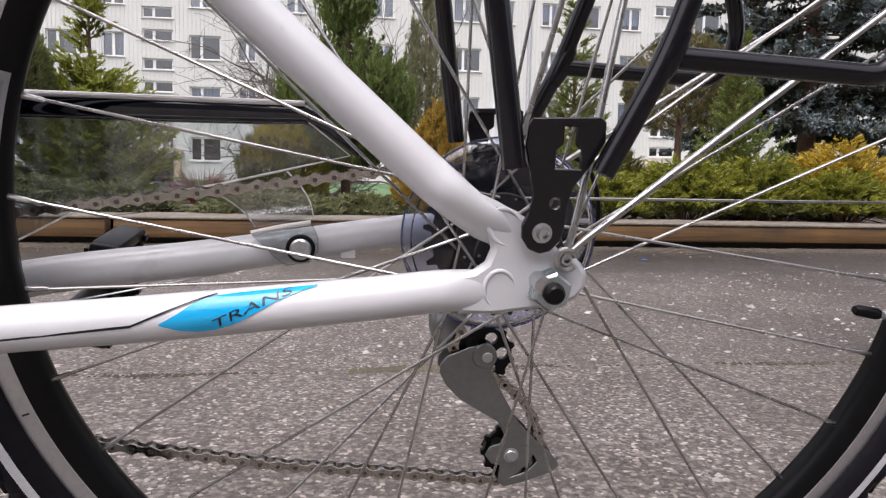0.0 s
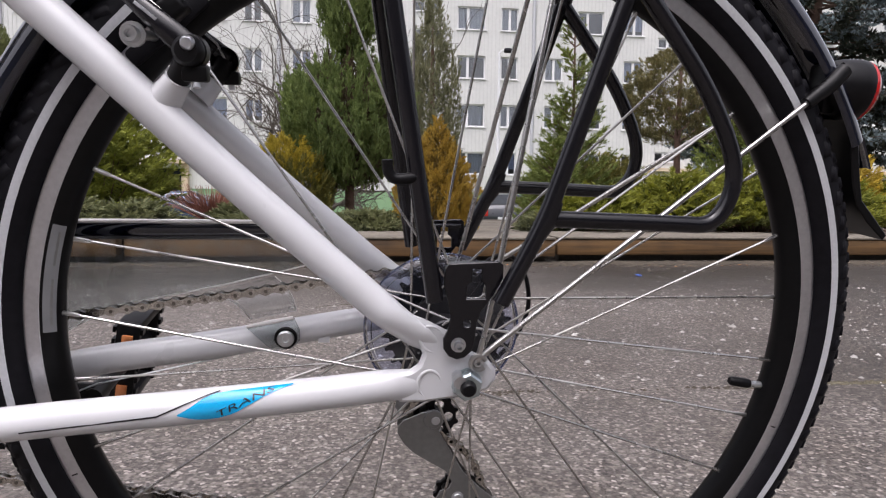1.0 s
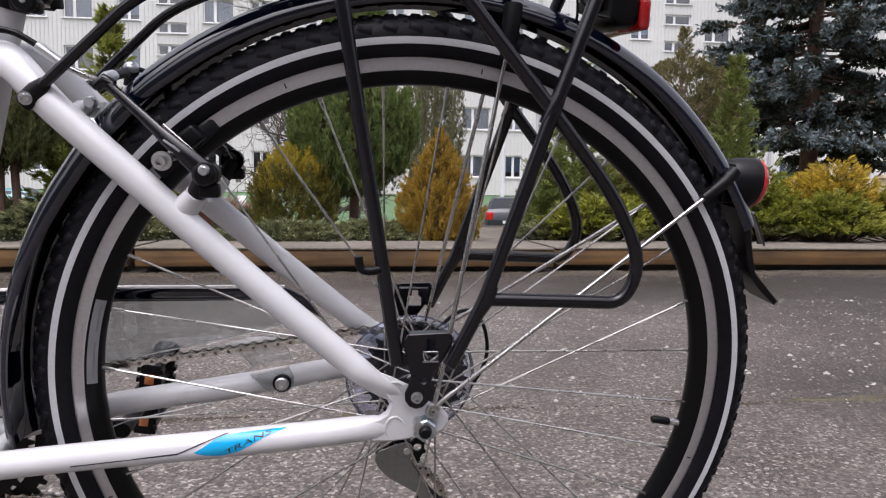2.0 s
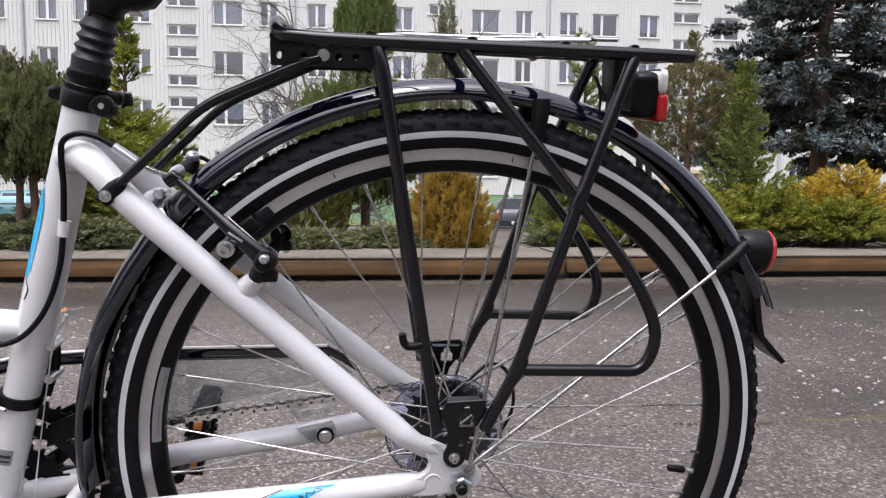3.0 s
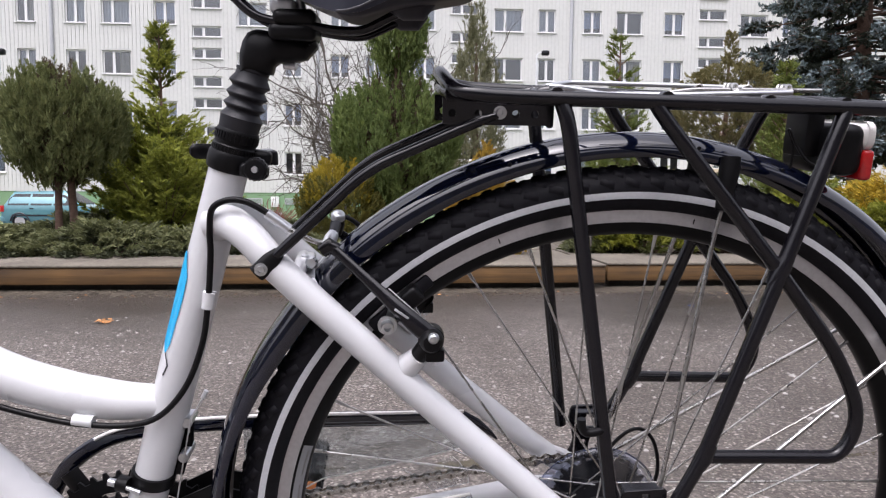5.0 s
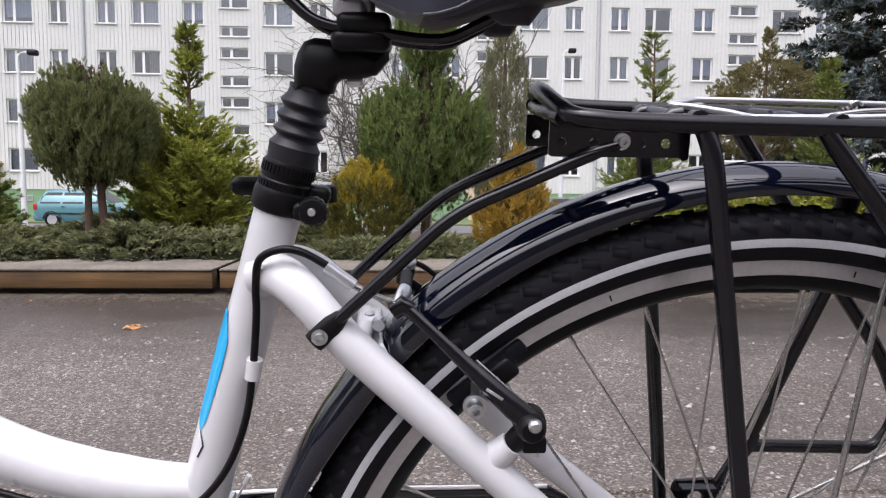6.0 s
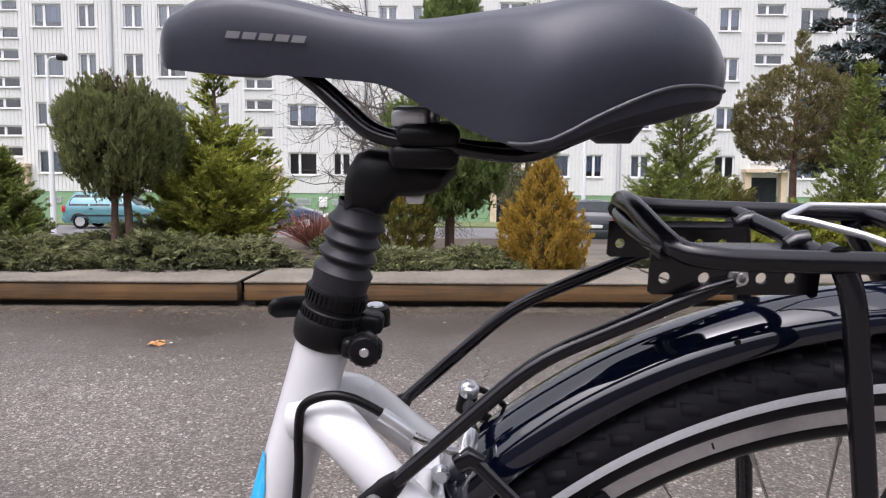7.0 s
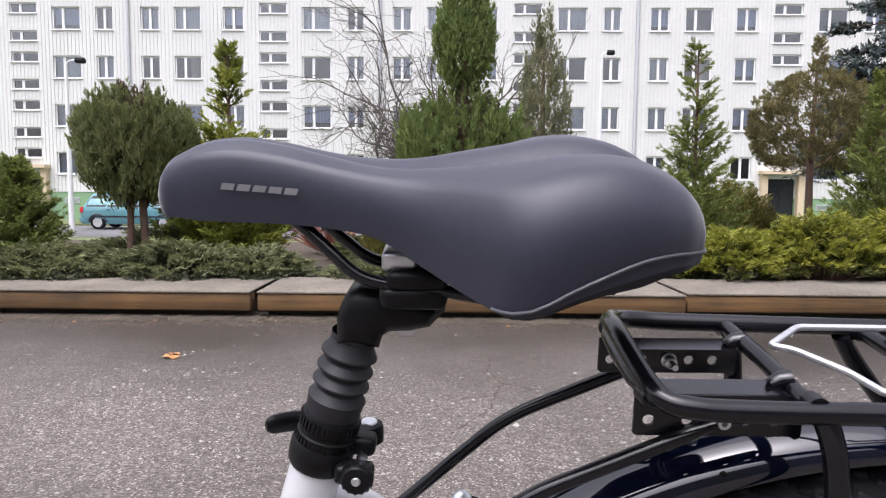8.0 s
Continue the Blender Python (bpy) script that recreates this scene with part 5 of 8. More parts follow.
# ---- the bicycle, leaning a little towards the camera: u along it, v across, w up ----
LEAN, AXLE = 8.19, 0.353
bike = root("bicycle", "white step-through trekking bicycle with black rack, mudguard and saddle", "bicycle", pose(0, 0, 0, LEAN))


# frame tubes
ST_B, ST_T = Vector((-0.4745, 0, 0.300)), Vector((-0.3560, 0, 0.7085))
ST_D = (ST_T - ST_B).normalized()
geo("seat_tube", tube([ST_B, ST_B + ST_D * 0.15, ST_B + ST_D * 0.24, ST_T - ST_D * 0.02, ST_T + ST_D * 0.004], [0.0172, 0.0172, 0.0182, 0.0165, 0.0165], 28), M_white, bike)
tt = curve_points([(-0.408, 0, 0.497), (-0.4345, 0, 0.4977), (-0.460, 0, 0.499), (-0.484, 0, 0.503), (-0.51, 0, 0.5085), (-0.56, 0, 0.527), (-0.64, 0, 0.573), (-0.73, 0, 0.635)], 6)
geo("top_tube", tube(tt, [0.0155, 0.0158, 0.0176, 0.0188, 0.0197, 0.0198, 0.0198, 0.0198], 28), M_white, bike)
geo("down_tube", tube([(-0.4700, 0, 0.3000), (-0.5220, 0, 0.3600), (-0.5965, 0, 0.4460), (-0.7300, 0, 0.6000)], [0.021, 0.0225, 0.0225, 0.0225], 28), M_white, bike)
geo("bottom_bracket_shell", lathe([(0.0, -0.034), (0.016, -0.034), (0.021, -0.034), (0.022, -0.030), (0.022, 0.030), (0.021, 0.034), (0.0, 0.034)], 28, "y", (-0.4755, 0, 0.295)), M_white, bike)
for s in (-1, 1):
    k = 0.006 if s > 0 else 0.0
    geo("seat_stay", tube(curve_points([(-0.368, s * 0.006, 0.664), (-0.352, s * 0.017, 0.6665), (-0.334, s * 0.0305, 0.6565), (-0.305, s * 0.041, 0.627), (-0.235, s * 0.050, 0.5630), (-0.155, s * 0.058, 0.4895), (-0.075, s * 0.065, 0.4188), (-0.058, s * 0.0682, 0.4045), (-0.046, s * 0.0685, 0.3950), (-0.034, s * 0.0690, 0.3862), (-0.022, s * 0.0695, 0.3775)], 5), [0.0160, 0.0150, 0.0138, 0.0130, 0.0127, 0.0121, 0.0118, 0.0117, 0.0118, 0.0116, 0.0070], 24, flat=[1, 1, 1, 1, 1, 1, 1, 0.95, 0.72, 0.50, 0.30]), M_white, bike)
    geo("chain_stay", tube(curve_points([(-0.465, s * 0.024, 0.297), (-0.42, s * 0.036, 0.3035), (-0.305, s * 0.052, 0.3215 + k * 0.4), (-0.20, s * 0.059, 0.3320 + k * 0.6), (-0.10, s * 0.066, 0.3435 + k), (-0.062, s * 0.0685, 0.3485 + k), (-0.048, s * 0.0688, 0.3494 + k), (-0.035, s * 0.0692, 0.3502 + k), (-0.022, s * 0.0695, 0.3510 + k)], 5), [0.0125, 0.0128, 0.0125, 0.0126, 0.0120, 0.0118, 0.0118, 0.0112, 0.0070], 24, flat=[1, 1, 1, 1, 1, 0.95, 0.72, 0.50, 0.30]), M_white, bike)
geo("stay_bridge", tube([(-0.300, -0.037, 0.622), (-0.296, -0.015, 0.628), (-0.296, 0.015, 0.629), (-0.300, 0.037, 0.622)], 0.0068, 14), M_white, bike)
geo("stay_bridge", tube([(-0.395, -0.035, 0.312), (-0.395, 0.035, 0.312)], 0.0075, 12), M_white, bike)


def dropout(s):
    """The flat end plate of the stays, with two pressed hollows."""
    out = [(-0.042, 0.4045), (-0.030, 0.3995), (-0.014, 0.391), (0.0045, 0.3745), (0.0165, 0.3685), (0.0225, 0.361), (0.0228, 0.353), (0.0175, 0.3455), (0.006, 0.3415), (-0.007, 0.3395),
           (-0.0295, 0.3368), (-0.048, 0.3372), (-0.052, 0.349), (-0.050, 0.3600), (-0.041, 0.3615), (-0.0345, 0.366), (-0.0318, 0.3735), (-0.0345, 0.381), (-0.043, 0.388), (-0.050, 0.3940)]
    v0 = s * 0.0665
    d = part("dropout", plate(out, v0, v0 + s * 0.0080, bevel=0.0026), M_white, bike)
    vo = v0 + s * 0.0076
    for (u, w, a) in ((-0.0255, 0.386, 38), (-0.0265, 0.3515, 5)):
        arc = []
        for t in np.linspace(0, 245, 20):
            lx, lw = 0.0085 * math.cos(radians(t)), 0.0105 * math.sin(radians(t))
            arc.append((u + lx * math.cos(radians(a)) - lw * math.sin(radians(a)), vo, w + lx * math.sin(radians(a)) + lw * math.cos(radians(a))))
        geo("pressed_rim", tube(arc, [0.0003, 0.0012, 0.0014, 0.0014, 0.0012, 0.0003], 10), M_white, d)
    return d


dropout(-1)
dropout(1)


def hex_nut(u, v, w, s):
    ring = lambda r, h: [(u + r * math.cos(radians(60 * k + 22)), h, w + r * math.sin(radians(60 * k + 22))) for k in range(6)]
    a, b, c = ring(0.0112, v), ring(0.0112, v + s * 0.0105), ring(0.0098, v + s * 0.0122)
    vs = a + b + c
    fs = [(k, (k + 1) % 6, 6 + (k + 1) % 6, 6 + k) for k in range(6)] + [(6 + k, 6 + (k + 1) % 6, 12 + (k + 1) % 6, 12 + k) for k in range(6)] + [tuple(range(12, 18))]
    return vs, fs


for s in (-1, 1):
    hw_ = AXLE if s < 0 else 0.363
    nut = geo("axle_nut", hex_nut(0.0, s * 0.0740, hw_, s), M_zinc, bike, "zinc-plated hexagon nut", angle=25)
    geo("axle_cap", lathe([(0.0, s * 0.0915), (0.0042, s * 0.0915), (0.0054, s * 0.0902), (0.0060, s * 0.0875), (0.0060, s * 0.0850)], 24, "y", (0, 0, hw_)), M_plastic, nut)

# decals
def on_tube(path, r, along, round_deg):
    """A place on the near face of a tube: along it in metres and round it in degrees (0 faces -v)."""
    d = 0.0
    for i in range(len(path) - 1):
        a, b = Vector(path[i]), Vector(path[i + 1])
        l = (b - a).length
        if d + l >= along or i == len(path) - 2:
            t = (along - d) / l
            axis = (b - a).normalized()
            up = (Vector((0, 0, 1)) - axis * axis.z).normalized()
            side = axis.cross(up)
            side = side if side.y < 0 else -side
            q = radians(round_deg)
            return a.lerp(b, t) + (side * math.cos(q) + up * math.sin(q)) * r
        d += l


def decal(path, r, outline, nu=24):
    """A thin printed shape: outline gives along -> (lower, upper) degrees."""
    vs, fs = [], []
    a0, a1 = outline[0][0], outline[-1][0]
    for k in range(nu + 1):
        al = a0 + (a1 - a0) * k / nu
        lo = float(np.interp(al, [o[0] for o in outline], [o[1] for o in outline]))
        hi = float(np.interp(al, [o[0] for o in outline], [o[2] for o in outline]))
        for j in range(7):
            vs.append(on_tube(path, r, al, lo + (hi - lo) * j / 6))
        if k:
            for j in range(6):
                fs.append((7 * k - 7 + j, 7 * k + j, 7 * k + 1 + j, 7 * k - 6 + j))
    return vs, fs


CS = [(-0.045, -0.070, 0.349), (-0.10, -0.066, 0.3435), (-0.20, -0.059, 0.3320), (-0.305, -0.052, 0.3215), (-0.42, -0.036, 0.3035)]
geo("blue_decal", decal(CS, 0.01275, [(0.078, 66, 70), (0.100, 30, 68), (0.121, -14, 66), (0.132, -26, 62), (0.141, -28, 48), (0.150, -20, 22), (0.160, -2, 2)]), M_blue, bike, "bright blue decal on the chain stay")
geo("black_decal_line", decal(CS, 0.0130, [(0.130, 66, 71), (0.174, 0, 5)], 12), M_line, bike)
geo("black_decal_line", decal(CS, 0.0130, [(0.174, -1, 5), (0.245, -10, -5), (0.268, -13, -8)], 16), M_line, bike)
SX = [tuple(ST_B + ST_D * k) for k in (0.0, 0.15, 0.25, 0.42)]
geo("blue_decal", decal(SX, 0.0184, [(0.256, 44, 48), (0.266, 33, 72), (0.31, 28, 78), (0.330, 30, 76), (0.350, 56, 74)]), M_blue, bike, "bright blue decal on the seat tube")
geo("black_decal_line", decal(SX, 0.0186, [(0.236, 30, 35), (0.247, 22, 27), (0.257, 42, 47)], 10), M_line, bike)


def word(text, size):
    """Flat outlines of a word in the built-in font, as a mesh."""
    cu = bpy.data.curves.new("word", "FONT")
    cu.body, cu.size, cu.resolution_u = text, size, 3
    ob = new("word", cu)
    bpy.context.view_layer.update()
    dg = bpy.context.evaluated_depsgraph_get()
    me = ob.evaluated_get(dg).to_mesh()
    g = [tuple(v.co) for v in me.vertices], [tuple(p.vertices) for p in me.polygons]
    ob.evaluated_get(dg).to_mesh_clear()
    bpy.data.objects.remove(ob)
    bpy.data.curves.remove(cu)
    return g


lab_ = geo("shop_label", decal(SX, 0.0175, [(0.060, -30, 18), (0.077, -30, 18)], 4), M_sticker, bike, "small grey label with plain bars")
for q0, q1 in ((0.063, 0.065), (0.068, 0.071)):
    geo("label_bar", decal(SX, 0.0177, [(q0, -24, 12), (q1, -24, 12)], 2), M_line, lab_)
# size letter and a small warning sign on the down tube
DT = [(-0.4700, 0, 0.3000), (-0.5220, 0, 0.3600), (-0.5965, 0, 0.4460), (-0.7300, 0, 0.6000)]
mg_ = word("M", 0.0115)
mx = max(p[0] for p in mg_[0])
geo("lettering", ([on_tube(DT, 0.0227, 0.0850 + p[1], 60 + 26 * p[0] / mx) for p in mg_[0]], mg_[1]), M_line, bike, "black size letter")
geo("black_decal_line", decal(DT, 0.0227, [(0.0826, 56, 96), (0.0832, 56, 96)], 2), M_line, bike)
tri_ = [on_tube(DT, 0.0226, al, dg) for al, dg in ((0.0715, 58), (0.0715, 84), (0.0805, 71))]
geo("warning_sign", join(*[tube([tri_[i], tri_[i].lerp(tri_[(i + 1) % 3], 0.5) * 1.0, tri_[(i + 1) % 3]], 0.00035, 6) for i in range(3)]), M_line, bike, "small black triangular sign")

wg = word("TRANS", 0.0082)
wv = []
wmax = max(p[0] for p in wg[0])
for x, y, z in wg[0]:
    sx = x / wmax
    along = 0.133 - 0.042 * sx
    deg = -22 + 70 * sx + y / 0.0128 * 57.3 * 0.86
    wv.append(on_tube(CS, 0.01300, along, deg))
geo("lettering", (wv, wg[1]), M_line, bike, "thin dark lettering on the blue decal")

# ---- rear wheel ----
wheel = new("rear_wheel")
wheel.parent, wheel.empty_display_size = bike, 0.05
wheel["label"] = "black-rimmed wheel with silver brake track and reflective tyre stripe"
wheel.matrix_basis = pose(-0.0052, 0, 0.360, 1.86, 0, -0.47)
HUB = 0.0
C0 = (0, 0, 0)
ty = []
ty.append((0.3215, -0.0112))
for k in range(25):
    a = radians(-132 + 264 * k / 24)
    ty.append((0.3360 + 0.0212 * math.cos(a), 0.0202 * math.sin(a)))
ty.append((0.3215, 0.0112))
tyre = geo("tyre", lathe(ty, 144, "y", C0, close=True), M_rubber, wheel, "black tyre with a fine tread", angle=80)
for s in (-1, 1):
    v = lambda r: s * (0.0202 * math.sqrt(max(0, 1 - ((r - 0.3360) / 0.0212) ** 2)) + 0.0004)
    geo("reflective_stripe", lathe([(r, v(r)) for r in np.linspace(0.3327, 0.3387, 4)], 144, "y", C0), M_strip, wheel, "pale reflective stripe")
# low tread blocks on the shoulders and crown
tb = []
for k in range(98):
    for s in (-1, 1):
        for row, (deg, ln, wd) in enumerate(((60, 0.0078, 0.0070), (37, 0.0062, 0.0052), (15, 0.0066, 0.0048))):
            a = 2 * math.pi * (k + 0.25 * s + 0.5 * row) / 98
            q = radians(deg)
            r0, v0 = 0.3360 + 0.0212 * math.cos(q), s * 0.0202 * math.sin(q)
            m = Matrix.Rotation(-a, 4, "Y") @ Matrix.Translation((r0, v0, 0)) @ Matrix.Rotation(s * q, 4, "Z") @ Matrix.Rotation(radians(24 * s), 4, "X")
            t0 = 0.72
            bx = box(-0.0012, 0.0016, -ln / 2, ln / 2, -wd, wd)
            bx = ([(x, y * (t0 if x > 0 else 1), z * (t0 if x > 0 else 1)) for x, y, z in bx[0]], bx[1])
            tb.append(moved(bx, Matrix.Translation(C0) @ m))
tagged(geo("tread", join(*tb), M_rubber, wheel, angle=85), kind="stuff")
for s in (-1, 1):
    geo("brake_track", lathe([(0.3242, s * 0.0120), (0.3238, s * 0.0126), (0.3108, s * 0.0130), (0.3103, s * 0.0126)], 144, "y", C0), M_track, wheel, "brushed silver brake track")
geo("rim", lathe([(0.3228, -0.0118), (0.3105, -0.0126), (0.3090, -0.0124), (0.3028, -0.0105), (0.2982, -0.0065), (0.2967, 0.0), (0.2982, 0.0065), (0.3028, 0.0105), (0.3090, 0.0124), (0.3105, 0.0126), (0.3228, 0.0118), (0.314, 0.0)], 144, "y", C0, close=True), M_rim, wheel, "black anodised rim", angle=50)
for a in (80, 112, 200, 344):
    m = Matrix.Translation(C0) @ Matrix.Rotation(-radians(a), 4, "Y")
    geo("rim_mark", moved(box(0.3135, 0.3180, -0.01325, -0.0130, -0.0006, 0.0006), m), M_line, wheel, smooth=False)


def rim_sticker(a0, a1):
    vs, fs = [], []
    for k in range(13):
        a = radians(a0 + (a1 - a0) * k / 12)
        for r, v in ((0.2995, -0.0094), (0.3030, -0.0114), (0.3080, -0.0129)):
            vs.append((r * math.cos(a), v, HUB + r * math.sin(a)))
        if k:
            for j in range(2):
                fs.append((3 * k - 3 + j, 3 * k + j, 3 * k + 1 + j, 3 * k - 2 + j))
    return vs, fs


st = geo("rim_sticker", rim_sticker(161.5, 177.5), M_sticker, wheel, "silver rim sticker with plain bars")
for a0, a1 in ((162.5, 167.5), (169.5, 176.5)):
    vs, fs = rim_sticker(a0, a1)
    geo("sticker_bar", ([((p[0]) * (1 if i % 3 else 1.004), p[1] - 0.0004, HUB + (p[2] - HUB) * (1 if i % 3 else 1.004)) for i, p in enumerate(vs)][0:], [f for i, f in enumerate(fs) if i % 2 == 0]), M_grey, wheel)
hub = geo("hub", lathe([(0.0, -0.062), (0.006, -0.062), (0.0115, -0.052), (0.016, -0.040), (0.017, -0.0365), (0.0275, -0.0355), (0.0285, -0.034), (0.0275, -0.0325), (0.0185, -0.0310), (0.0150, -0.026), (0.0140, 0.0), (0.016, 0.014), (0.030, 0.0165), (0.031, 0.018), (0.030, 0.0195), (0.018, 0.022), (0.018, 0.055), (0.0, 0.06)], 36, "y", C0), M_hub, wheel, "dark anodised hub")
geo("axle_rod", lathe([(0.0, -0.087), (0.0048, -0.087), (0.0048, 0.087), (0.0, 0.087)], 14, "y", C0), M_steel, wheel)
for i in range(32):
    a = radians(6.3 + 11.25 * i)
    near = i % 4 in (1, 3)
    above = i % 4 in (0, 3)
    fr, fv = (0.0255, -0.034) if near else (0.028, 0.018)
    h = a + radians(67.5 if above else -67.5)
    rim_p = Vector((0.2970 * math.cos(a), -0.0025 if near else 0.0025, HUB + 0.2970 * math.sin(a)))
    out = -1 if (above == near) else 1
    hub_p = Vector((fr * math.cos(h), fv + 0.0022 * out, HUB + fr * math.sin(h)))
    geo("spoke", tube([Vector((hub_p.x, fv - 0.0028 * out, hub_p.z)), hub_p, hub_p.lerp(rim_p, 0.5), rim_p], 0.00105, 8), M_spoke, wheel)
    d = (hub_p - rim_p).normalized()
    geo("nipple", tube([rim_p - d * 0.002, rim_p + d * 0.003, rim_p + d * 0.010, rim_p + d * 0.0125], [0.0021, 0.0018, 0.0016, 0.0011], 8), M_spoke, wheel)
va = math.radians(-10.0)
vd = Vector((-math.cos(va), 0, -math.sin(va)))
v0 = Vector((0.297 * math.cos(va), 0.0, HUB + 0.297 * math.sin(va)))
geo("valve", tube([v0, v0 + vd * 0.006, v0 + vd * 0.0065, v0 + vd * 0.016], [0.0036, 0.0034, 0.0026, 0.0026], 12), M_steel, wheel, "brass valve with black cap")
geo("valve_cap", tube([v0 + vd * 0.011, v0 + vd * 0.013, v0 + vd * 0.029, v0 + vd * 0.031], [0.0040, 0.0045, 0.0042, 0.0028], 14), M_plastic, wheel)
disc = geo("spoke_protector", lathe([(0.020, 0.0195), (0.050, 0.0185), (0.0605, 0.0175), (0.0615, 0.0165), (0.0635, 0.0172), (0.0665, 0.0205), (0.0675, 0.0195)], 72, "y", C0), M_disc, wheel, "clear plastic spoke protector disc")
geo("disc_edge", tube([(0.0672 * math.cos(2 * math.pi * k / 64), 0.0205, HUB + 0.0672 * math.sin(2 * math.pi * k / 64)) for k in range(64)], 0.0007, 6, closed=True), M_disc, wheel)


def toothed(r, n, v0, v1, depth=0.0042, hole=0.012):
    out = []
    for k in range(n):
        for f, q in ((0.0, 0), (0.30, 0), (0.46, 1), (0.66, 1), (0.82, 0)):
            a = 2 * math.pi * (k + f) / n
            rr = r - depth * (1 - q)
            out.append((rr * math.cos(a), rr * math.sin(a)))
    return out


def sprocket(name, u, w, r, n, v, th, mat, parent, holes=0, hole_r=0.004, hole_at=0.6, bore=0.35, label=""):
    out = [(u + a, w + b) for a, b in toothed(r, n, v, v + th, depth=min(0.0062, r * 0.12))]
    hs = [ring_loop(u, w, r * bore, 20)]
    for k in range(holes):
        a = 2 * math.pi * k / holes
        hs.append(ring_loop(u + r * hole_at * math.cos(a), w + r * hole_at * math.sin(a), hole_r, 10))
    return part(name, plate(out, v, v + th, hs), mat, parent, label, smooth=False)


cass = new("cassette")
cass.parent, cass.empty_display_size = bike, 0.03
cass["label"] = "dark stepped sprocket cassette"
for k, (r, n) in enumerate(((0.0575, 28), (0.050, 24), (0.0445, 22), (0.0395, 19), (0.0345, 17), (0.0305, 15), (0.0275, 13))):
    sprocket("sprocket", 0, 0.360, r, n, 0.0245 + 0.0048 * k, 0.002, M_cog, cass, holes=8 if k < 2 else 0, hole_r=0.0035, hole_at=0.62, bore=0.3)

# ---- chain ----
def chain_links(path, parent, first):
    """Inner and outer links laid along a path at the 12.7 mm pitch."""
    pts = [Vector(p) for p in path]
    run, placed = [], 0.0
    seg = [0.0]
    for a, b in zip(pts[:-1], pts[1:]):
        seg.append(seg[-1] + (b - a).length)

    def at(d):
        for i in range(len(seg) - 1):
            if d <= seg[i + 1] or i == len(seg) - 2:
                return pts[i].lerp(pts[i + 1], (d - seg[i]) / (seg[i + 1] - seg[i]))

    n = int(seg[-1] / 0.0127)
    for k in range(n):
        a, b = at(k * 0.0127), at((k + 1) * 0.0127)
        ang = math.atan2(b.z - a.z, b.x - a.x)
        run.append(pose((a.x + b.x) / 2, (a.y + b.y) / 2, (a.z + b.z) / 2, 0, -math.degrees(ang), 0))
    for k, m in enumerate(run):
        o = new("chain_link", first[k % 2].data)
        o.parent, o.matrix_basis = parent, m


def link_geo(inner):
    p = 0.0127 / 2
    out = []
    for k in range(9):
        a = radians(-90 + 180 * k / 8)
        out.append((p + 0.0042 * math.cos(a), 0.0042 * math.sin(a)))
    out += [(0.0022, 0.0026), (0, 0.0021), (-0.0022, 0.0026)]
    for k in range(9):
        a = radians(90 + 180 * k / 8)
        out.append((-p + 0.0042 * math.cos(a), 0.0042 * math.sin(a)))
    out += [(-0.0022, -0.0026), (0, -0.0021), (0.0022, -0.0026)]
    v = 0.0022 if inner else 0.0034
    gs = [bm_geo(plate(out, s * v, s * (v + 0.0010))) for s in (-1, 1)]
    for s in (-1, 1):
        gs.append(lathe([(0.0, -0.0048), (0.0016, -0.0048), (0.0018, -0.0042), (0.0018, 0.0042), (0.0016, 0.0048), (0, 0.0048)], 8, "y", (s * p, 0, 0)))
        if inner:
            gs.append(lathe([(0.0038, -0.0022), (0.0038, 0.0022)], 10, "y", (s * p, 0, 0)))
    plates = sum(len(g[1]) for g in gs[:2])
    return join(*gs), plates


chain = new("chain")
chain.parent, chain.empty_display_size = bike, 0.03
chain["label"] = "oiled steel roller chain"
l_in, l_out = [], []
for inner, store in ((True, l_in), (False, l_out)):
    g, plates = link_geo(inner)
    store.append(geo("chain_link", g, M_chain, chain))
    store[0].data.materials.append(M_pin)
    for q in store[0].data.polygons:
        q.material_index = int(q.index >= plates)
l_in, l_out = l_in[0], l_out[0]
top_run = [(-0.495, 0.046, 0.3560), (-0.475, 0.045, 0.3540), (-0.313, 0.042, 0.3695), (-0.194, 0.040, 0.3850), (-0.054, 0.038, 0.4055)] + [(0.0515 * math.cos(radians(a)), 0.038, 0.360 + 0.0515 * math.sin(radians(a))) for a in (118, 100, 80, 55, 30, 0, -30, -55)]
chain_links(top_run, chain, (l_in, l_out))
low_run = [(-0.52, 0.046, 0.242), (-0.40, 0.044, 0.2245), (-0.28, 0.042, 0.2045), (-0.156, 0.040, 0.1835), (0.0, 0.038, 0.1655), (0.016, 0.038, 0.1650), (0.030, 0.038, 0.1685), (0.040, 0.038, 0.180), (0.042, 0.038, 0.195), (0.030, 0.038, 0.225), (0.006, 0.038, 0.248), (-0.02, 0.038, 0.262), (-0.031, 0.038, 0.275), (-0.022, 0.038, 0.293)]
chain_links(low_run, chain, (l_out, l_in))
l_in.matrix_basis = pose(-0.4885, 0.0455, 0.3553)
l_out.matrix_basis = pose(-0.5265, 0.046, 0.2428, 0, 9, 0)

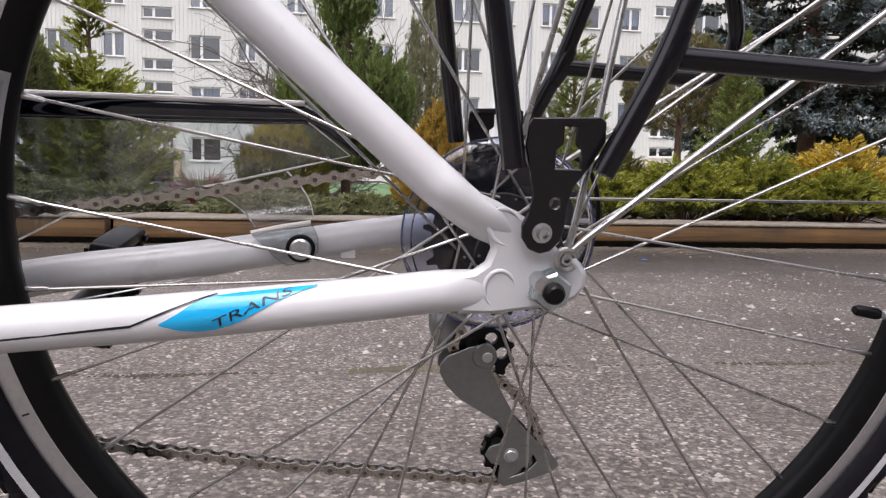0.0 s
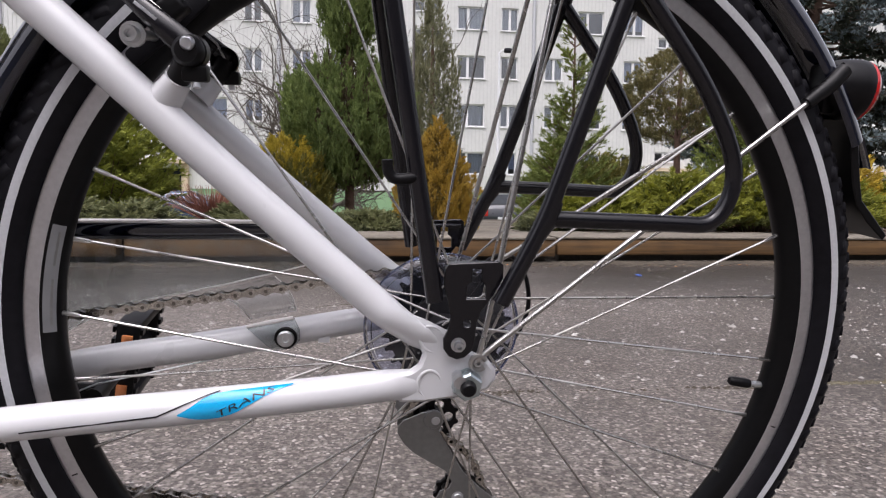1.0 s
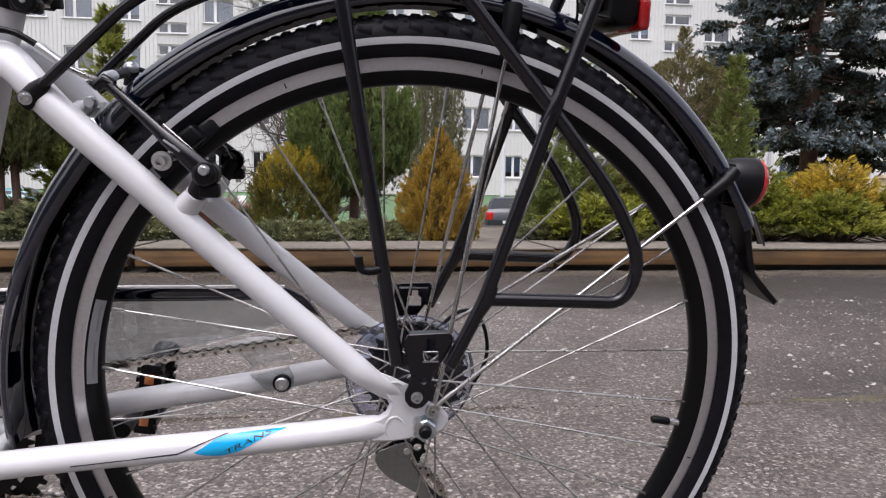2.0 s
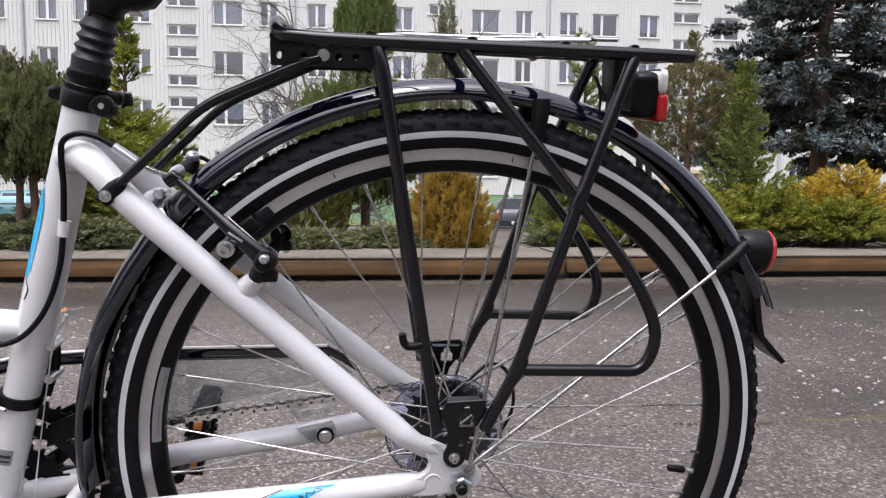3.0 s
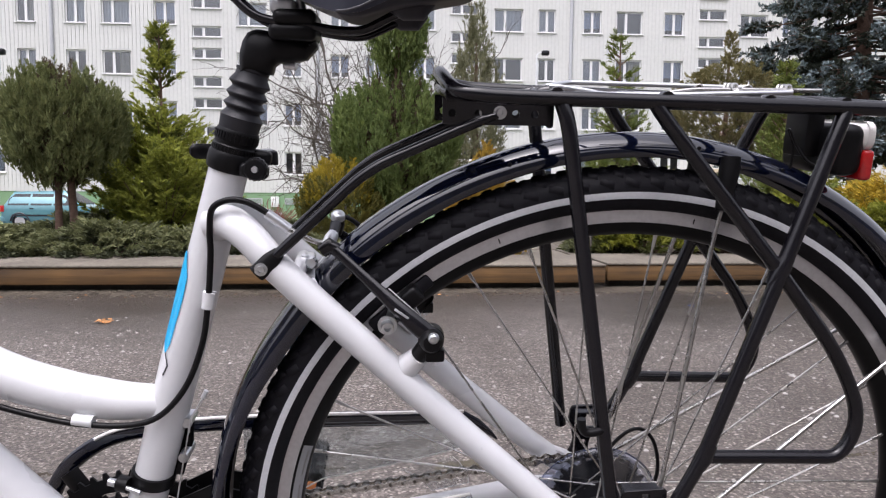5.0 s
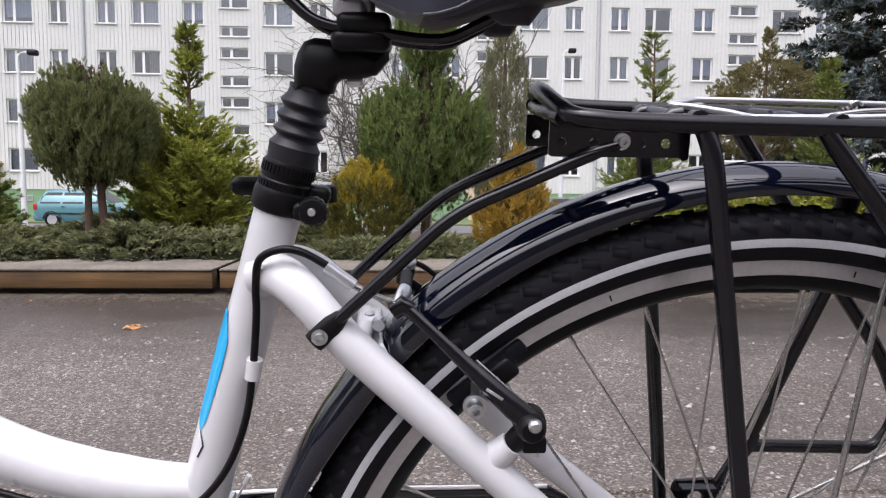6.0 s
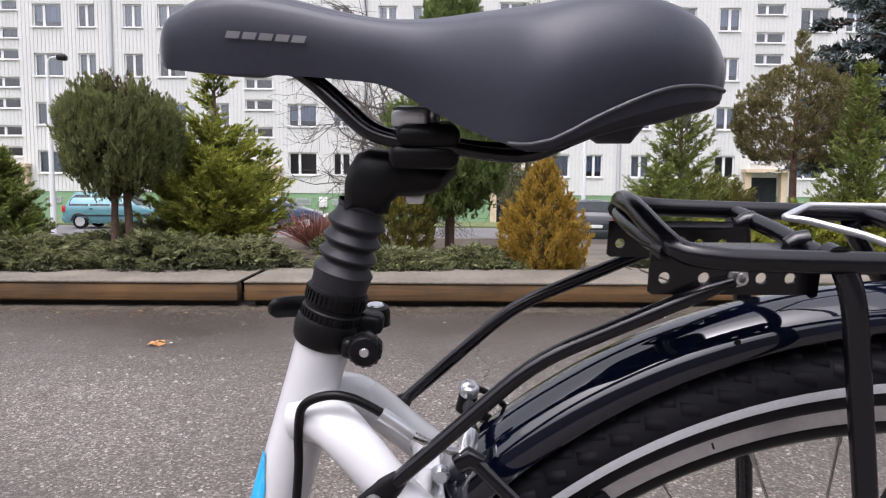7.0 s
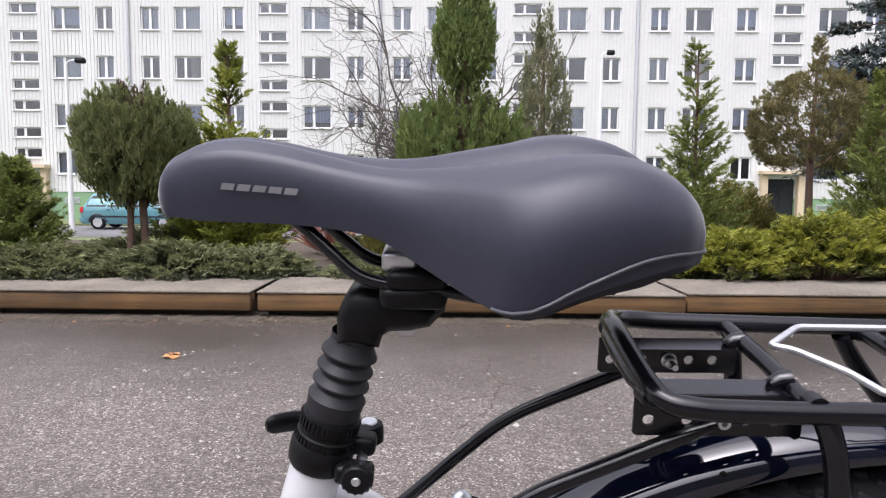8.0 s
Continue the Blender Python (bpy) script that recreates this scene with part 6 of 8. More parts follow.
# ---- rear derailleur ----
der = new("rear_derailleur")
der.parent, der.empty_display_size = bike, 0.03
der["label"] = "grey rear derailleur hanging under the cassette"
cage = [(-0.0405, 0.2640), (-0.036, 0.2700), (-0.020, 0.2765), (-0.0085, 0.2790), (-0.001, 0.2745), (0.001, 0.2670), (-0.003, 0.2580), (0.008, 0.2380), (0.0215, 0.2150), (0.036, 0.2000), (0.052, 0.1855), (0.0555, 0.1790), (0.050, 0.1735), (0.030, 0.1665), (0.0125, 0.1625), (0.0075, 0.1675), (0.0085, 0.181), (0.0015, 0.183), (-0.0035, 0.190), (0.000, 0.197), (0.0075, 0.199), (0.0105, 0.206), (0.0045, 0.2175), (-0.010, 0.2265), (-0.026, 0.2370), (-0.036, 0.2480), (-0.0410, 0.2580)]
hole = [(0.0185, 0.171), (0.030, 0.1745), (0.0375, 0.183), (0.034, 0.189), (0.0315, 0.182), (0.0235, 0.1755)]
part("cage_plate", plate(cage, 0.0295, 0.0312, [hole], bevel=0.0005), M_grey, der, "grey pressed cage plate")
part("cage_plate", plate([(a * 0.98, b) for a, b in cage], 0.0455, 0.0470), M_grey, der)
for u, w, n in ((-0.0065, 0.2690, 11), (0.0165, 0.1895, 11)):
    j = sprocket("jockey_wheel", u, w, 0.0225 if w > 0.25 else 0.0222, n, 0.0360, 0.0035, M_plastic, der, holes=5, hole_r=0.0048, hole_at=0.55, bore=0.16, label="black plastic jockey wheel")
    geo("pivot_bolt", lathe([(0.0, 0.0278), (0.0036, 0.0278), (0.0044, 0.0288), (0.0058, 0.0290), (0.0058, 0.0296)], 16, "y", (u, 0, w)), M_alloy, der)
geo("cage_boss", lathe([(0.0, 0.0283), (0.0085, 0.0285), (0.0092, 0.0295), (0.0092, 0.031)], 20, "y", (-0.0085, 0, 0.2700)), M_grey, der)
geo("cage_lip", tube([(0.0515, 0.030, 0.1868), (0.0545, 0.033, 0.1835), (0.0548, 0.040, 0.1800)], 0.0016, 8), M_grey, der)
geo("swing_arm", tube(curve_points([(0.006, 0.072, 0.325), (-0.018, 0.068, 0.305), (-0.034, 0.058, 0.288), (-0.030, 0.050, 0.272)], 5), [0.010, 0.0125, 0.013, 0.010], 14), M_grey, der, "grey derailleur body")
geo("hanger", tube([(0.004, 0.070, 0.350), (0.006, 0.071, 0.322)], 0.008, 12, flat=0.5), M_steel, der)
geo("derailleur_cable", tube(curve_points([(-0.01, 0.078, 0.345), (0.05, 0.09, 0.405), (0.080, 0.088, 0.400), (0.088, 0.082, 0.355), (0.060, 0.075, 0.312), (0.012, 0.070, 0.298)], 8), 0.0022, 8), M_plastic, der, "black cable housing loop")

# ---- chain guard: black rail with a clear sheet, and its clamp on the far stay ----
cg = new("chain_guard")
cg.parent, cg.empty_display_size = bike, 0.05
cg["label"] = "clear plastic chain guard with a black top rail"
rail = curve_points([(-0.594, 0.080, 0.289), (-0.580, 0.080, 0.339), (-0.555, 0.080, 0.386), (-0.514, 0.080, 0.4170), (-0.468, 0.080, 0.4285), (-0.40, 0.080, 0.4335), (-0.31, 0.080, 0.4350), (-0.138, 0.080, 0.4350)], 5)
geo("top_rail", tube(rail + [Vector((-0.122, 0.080, 0.4270)), Vector((-0.108, 0.080, 0.4150)), Vector((-0.100, 0.080, 0.4070))], [0.0088] * 33 + [0.0084, 0.0078, 0.0068, 0.0050, 0.0032, 0.0012], 16, flat=0.55), M_guard, cg, "glossy black rail")
# Pale strip added on top: the rail's sky highlight built as a part.
geo("rail_highlight", tube([p + Vector((0, -0.0035, 0.0078)) for p in rail[14:]], 0.0020, 8), M_clearlens, cg, "added pale strip imitating the sky highlight on the rail")
sheet = [(-0.372, 0.4310), (-0.34, 0.4325), (-0.31, 0.4330), (-0.25, 0.4332), (-0.20, 0.4334), (-0.140, 0.4335), (-0.106, 0.4070), (-0.150, 0.396), (-0.197, 0.3845), (-0.29, 0.366), (-0.34, 0.339), (-0.372, 0.330)]
part("clear_sheet", plate(sheet, 0.0775, 0.0787), M_sheet, cg, "clear plastic sheet with painted pale haze patches", smooth=False)
geo("sheet_edge", tube([(u, 0.078, w) for u, w in sheet[5:11]], 0.0009, 6), M_clearlens, cg)
for u, w, r in ((-0.256, 0.415, 0.0075), (-0.163, 0.415, 0.0060), (-0.134, 0.4200, 0.0048), (-0.141, 0.407, 0.0052), (-0.122, 0.4115, 0.006)):
    geo("moulded_ring", tube([(u + r * math.cos(2 * math.pi * k / 24), 0.0772, w + r * math.sin(2 * math.pi * k / 24)) for k in range(24)], 0.00028, 5, closed=True), M_sheet, cg)
arm = [(-0.172, 0.3560), (-0.180, 0.366), (-0.192, 0.376), (-0.205, 0.3825), (-0.150, 0.396), (-0.141, 0.386), (-0.134, 0.374), (-0.1315, 0.3640)]
part("clear_arm", plate(arm, 0.0640, 0.0650), M_arm, cg, smooth=False)
geo("arm_edge", tube(curve_points([(-0.1315, 0.0645, 0.3640), (-0.1345, 0.0645, 0.376), (-0.142, 0.0645, 0.388), (-0.150, 0.0645, 0.396)], 4), 0.0006, 6), M_clearlens, cg)
geo("arm_edge", tube(curve_points([(-0.172, 0.0645, 0.3560), (-0.180, 0.0645, 0.367), (-0.192, 0.0645, 0.376), (-0.205, 0.0645, 0.3825)], 4), 0.0006, 6), M_clearlens, cg)
clamp = part("stay_clamp", plate([(-0.1730, 0.3555), (-0.1320, 0.3635), (-0.1275, 0.353), (-0.1275, 0.343), (-0.1335, 0.3355), (-0.150, 0.3330), (-0.158, 0.340)], 0.0440, 0.0455, bevel=0.0004), M_sheet, cg, "clear clamp plate", smooth=False)
geo("clamp_lip", tube([(-0.1725, 0.0440, 0.3562), (-0.1520, 0.0438, 0.3604), (-0.1325, 0.0440, 0.3640)], [0.0016, 0.0021, 0.0018], 8), M_clearlens, cg, "bright folded lip")
geo("clamp_washer", lathe([(0.0, 0.0425), (0.0090, 0.0425), (0.0100, 0.0435), (0.0100, 0.0450)], 28, "y", (-0.1395, 0, 0.3455)), M_plastic, cg)
geo("clamp_bolt", lathe([(0.0, 0.0415), (0.0025, 0.0415), (0.003, 0.0395), (0.0062, 0.0395), (0.0074, 0.0405), (0.0074, 0.043)], 22, "y", (-0.1395, 0, 0.3455)), M_steel, cg, "zinc socket bolt")
geo("hanger_tab", join(box(-0.112, -0.102, 0.056, 0.064, 0.336, 0.346)), M_white, bike, smooth=False)

# ---- crank set and far pedal ----
BBC = (-0.4755, 0.295)
crank = new("crank_set")
crank.parent, crank.empty_display_size = bike, 0.05
crank["label"] = "black crank set with toothed chainrings"
for r, n, v in ((0.108, 50, 0.044), (0.088, 42, 0.037), (0.064, 30, 0.030)):
    sprocket("chainring", BBC[0], BBC[1], r, n, v, 0.0022, M_plastic, crank, bore=0.80 if r > 0.08 else 0.6)
for k in range(5):
    a = radians(72 * k + 38)
    geo("spider_arm", tube([(BBC[0] + 0.012 * math.cos(a), 0.050, BBC[1] + 0.012 * math.sin(a)), (BBC[0] + 0.078 * math.cos(a), 0.048, BBC[1] + 0.078 * math.sin(a))], [0.011, 0.008], 10, flat=0.5), M_plastic, crank)
geo("guard_strut", tube([(-0.545, 0.062, 0.392), (-0.515, 0.055, 0.352), (-0.480, 0.050, 0.305)], 0.011, 8, flat=0.35), M_plastic, crank)
geo("crank_arm", tube([(BBC[0], 0.062, BBC[1]), (-0.400, 0.085, 0.285), (-0.3190, 0.092, 0.275)], [0.014, 0.011, 0.012], 14, flat=0.6), M_plastic, crank, "black crank arm")
pedal = new("pedal")
pedal.parent, pedal.empty_display_size = bike, 0.03
pedal["label"] = "black plastic pedal with orange reflectors"
pm = Matrix.Translation((-0.3190, 0.215, 0.270)) @ Matrix.Rotation(radians(-80), 4, "Y")
for s in (-1, 1):
    b = bm_geo(soft_box(-0.047, 0.047, -0.005, 0.005, -0.0120, 0.0120, 0.003))
    geo("side_bar", moved(moved(b, Matrix.Translation((0, s * 0.037, 0))), pm), M_plastic, pedal)
    e = bm_geo(soft_box(-0.006, 0.006, -0.037, 0.037, -0.0120, 0.0120, 0.003))
    geo("end_bar", moved(moved(e, Matrix.Translation((s * 0.042, 0, 0))), pm), M_plastic, pedal)
    for k in range(7):
        tb_ = box(-0.045 + 0.0135 * k, -0.039 + 0.0135 * k, s * 0.037 - 0.005, s * 0.037 + 0.005, 0.0120, 0.0150)
        geo("pedal_tooth", moved(tb_, pm), M_plastic, pedal, smooth=False)
        geo("pedal_tooth", moved(moved(tb_, Matrix.Scale(-1, 4, (0, 0, 1))), pm), M_plastic, pedal, smooth=False)
rface = bm_geo(soft_box(-0.0065, 0.0065, -0.0030, 0.0, -0.0060, 0.0050, 0.001))
for e in (-1, 1):
    geo("reflector", moved(moved(rface, Matrix.Translation((e * 0.0280, -0.0415, 0))), pm), M_orange, pedal, "orange reflector")
geo("pedal_axle", tube([(-0.3190, 0.085, 0.275), (-0.3190, 0.250, 0.275)], 0.009, 12), M_plastic, pedal)

# front derailleur on the seat tube
fd = new("front_derailleur")
fd.parent, fd.empty_display_size = bike, 0.03
fd["label"] = "black front derailleur clamped round the seat tube"
cc = ST_B + ST_D * 0.128
geo("clamp_band", tube([cc - ST_D * 0.0055, cc + ST_D * 0.0055], 0.0200, 28), M_plastic, fd, "black clamp band")
geo("clamp_ear", tube([cc + Vector((-0.016, -0.016, 0)), cc + Vector((-0.026, -0.013, 0.001))], 0.0075, 12), M_plastic, fd)
geo("clamp_screw", tube([cc + Vector((-0.030, -0.016, 0.003)), cc + Vector((-0.004, -0.024, -0.003))], 0.0021, 12), M_alloy, fd, "silver clamp screw")
geo("screw_head", tube([cc + Vector((-0.034, -0.0155, 0.004)), cc + Vector((-0.028, -0.0165, 0.003))], 0.0036, 14), M_alloy, fd)
geo("linkage", tube([cc + Vector((0.020, 0.004, 0.0)), cc + Vector((0.030, 0.012, 0.030)), cc + Vector((0.032, 0.014, 0.058))], [0.0065, 0.0055, 0.005], 12, flat=0.7), M_plastic, fd)
geo("linkage_pin", tube([cc + Vector((0.030, -0.006, 0.020)), cc + Vector((0.030, 0.020, 0.020))], 0.0048, 12), M_steel, fd)
geo("cable_bolt", tube([cc + Vector((0.036, -0.008, 0.056)), cc + Vector((0.036, 0.012, 0.056))], 0.0052, 6), M_steel, fd, "silver cable bolt")
part("shift_cage", plate([(-0.432, 0.375), (-0.395, 0.392), (-0.350, 0.380), (-0.345, 0.355), (-0.365, 0.350), (-0.40, 0.362), (-0.435, 0.350)], 0.030, 0.0318), M_plastic, fd)
part("shift_cage", plate([(-0.432, 0.380), (-0.395, 0.398), (-0.350, 0.386), (-0.345, 0.345), (-0.365, 0.338), (-0.40, 0.355), (-0.435, 0.350)], 0.053, 0.0545), M_plastic, fd)
geo("cable_tail", tube(curve_points([(-0.4005, -0.012, 0.472), (-0.397, -0.014, 0.486), (-0.388, -0.016, 0.502), (-0.3835, -0.016, 0.5105)], 4), 0.0011, 6), M_alloy, fd, "bare cable end")
geo("cable_crimp", tube([(-0.3850, -0.016, 0.5075), (-0.3815, -0.016, 0.5145)], 0.0021, 8), M_strip, fd)
geo("bare_cable", tube([(-0.4005, -0.012, 0.474), (-0.412, -0.012, 0.42), (-0.428, -0.012, 0.34), (-0.44, -0.010, 0.285)], 0.0007, 6), M_steel, fd)
geo("stay_cable", tube([(-0.43, 0.020, 0.262), (-0.30, 0.048, 0.305), (-0.108, 0.060, 0.341)], 0.0007, 6), M_steel, bike)

# ---- mudguard with its stays, tail lamp and flap ----
mg = new("mudguard")
mg.parent, mg.empty_display_size = bike, 0.05
mg["label"] = "glossy black rear mudguard"
GC, GR = (0.0, 0.356), 0.391
prof_o = [(GR - 0.0190 + 0.0190 * math.cos(radians(a)) ** 0.85, 0.0280 * math.sin(radians(a))) for a in np.linspace(-90, 90, 19)]
prof_i = [(r - 0.0016, v * 0.95) for r, v in reversed(prof_o)]
shell = arc_sweep(prof_o + prof_i, 28, 187, 110, GC)
# the guard sits a little closer to the tyre towards both ends
pull = []
for x, y, z in shell[0]:
    q = math.degrees(math.atan2(z - GC[1], x)) % 360
    d = float(np.interp(q, [28, 40, 55, 70, 130, 145, 160, 187], [-0.008, -0.005, -0.001, 0.0, 0.001, -0.002, -0.001, -0.001]))
    low = max(0.0, GR - 0.004 - math.hypot(x, z - GC[1])) / 0.015
    d -= 0.009 * low * float(np.interp(q, [95, 125, 150, 168], [0, 0.35, 0.2, -0.55]))
    pull.append((x + d * math.cos(radians(q)), y, z + d * math.sin(radians(q))))
geo("guard_shell", (pull, shell[1]), M_guard, mg, angle=50)
for a in (38, 71, 83, 108):
    q = radians(a)
    geo("guard_rivet", lathe([(0.0, -0.0008), (0.0015, -0.0008), (0.0019, 0.0)], 12, "y", (GC[0] + (GR - 0.009) * math.cos(q), -0.0256, GC[1] + (GR - 0.009) * math.sin(q))), M_plastic, mg)
for s in (-1, 1):
    v0, v1 = s * 0.0800, s * 0.0310
    # the stay to the tail and the stay to the crown
    geo("guard_stay", tube(rounded([(0.0065, v0, 0.3705), (0.016, v0, 0.3800), (0.2750, s * 0.034, 0.5650), (0.2850, s * 0.032, 0.5720)], 0.008), 0.0021, 10), M_spoke, mg, "silver wire stay")
    geo("guard_stay", tube(rounded([(0.0065, v0, 0.3705), (0.0095, v0, 0.3820), (0.0185, s * 0.072, 0.420), (0.0640, s * 0.034, 0.6600), (0.0690, s * 0.033, 0.6860)], 0.012), 0.0021, 10), M_spoke, mg, "silver wire stay")
    geo("stay_sleeve", tube([(0.2680, s * 0.0345, 0.5600), (0.2900, s * 0.031, 0.5760), (0.3010, s * 0.0285, 0.5870)], [0.0050, 0.0064, 0.0060], 12), M_plastic, mg)
    geo("stay_sleeve", tube([(0.0680, s * 0.0345, 0.6820), (0.0700, s * 0.0325, 0.6950), (0.0735, s * 0.0300, 0.7180), (0.0740, s * 0.0280, 0.7280)], [0.0052, 0.0074, 0.0088, 0.0084], 12), M_plastic, mg)
    geo("stay_bolt", bolt_geo(0.0075, -0.0755, 0.3700, 0.0034, 0.0065) if s < 0 else lathe([(0.0, 0.0825), (0.005, 0.0825), (0.005, 0.0755)], 14, "y", (0.0075, 0, 0.3700)), M_steel, mg)
    geo("stay_eye", tube([(0.0075 + 0.0055 * math.cos(a), v0 + s * 0.0008, 0.3700 + 0.0055 * math.sin(a)) for a in np.linspace(0.3, 5.6, 14)], 0.0019, 8), M_spoke, mg)
lamp = new("tail_lamp")
lamp.parent, lamp.empty_display_size = bike, 0.03
lamp["label"] = "round black tail lamp with a red lens"
lm = Matrix.Translation((0.3020, 0, 0.5765)) @ Matrix.Rotation(radians(8), 4, "Y") @ Matrix.Scale(0.84, 4)
hs = lathe([(0.0, 0.0), (0.016, 0.001), (0.0225, 0.006), (0.0265, 0.018), (0.0290, 0.032), (0.0295, 0.040), (0.0285, 0.0415)], 32, "x")
hs = ([(x, y * 0.95, z * 1.03) for x, y, z in hs[0]], hs[1])
geo("lamp_housing", moved(hs, lm), M_plastic, lamp)
ls = lathe([(0.0288, 0.0405), (0.0290, 0.0440), (0.0250, 0.0490), (0.013, 0.0515), (0.0, 0.052)], 32, "x")
geo("lamp_lens", moved(([(x, y * 0.95, z * 1.03) for x, y, z in ls[0]], ls[1]), lm), M_red, lamp, "red lens")
part("lamp_bracket", soft_box(0.2990, 0.3120, -0.012, 0.012, 0.5520, 0.5930, 0.004), M_plastic, lamp)
fl = [(0.3160, 0.5480), (0.3250, 0.5440), (0.3350, 0.5000), (0.3400, 0.4830), (0.3690, 0.4530), (0.3655, 0.4490), (0.3480, 0.4640), (0.3350, 0.4790), (0.3285, 0.4960)]
part("mud_flap", plate(fl, -0.024, 0.024, bevel=0.001), M_plastic, bike, "black plastic mud flap")
geo("guard_tip", arc_sweep([(0.3890, -0.006), (0.3912, 0.0), (0.3890, 0.006), (0.3870, 0.006), (0.3890, 0.0), (0.3870, -0.006)], 23, 28.5, 6, GC), M_guard, mg)
geo("guard_lug", tube([(-0.2740, 0.0, 0.6180), (-0.2830, 0.0, 0.6270)], 0.010, 12, flat=0.8), M_alloy, mg)
geo("guard_screw", lathe([(0.0, -0.004), (0.004, -0.004), (0.0055, -0.002), (0.0055, 0.002)], 14, "y", (-0.2855, -0.021, 0.6335)), M_steel, mg)

# ---- luggage rack ----
rack = new("luggage_rack")
rack.parent, rack.empty_display_size = bike, 0.05
rack["label"] = "black tubular steel luggage rack with a silver spring clip"
RW_, RT = 0.0595, 0.0060
top = [(0.1990, -0.030, 0.7725), (0.2020, -0.052, 0.7710), (0.1850, -RW_, 0.7710), (0.0, -RW_, 0.7735), (-0.1200, -RW_, 0.7750), (-0.1520, -0.0592, 0.7765), (-0.1655, -0.0545, 0.7785), (-0.1715, -0.0430, 0.7830), (-0.1765, 0.0, 0.7935),
       (-0.1730, 0.0340, 0.7910), (-0.1650, 0.0500, 0.7865), (-0.1500, 0.0580, 0.7835), (-0.1200, RW_, 0.7815), (0.0, RW_, 0.7790), (0.1850, RW_, 0.7760), (0.2020, 0.052, 0.7760), (0.1990, 0.030, 0.7745)]
geo("top_rail", tube(curve_points(top + [top[0]], 5)[:-1], RT, 14, closed=True), M_black, rack)
geo("front_bar", tube([(-0.1690, -0.0500, 0.7775), (-0.1745, -0.0300, 0.7790), (-0.1755, 0.0, 0.7805), (-0.1745, 0.0300, 0.7820), (-0.1690, 0.0500, 0.7840)], 0.0048, 12), M_black, rack)
for s in (-1, 1):
    geo("weld", tube([(-0.1700, s * 0.0490, 0.7800 + 0.003 * s), (-0.1735, s * 0.0400, 0.7805 + 0.003 * s)], [0.0070, 0.0055], 10), M_black, rack)
for u, a in ((-0.0895, 0), (0.0000, 0), (0.0850, 0), (0.1500, 0)):
    w = float(np.interp(u, [-0.15, 0.185], [0.7790, 0.7745]))
    geo("cross_bar", tube([(u, -RW_, w - 0.0045), (u, 0, w), (u, RW_, w + 0.0015)], 0.0052, 12), M_black, rack)
    for s in (-1, 1):
        geo("weld", tube([(u, s * RW_, w - 0.001), (u, s * (RW_ - 0.009), w)], [0.0060, 0.0052], 12), M_black, rack)
for s in (-1, 1):
    # slotted plates at the front
    vv = s * 0.0420
    hl = [ring_loop(u, 0.7615, 0.0032, 12) for u in (-0.1695, -0.1485, -0.1310, -0.1180, -0.1025)]
    pl = part("slotted_plate", plate([(-0.1775, 0.7760), (-0.0870, 0.7760), (-0.0870, 0.7520), (-0.0900, 0.7505), (-0.0930, 0.7525), (-0.1755, 0.7525), (-0.1775, 0.7540)], vv - s * 0.001, vv + s * 0.001, hl), M_black, rack, "black plate with a row of holes", smooth=False)
    geo("plate_flange", join(box(-0.1640, -0.0960, min(vv, vv - s * 0.020), max(vv, vv - s * 0.020), 0.7745, 0.7762)), M_black, rack, smooth=False)
    geo("plate_tail", tube([(-0.1000, s * 0.030, 0.7765), (-0.0955, s * 0.030, 0.7790), (-0.0895, s * 0.030, 0.7795)], [0.0040, 0.0052, 0.0060], 10), M_black, rack)
    geo("plate_bolt", bolt_geo(-0.1310, -0.0435, 0.7625, 0.0036, 0.0055) if s < 0 else lathe([(0.0, 0.0280), (0.0020, 0.0280), (0.0022, 0.0350), (0.0040, 0.0355), (0.0040, 0.0405), (0.0052, 0.0408)], 16, "y", (-0.1310, 0, 0.7612)), M_steel, rack)
    # front struts down to the seat stays
    sv = s * 0.0475
    strut = rounded([(-0.1330, s * 0.0450, 0.7605), (-0.1500, s * 0.0465, 0.7550), (-0.2365, sv, 0.7165), (-0.3110, s * 0.049, 0.6460)], 0.022)
    geo("front_strut", tube(strut, [0.0026, 0.0036] + [0.0044] * 8, 12), M_black, rack)
    geo("strut_end", tube([(-0.3080, s * 0.049, 0.6490), (-0.3150, s * 0.0495, 0.6420), (-0.3270, s * 0.0500, 0.6310)], [0.0050, 0.0078, 0.0074], 14, flat=0.6), M_plastic, rack)
    geo("strut_bolt", bolt_geo(-0.3225, -0.0540, 0.6358, 0.0036, 0.004) if s < 0 else lathe([(0.0, 0.058), (0.005, 0.058), (0.005, 0.052)], 14, "y", (-0.3220, 0, 0.6360)), M_steel, rack)
    # legs and the side hoop
    lv = lambda w: s * float(np.interp(w, [0.42, 0.476, 0.64, 0.775], [0.0885, 0.0850, 0.0765, RW_]))
    geo("front_leg", tube(rounded([(-0.0860, s * (RW_ - 0.004), 0.7760), (-0.0800, lv(0.755), 0.7580), (-0.0265, lv(0.42), 0.4190)], 0.015), 0.0062, 14), M_black, rack)
    hoop = [(-0.0100, s * (RW_ - 0.002), 0.7740), (-0.0020, lv(0.76), 0.7610), (0.1015, lv(0.64), 0.6390), (0.1610, lv(0.57), 0.5670), (0.1900, lv(0.51), 0.5100), (0.1760, lv(0.476), 0.4720), (0.1450, lv(0.474), 0.4735), (0.0480, lv(0.476), 0.4765)]
    geo("side_hoop", tube(rounded(hoop, 0.030), 0.0060, 14), M_black, rack)
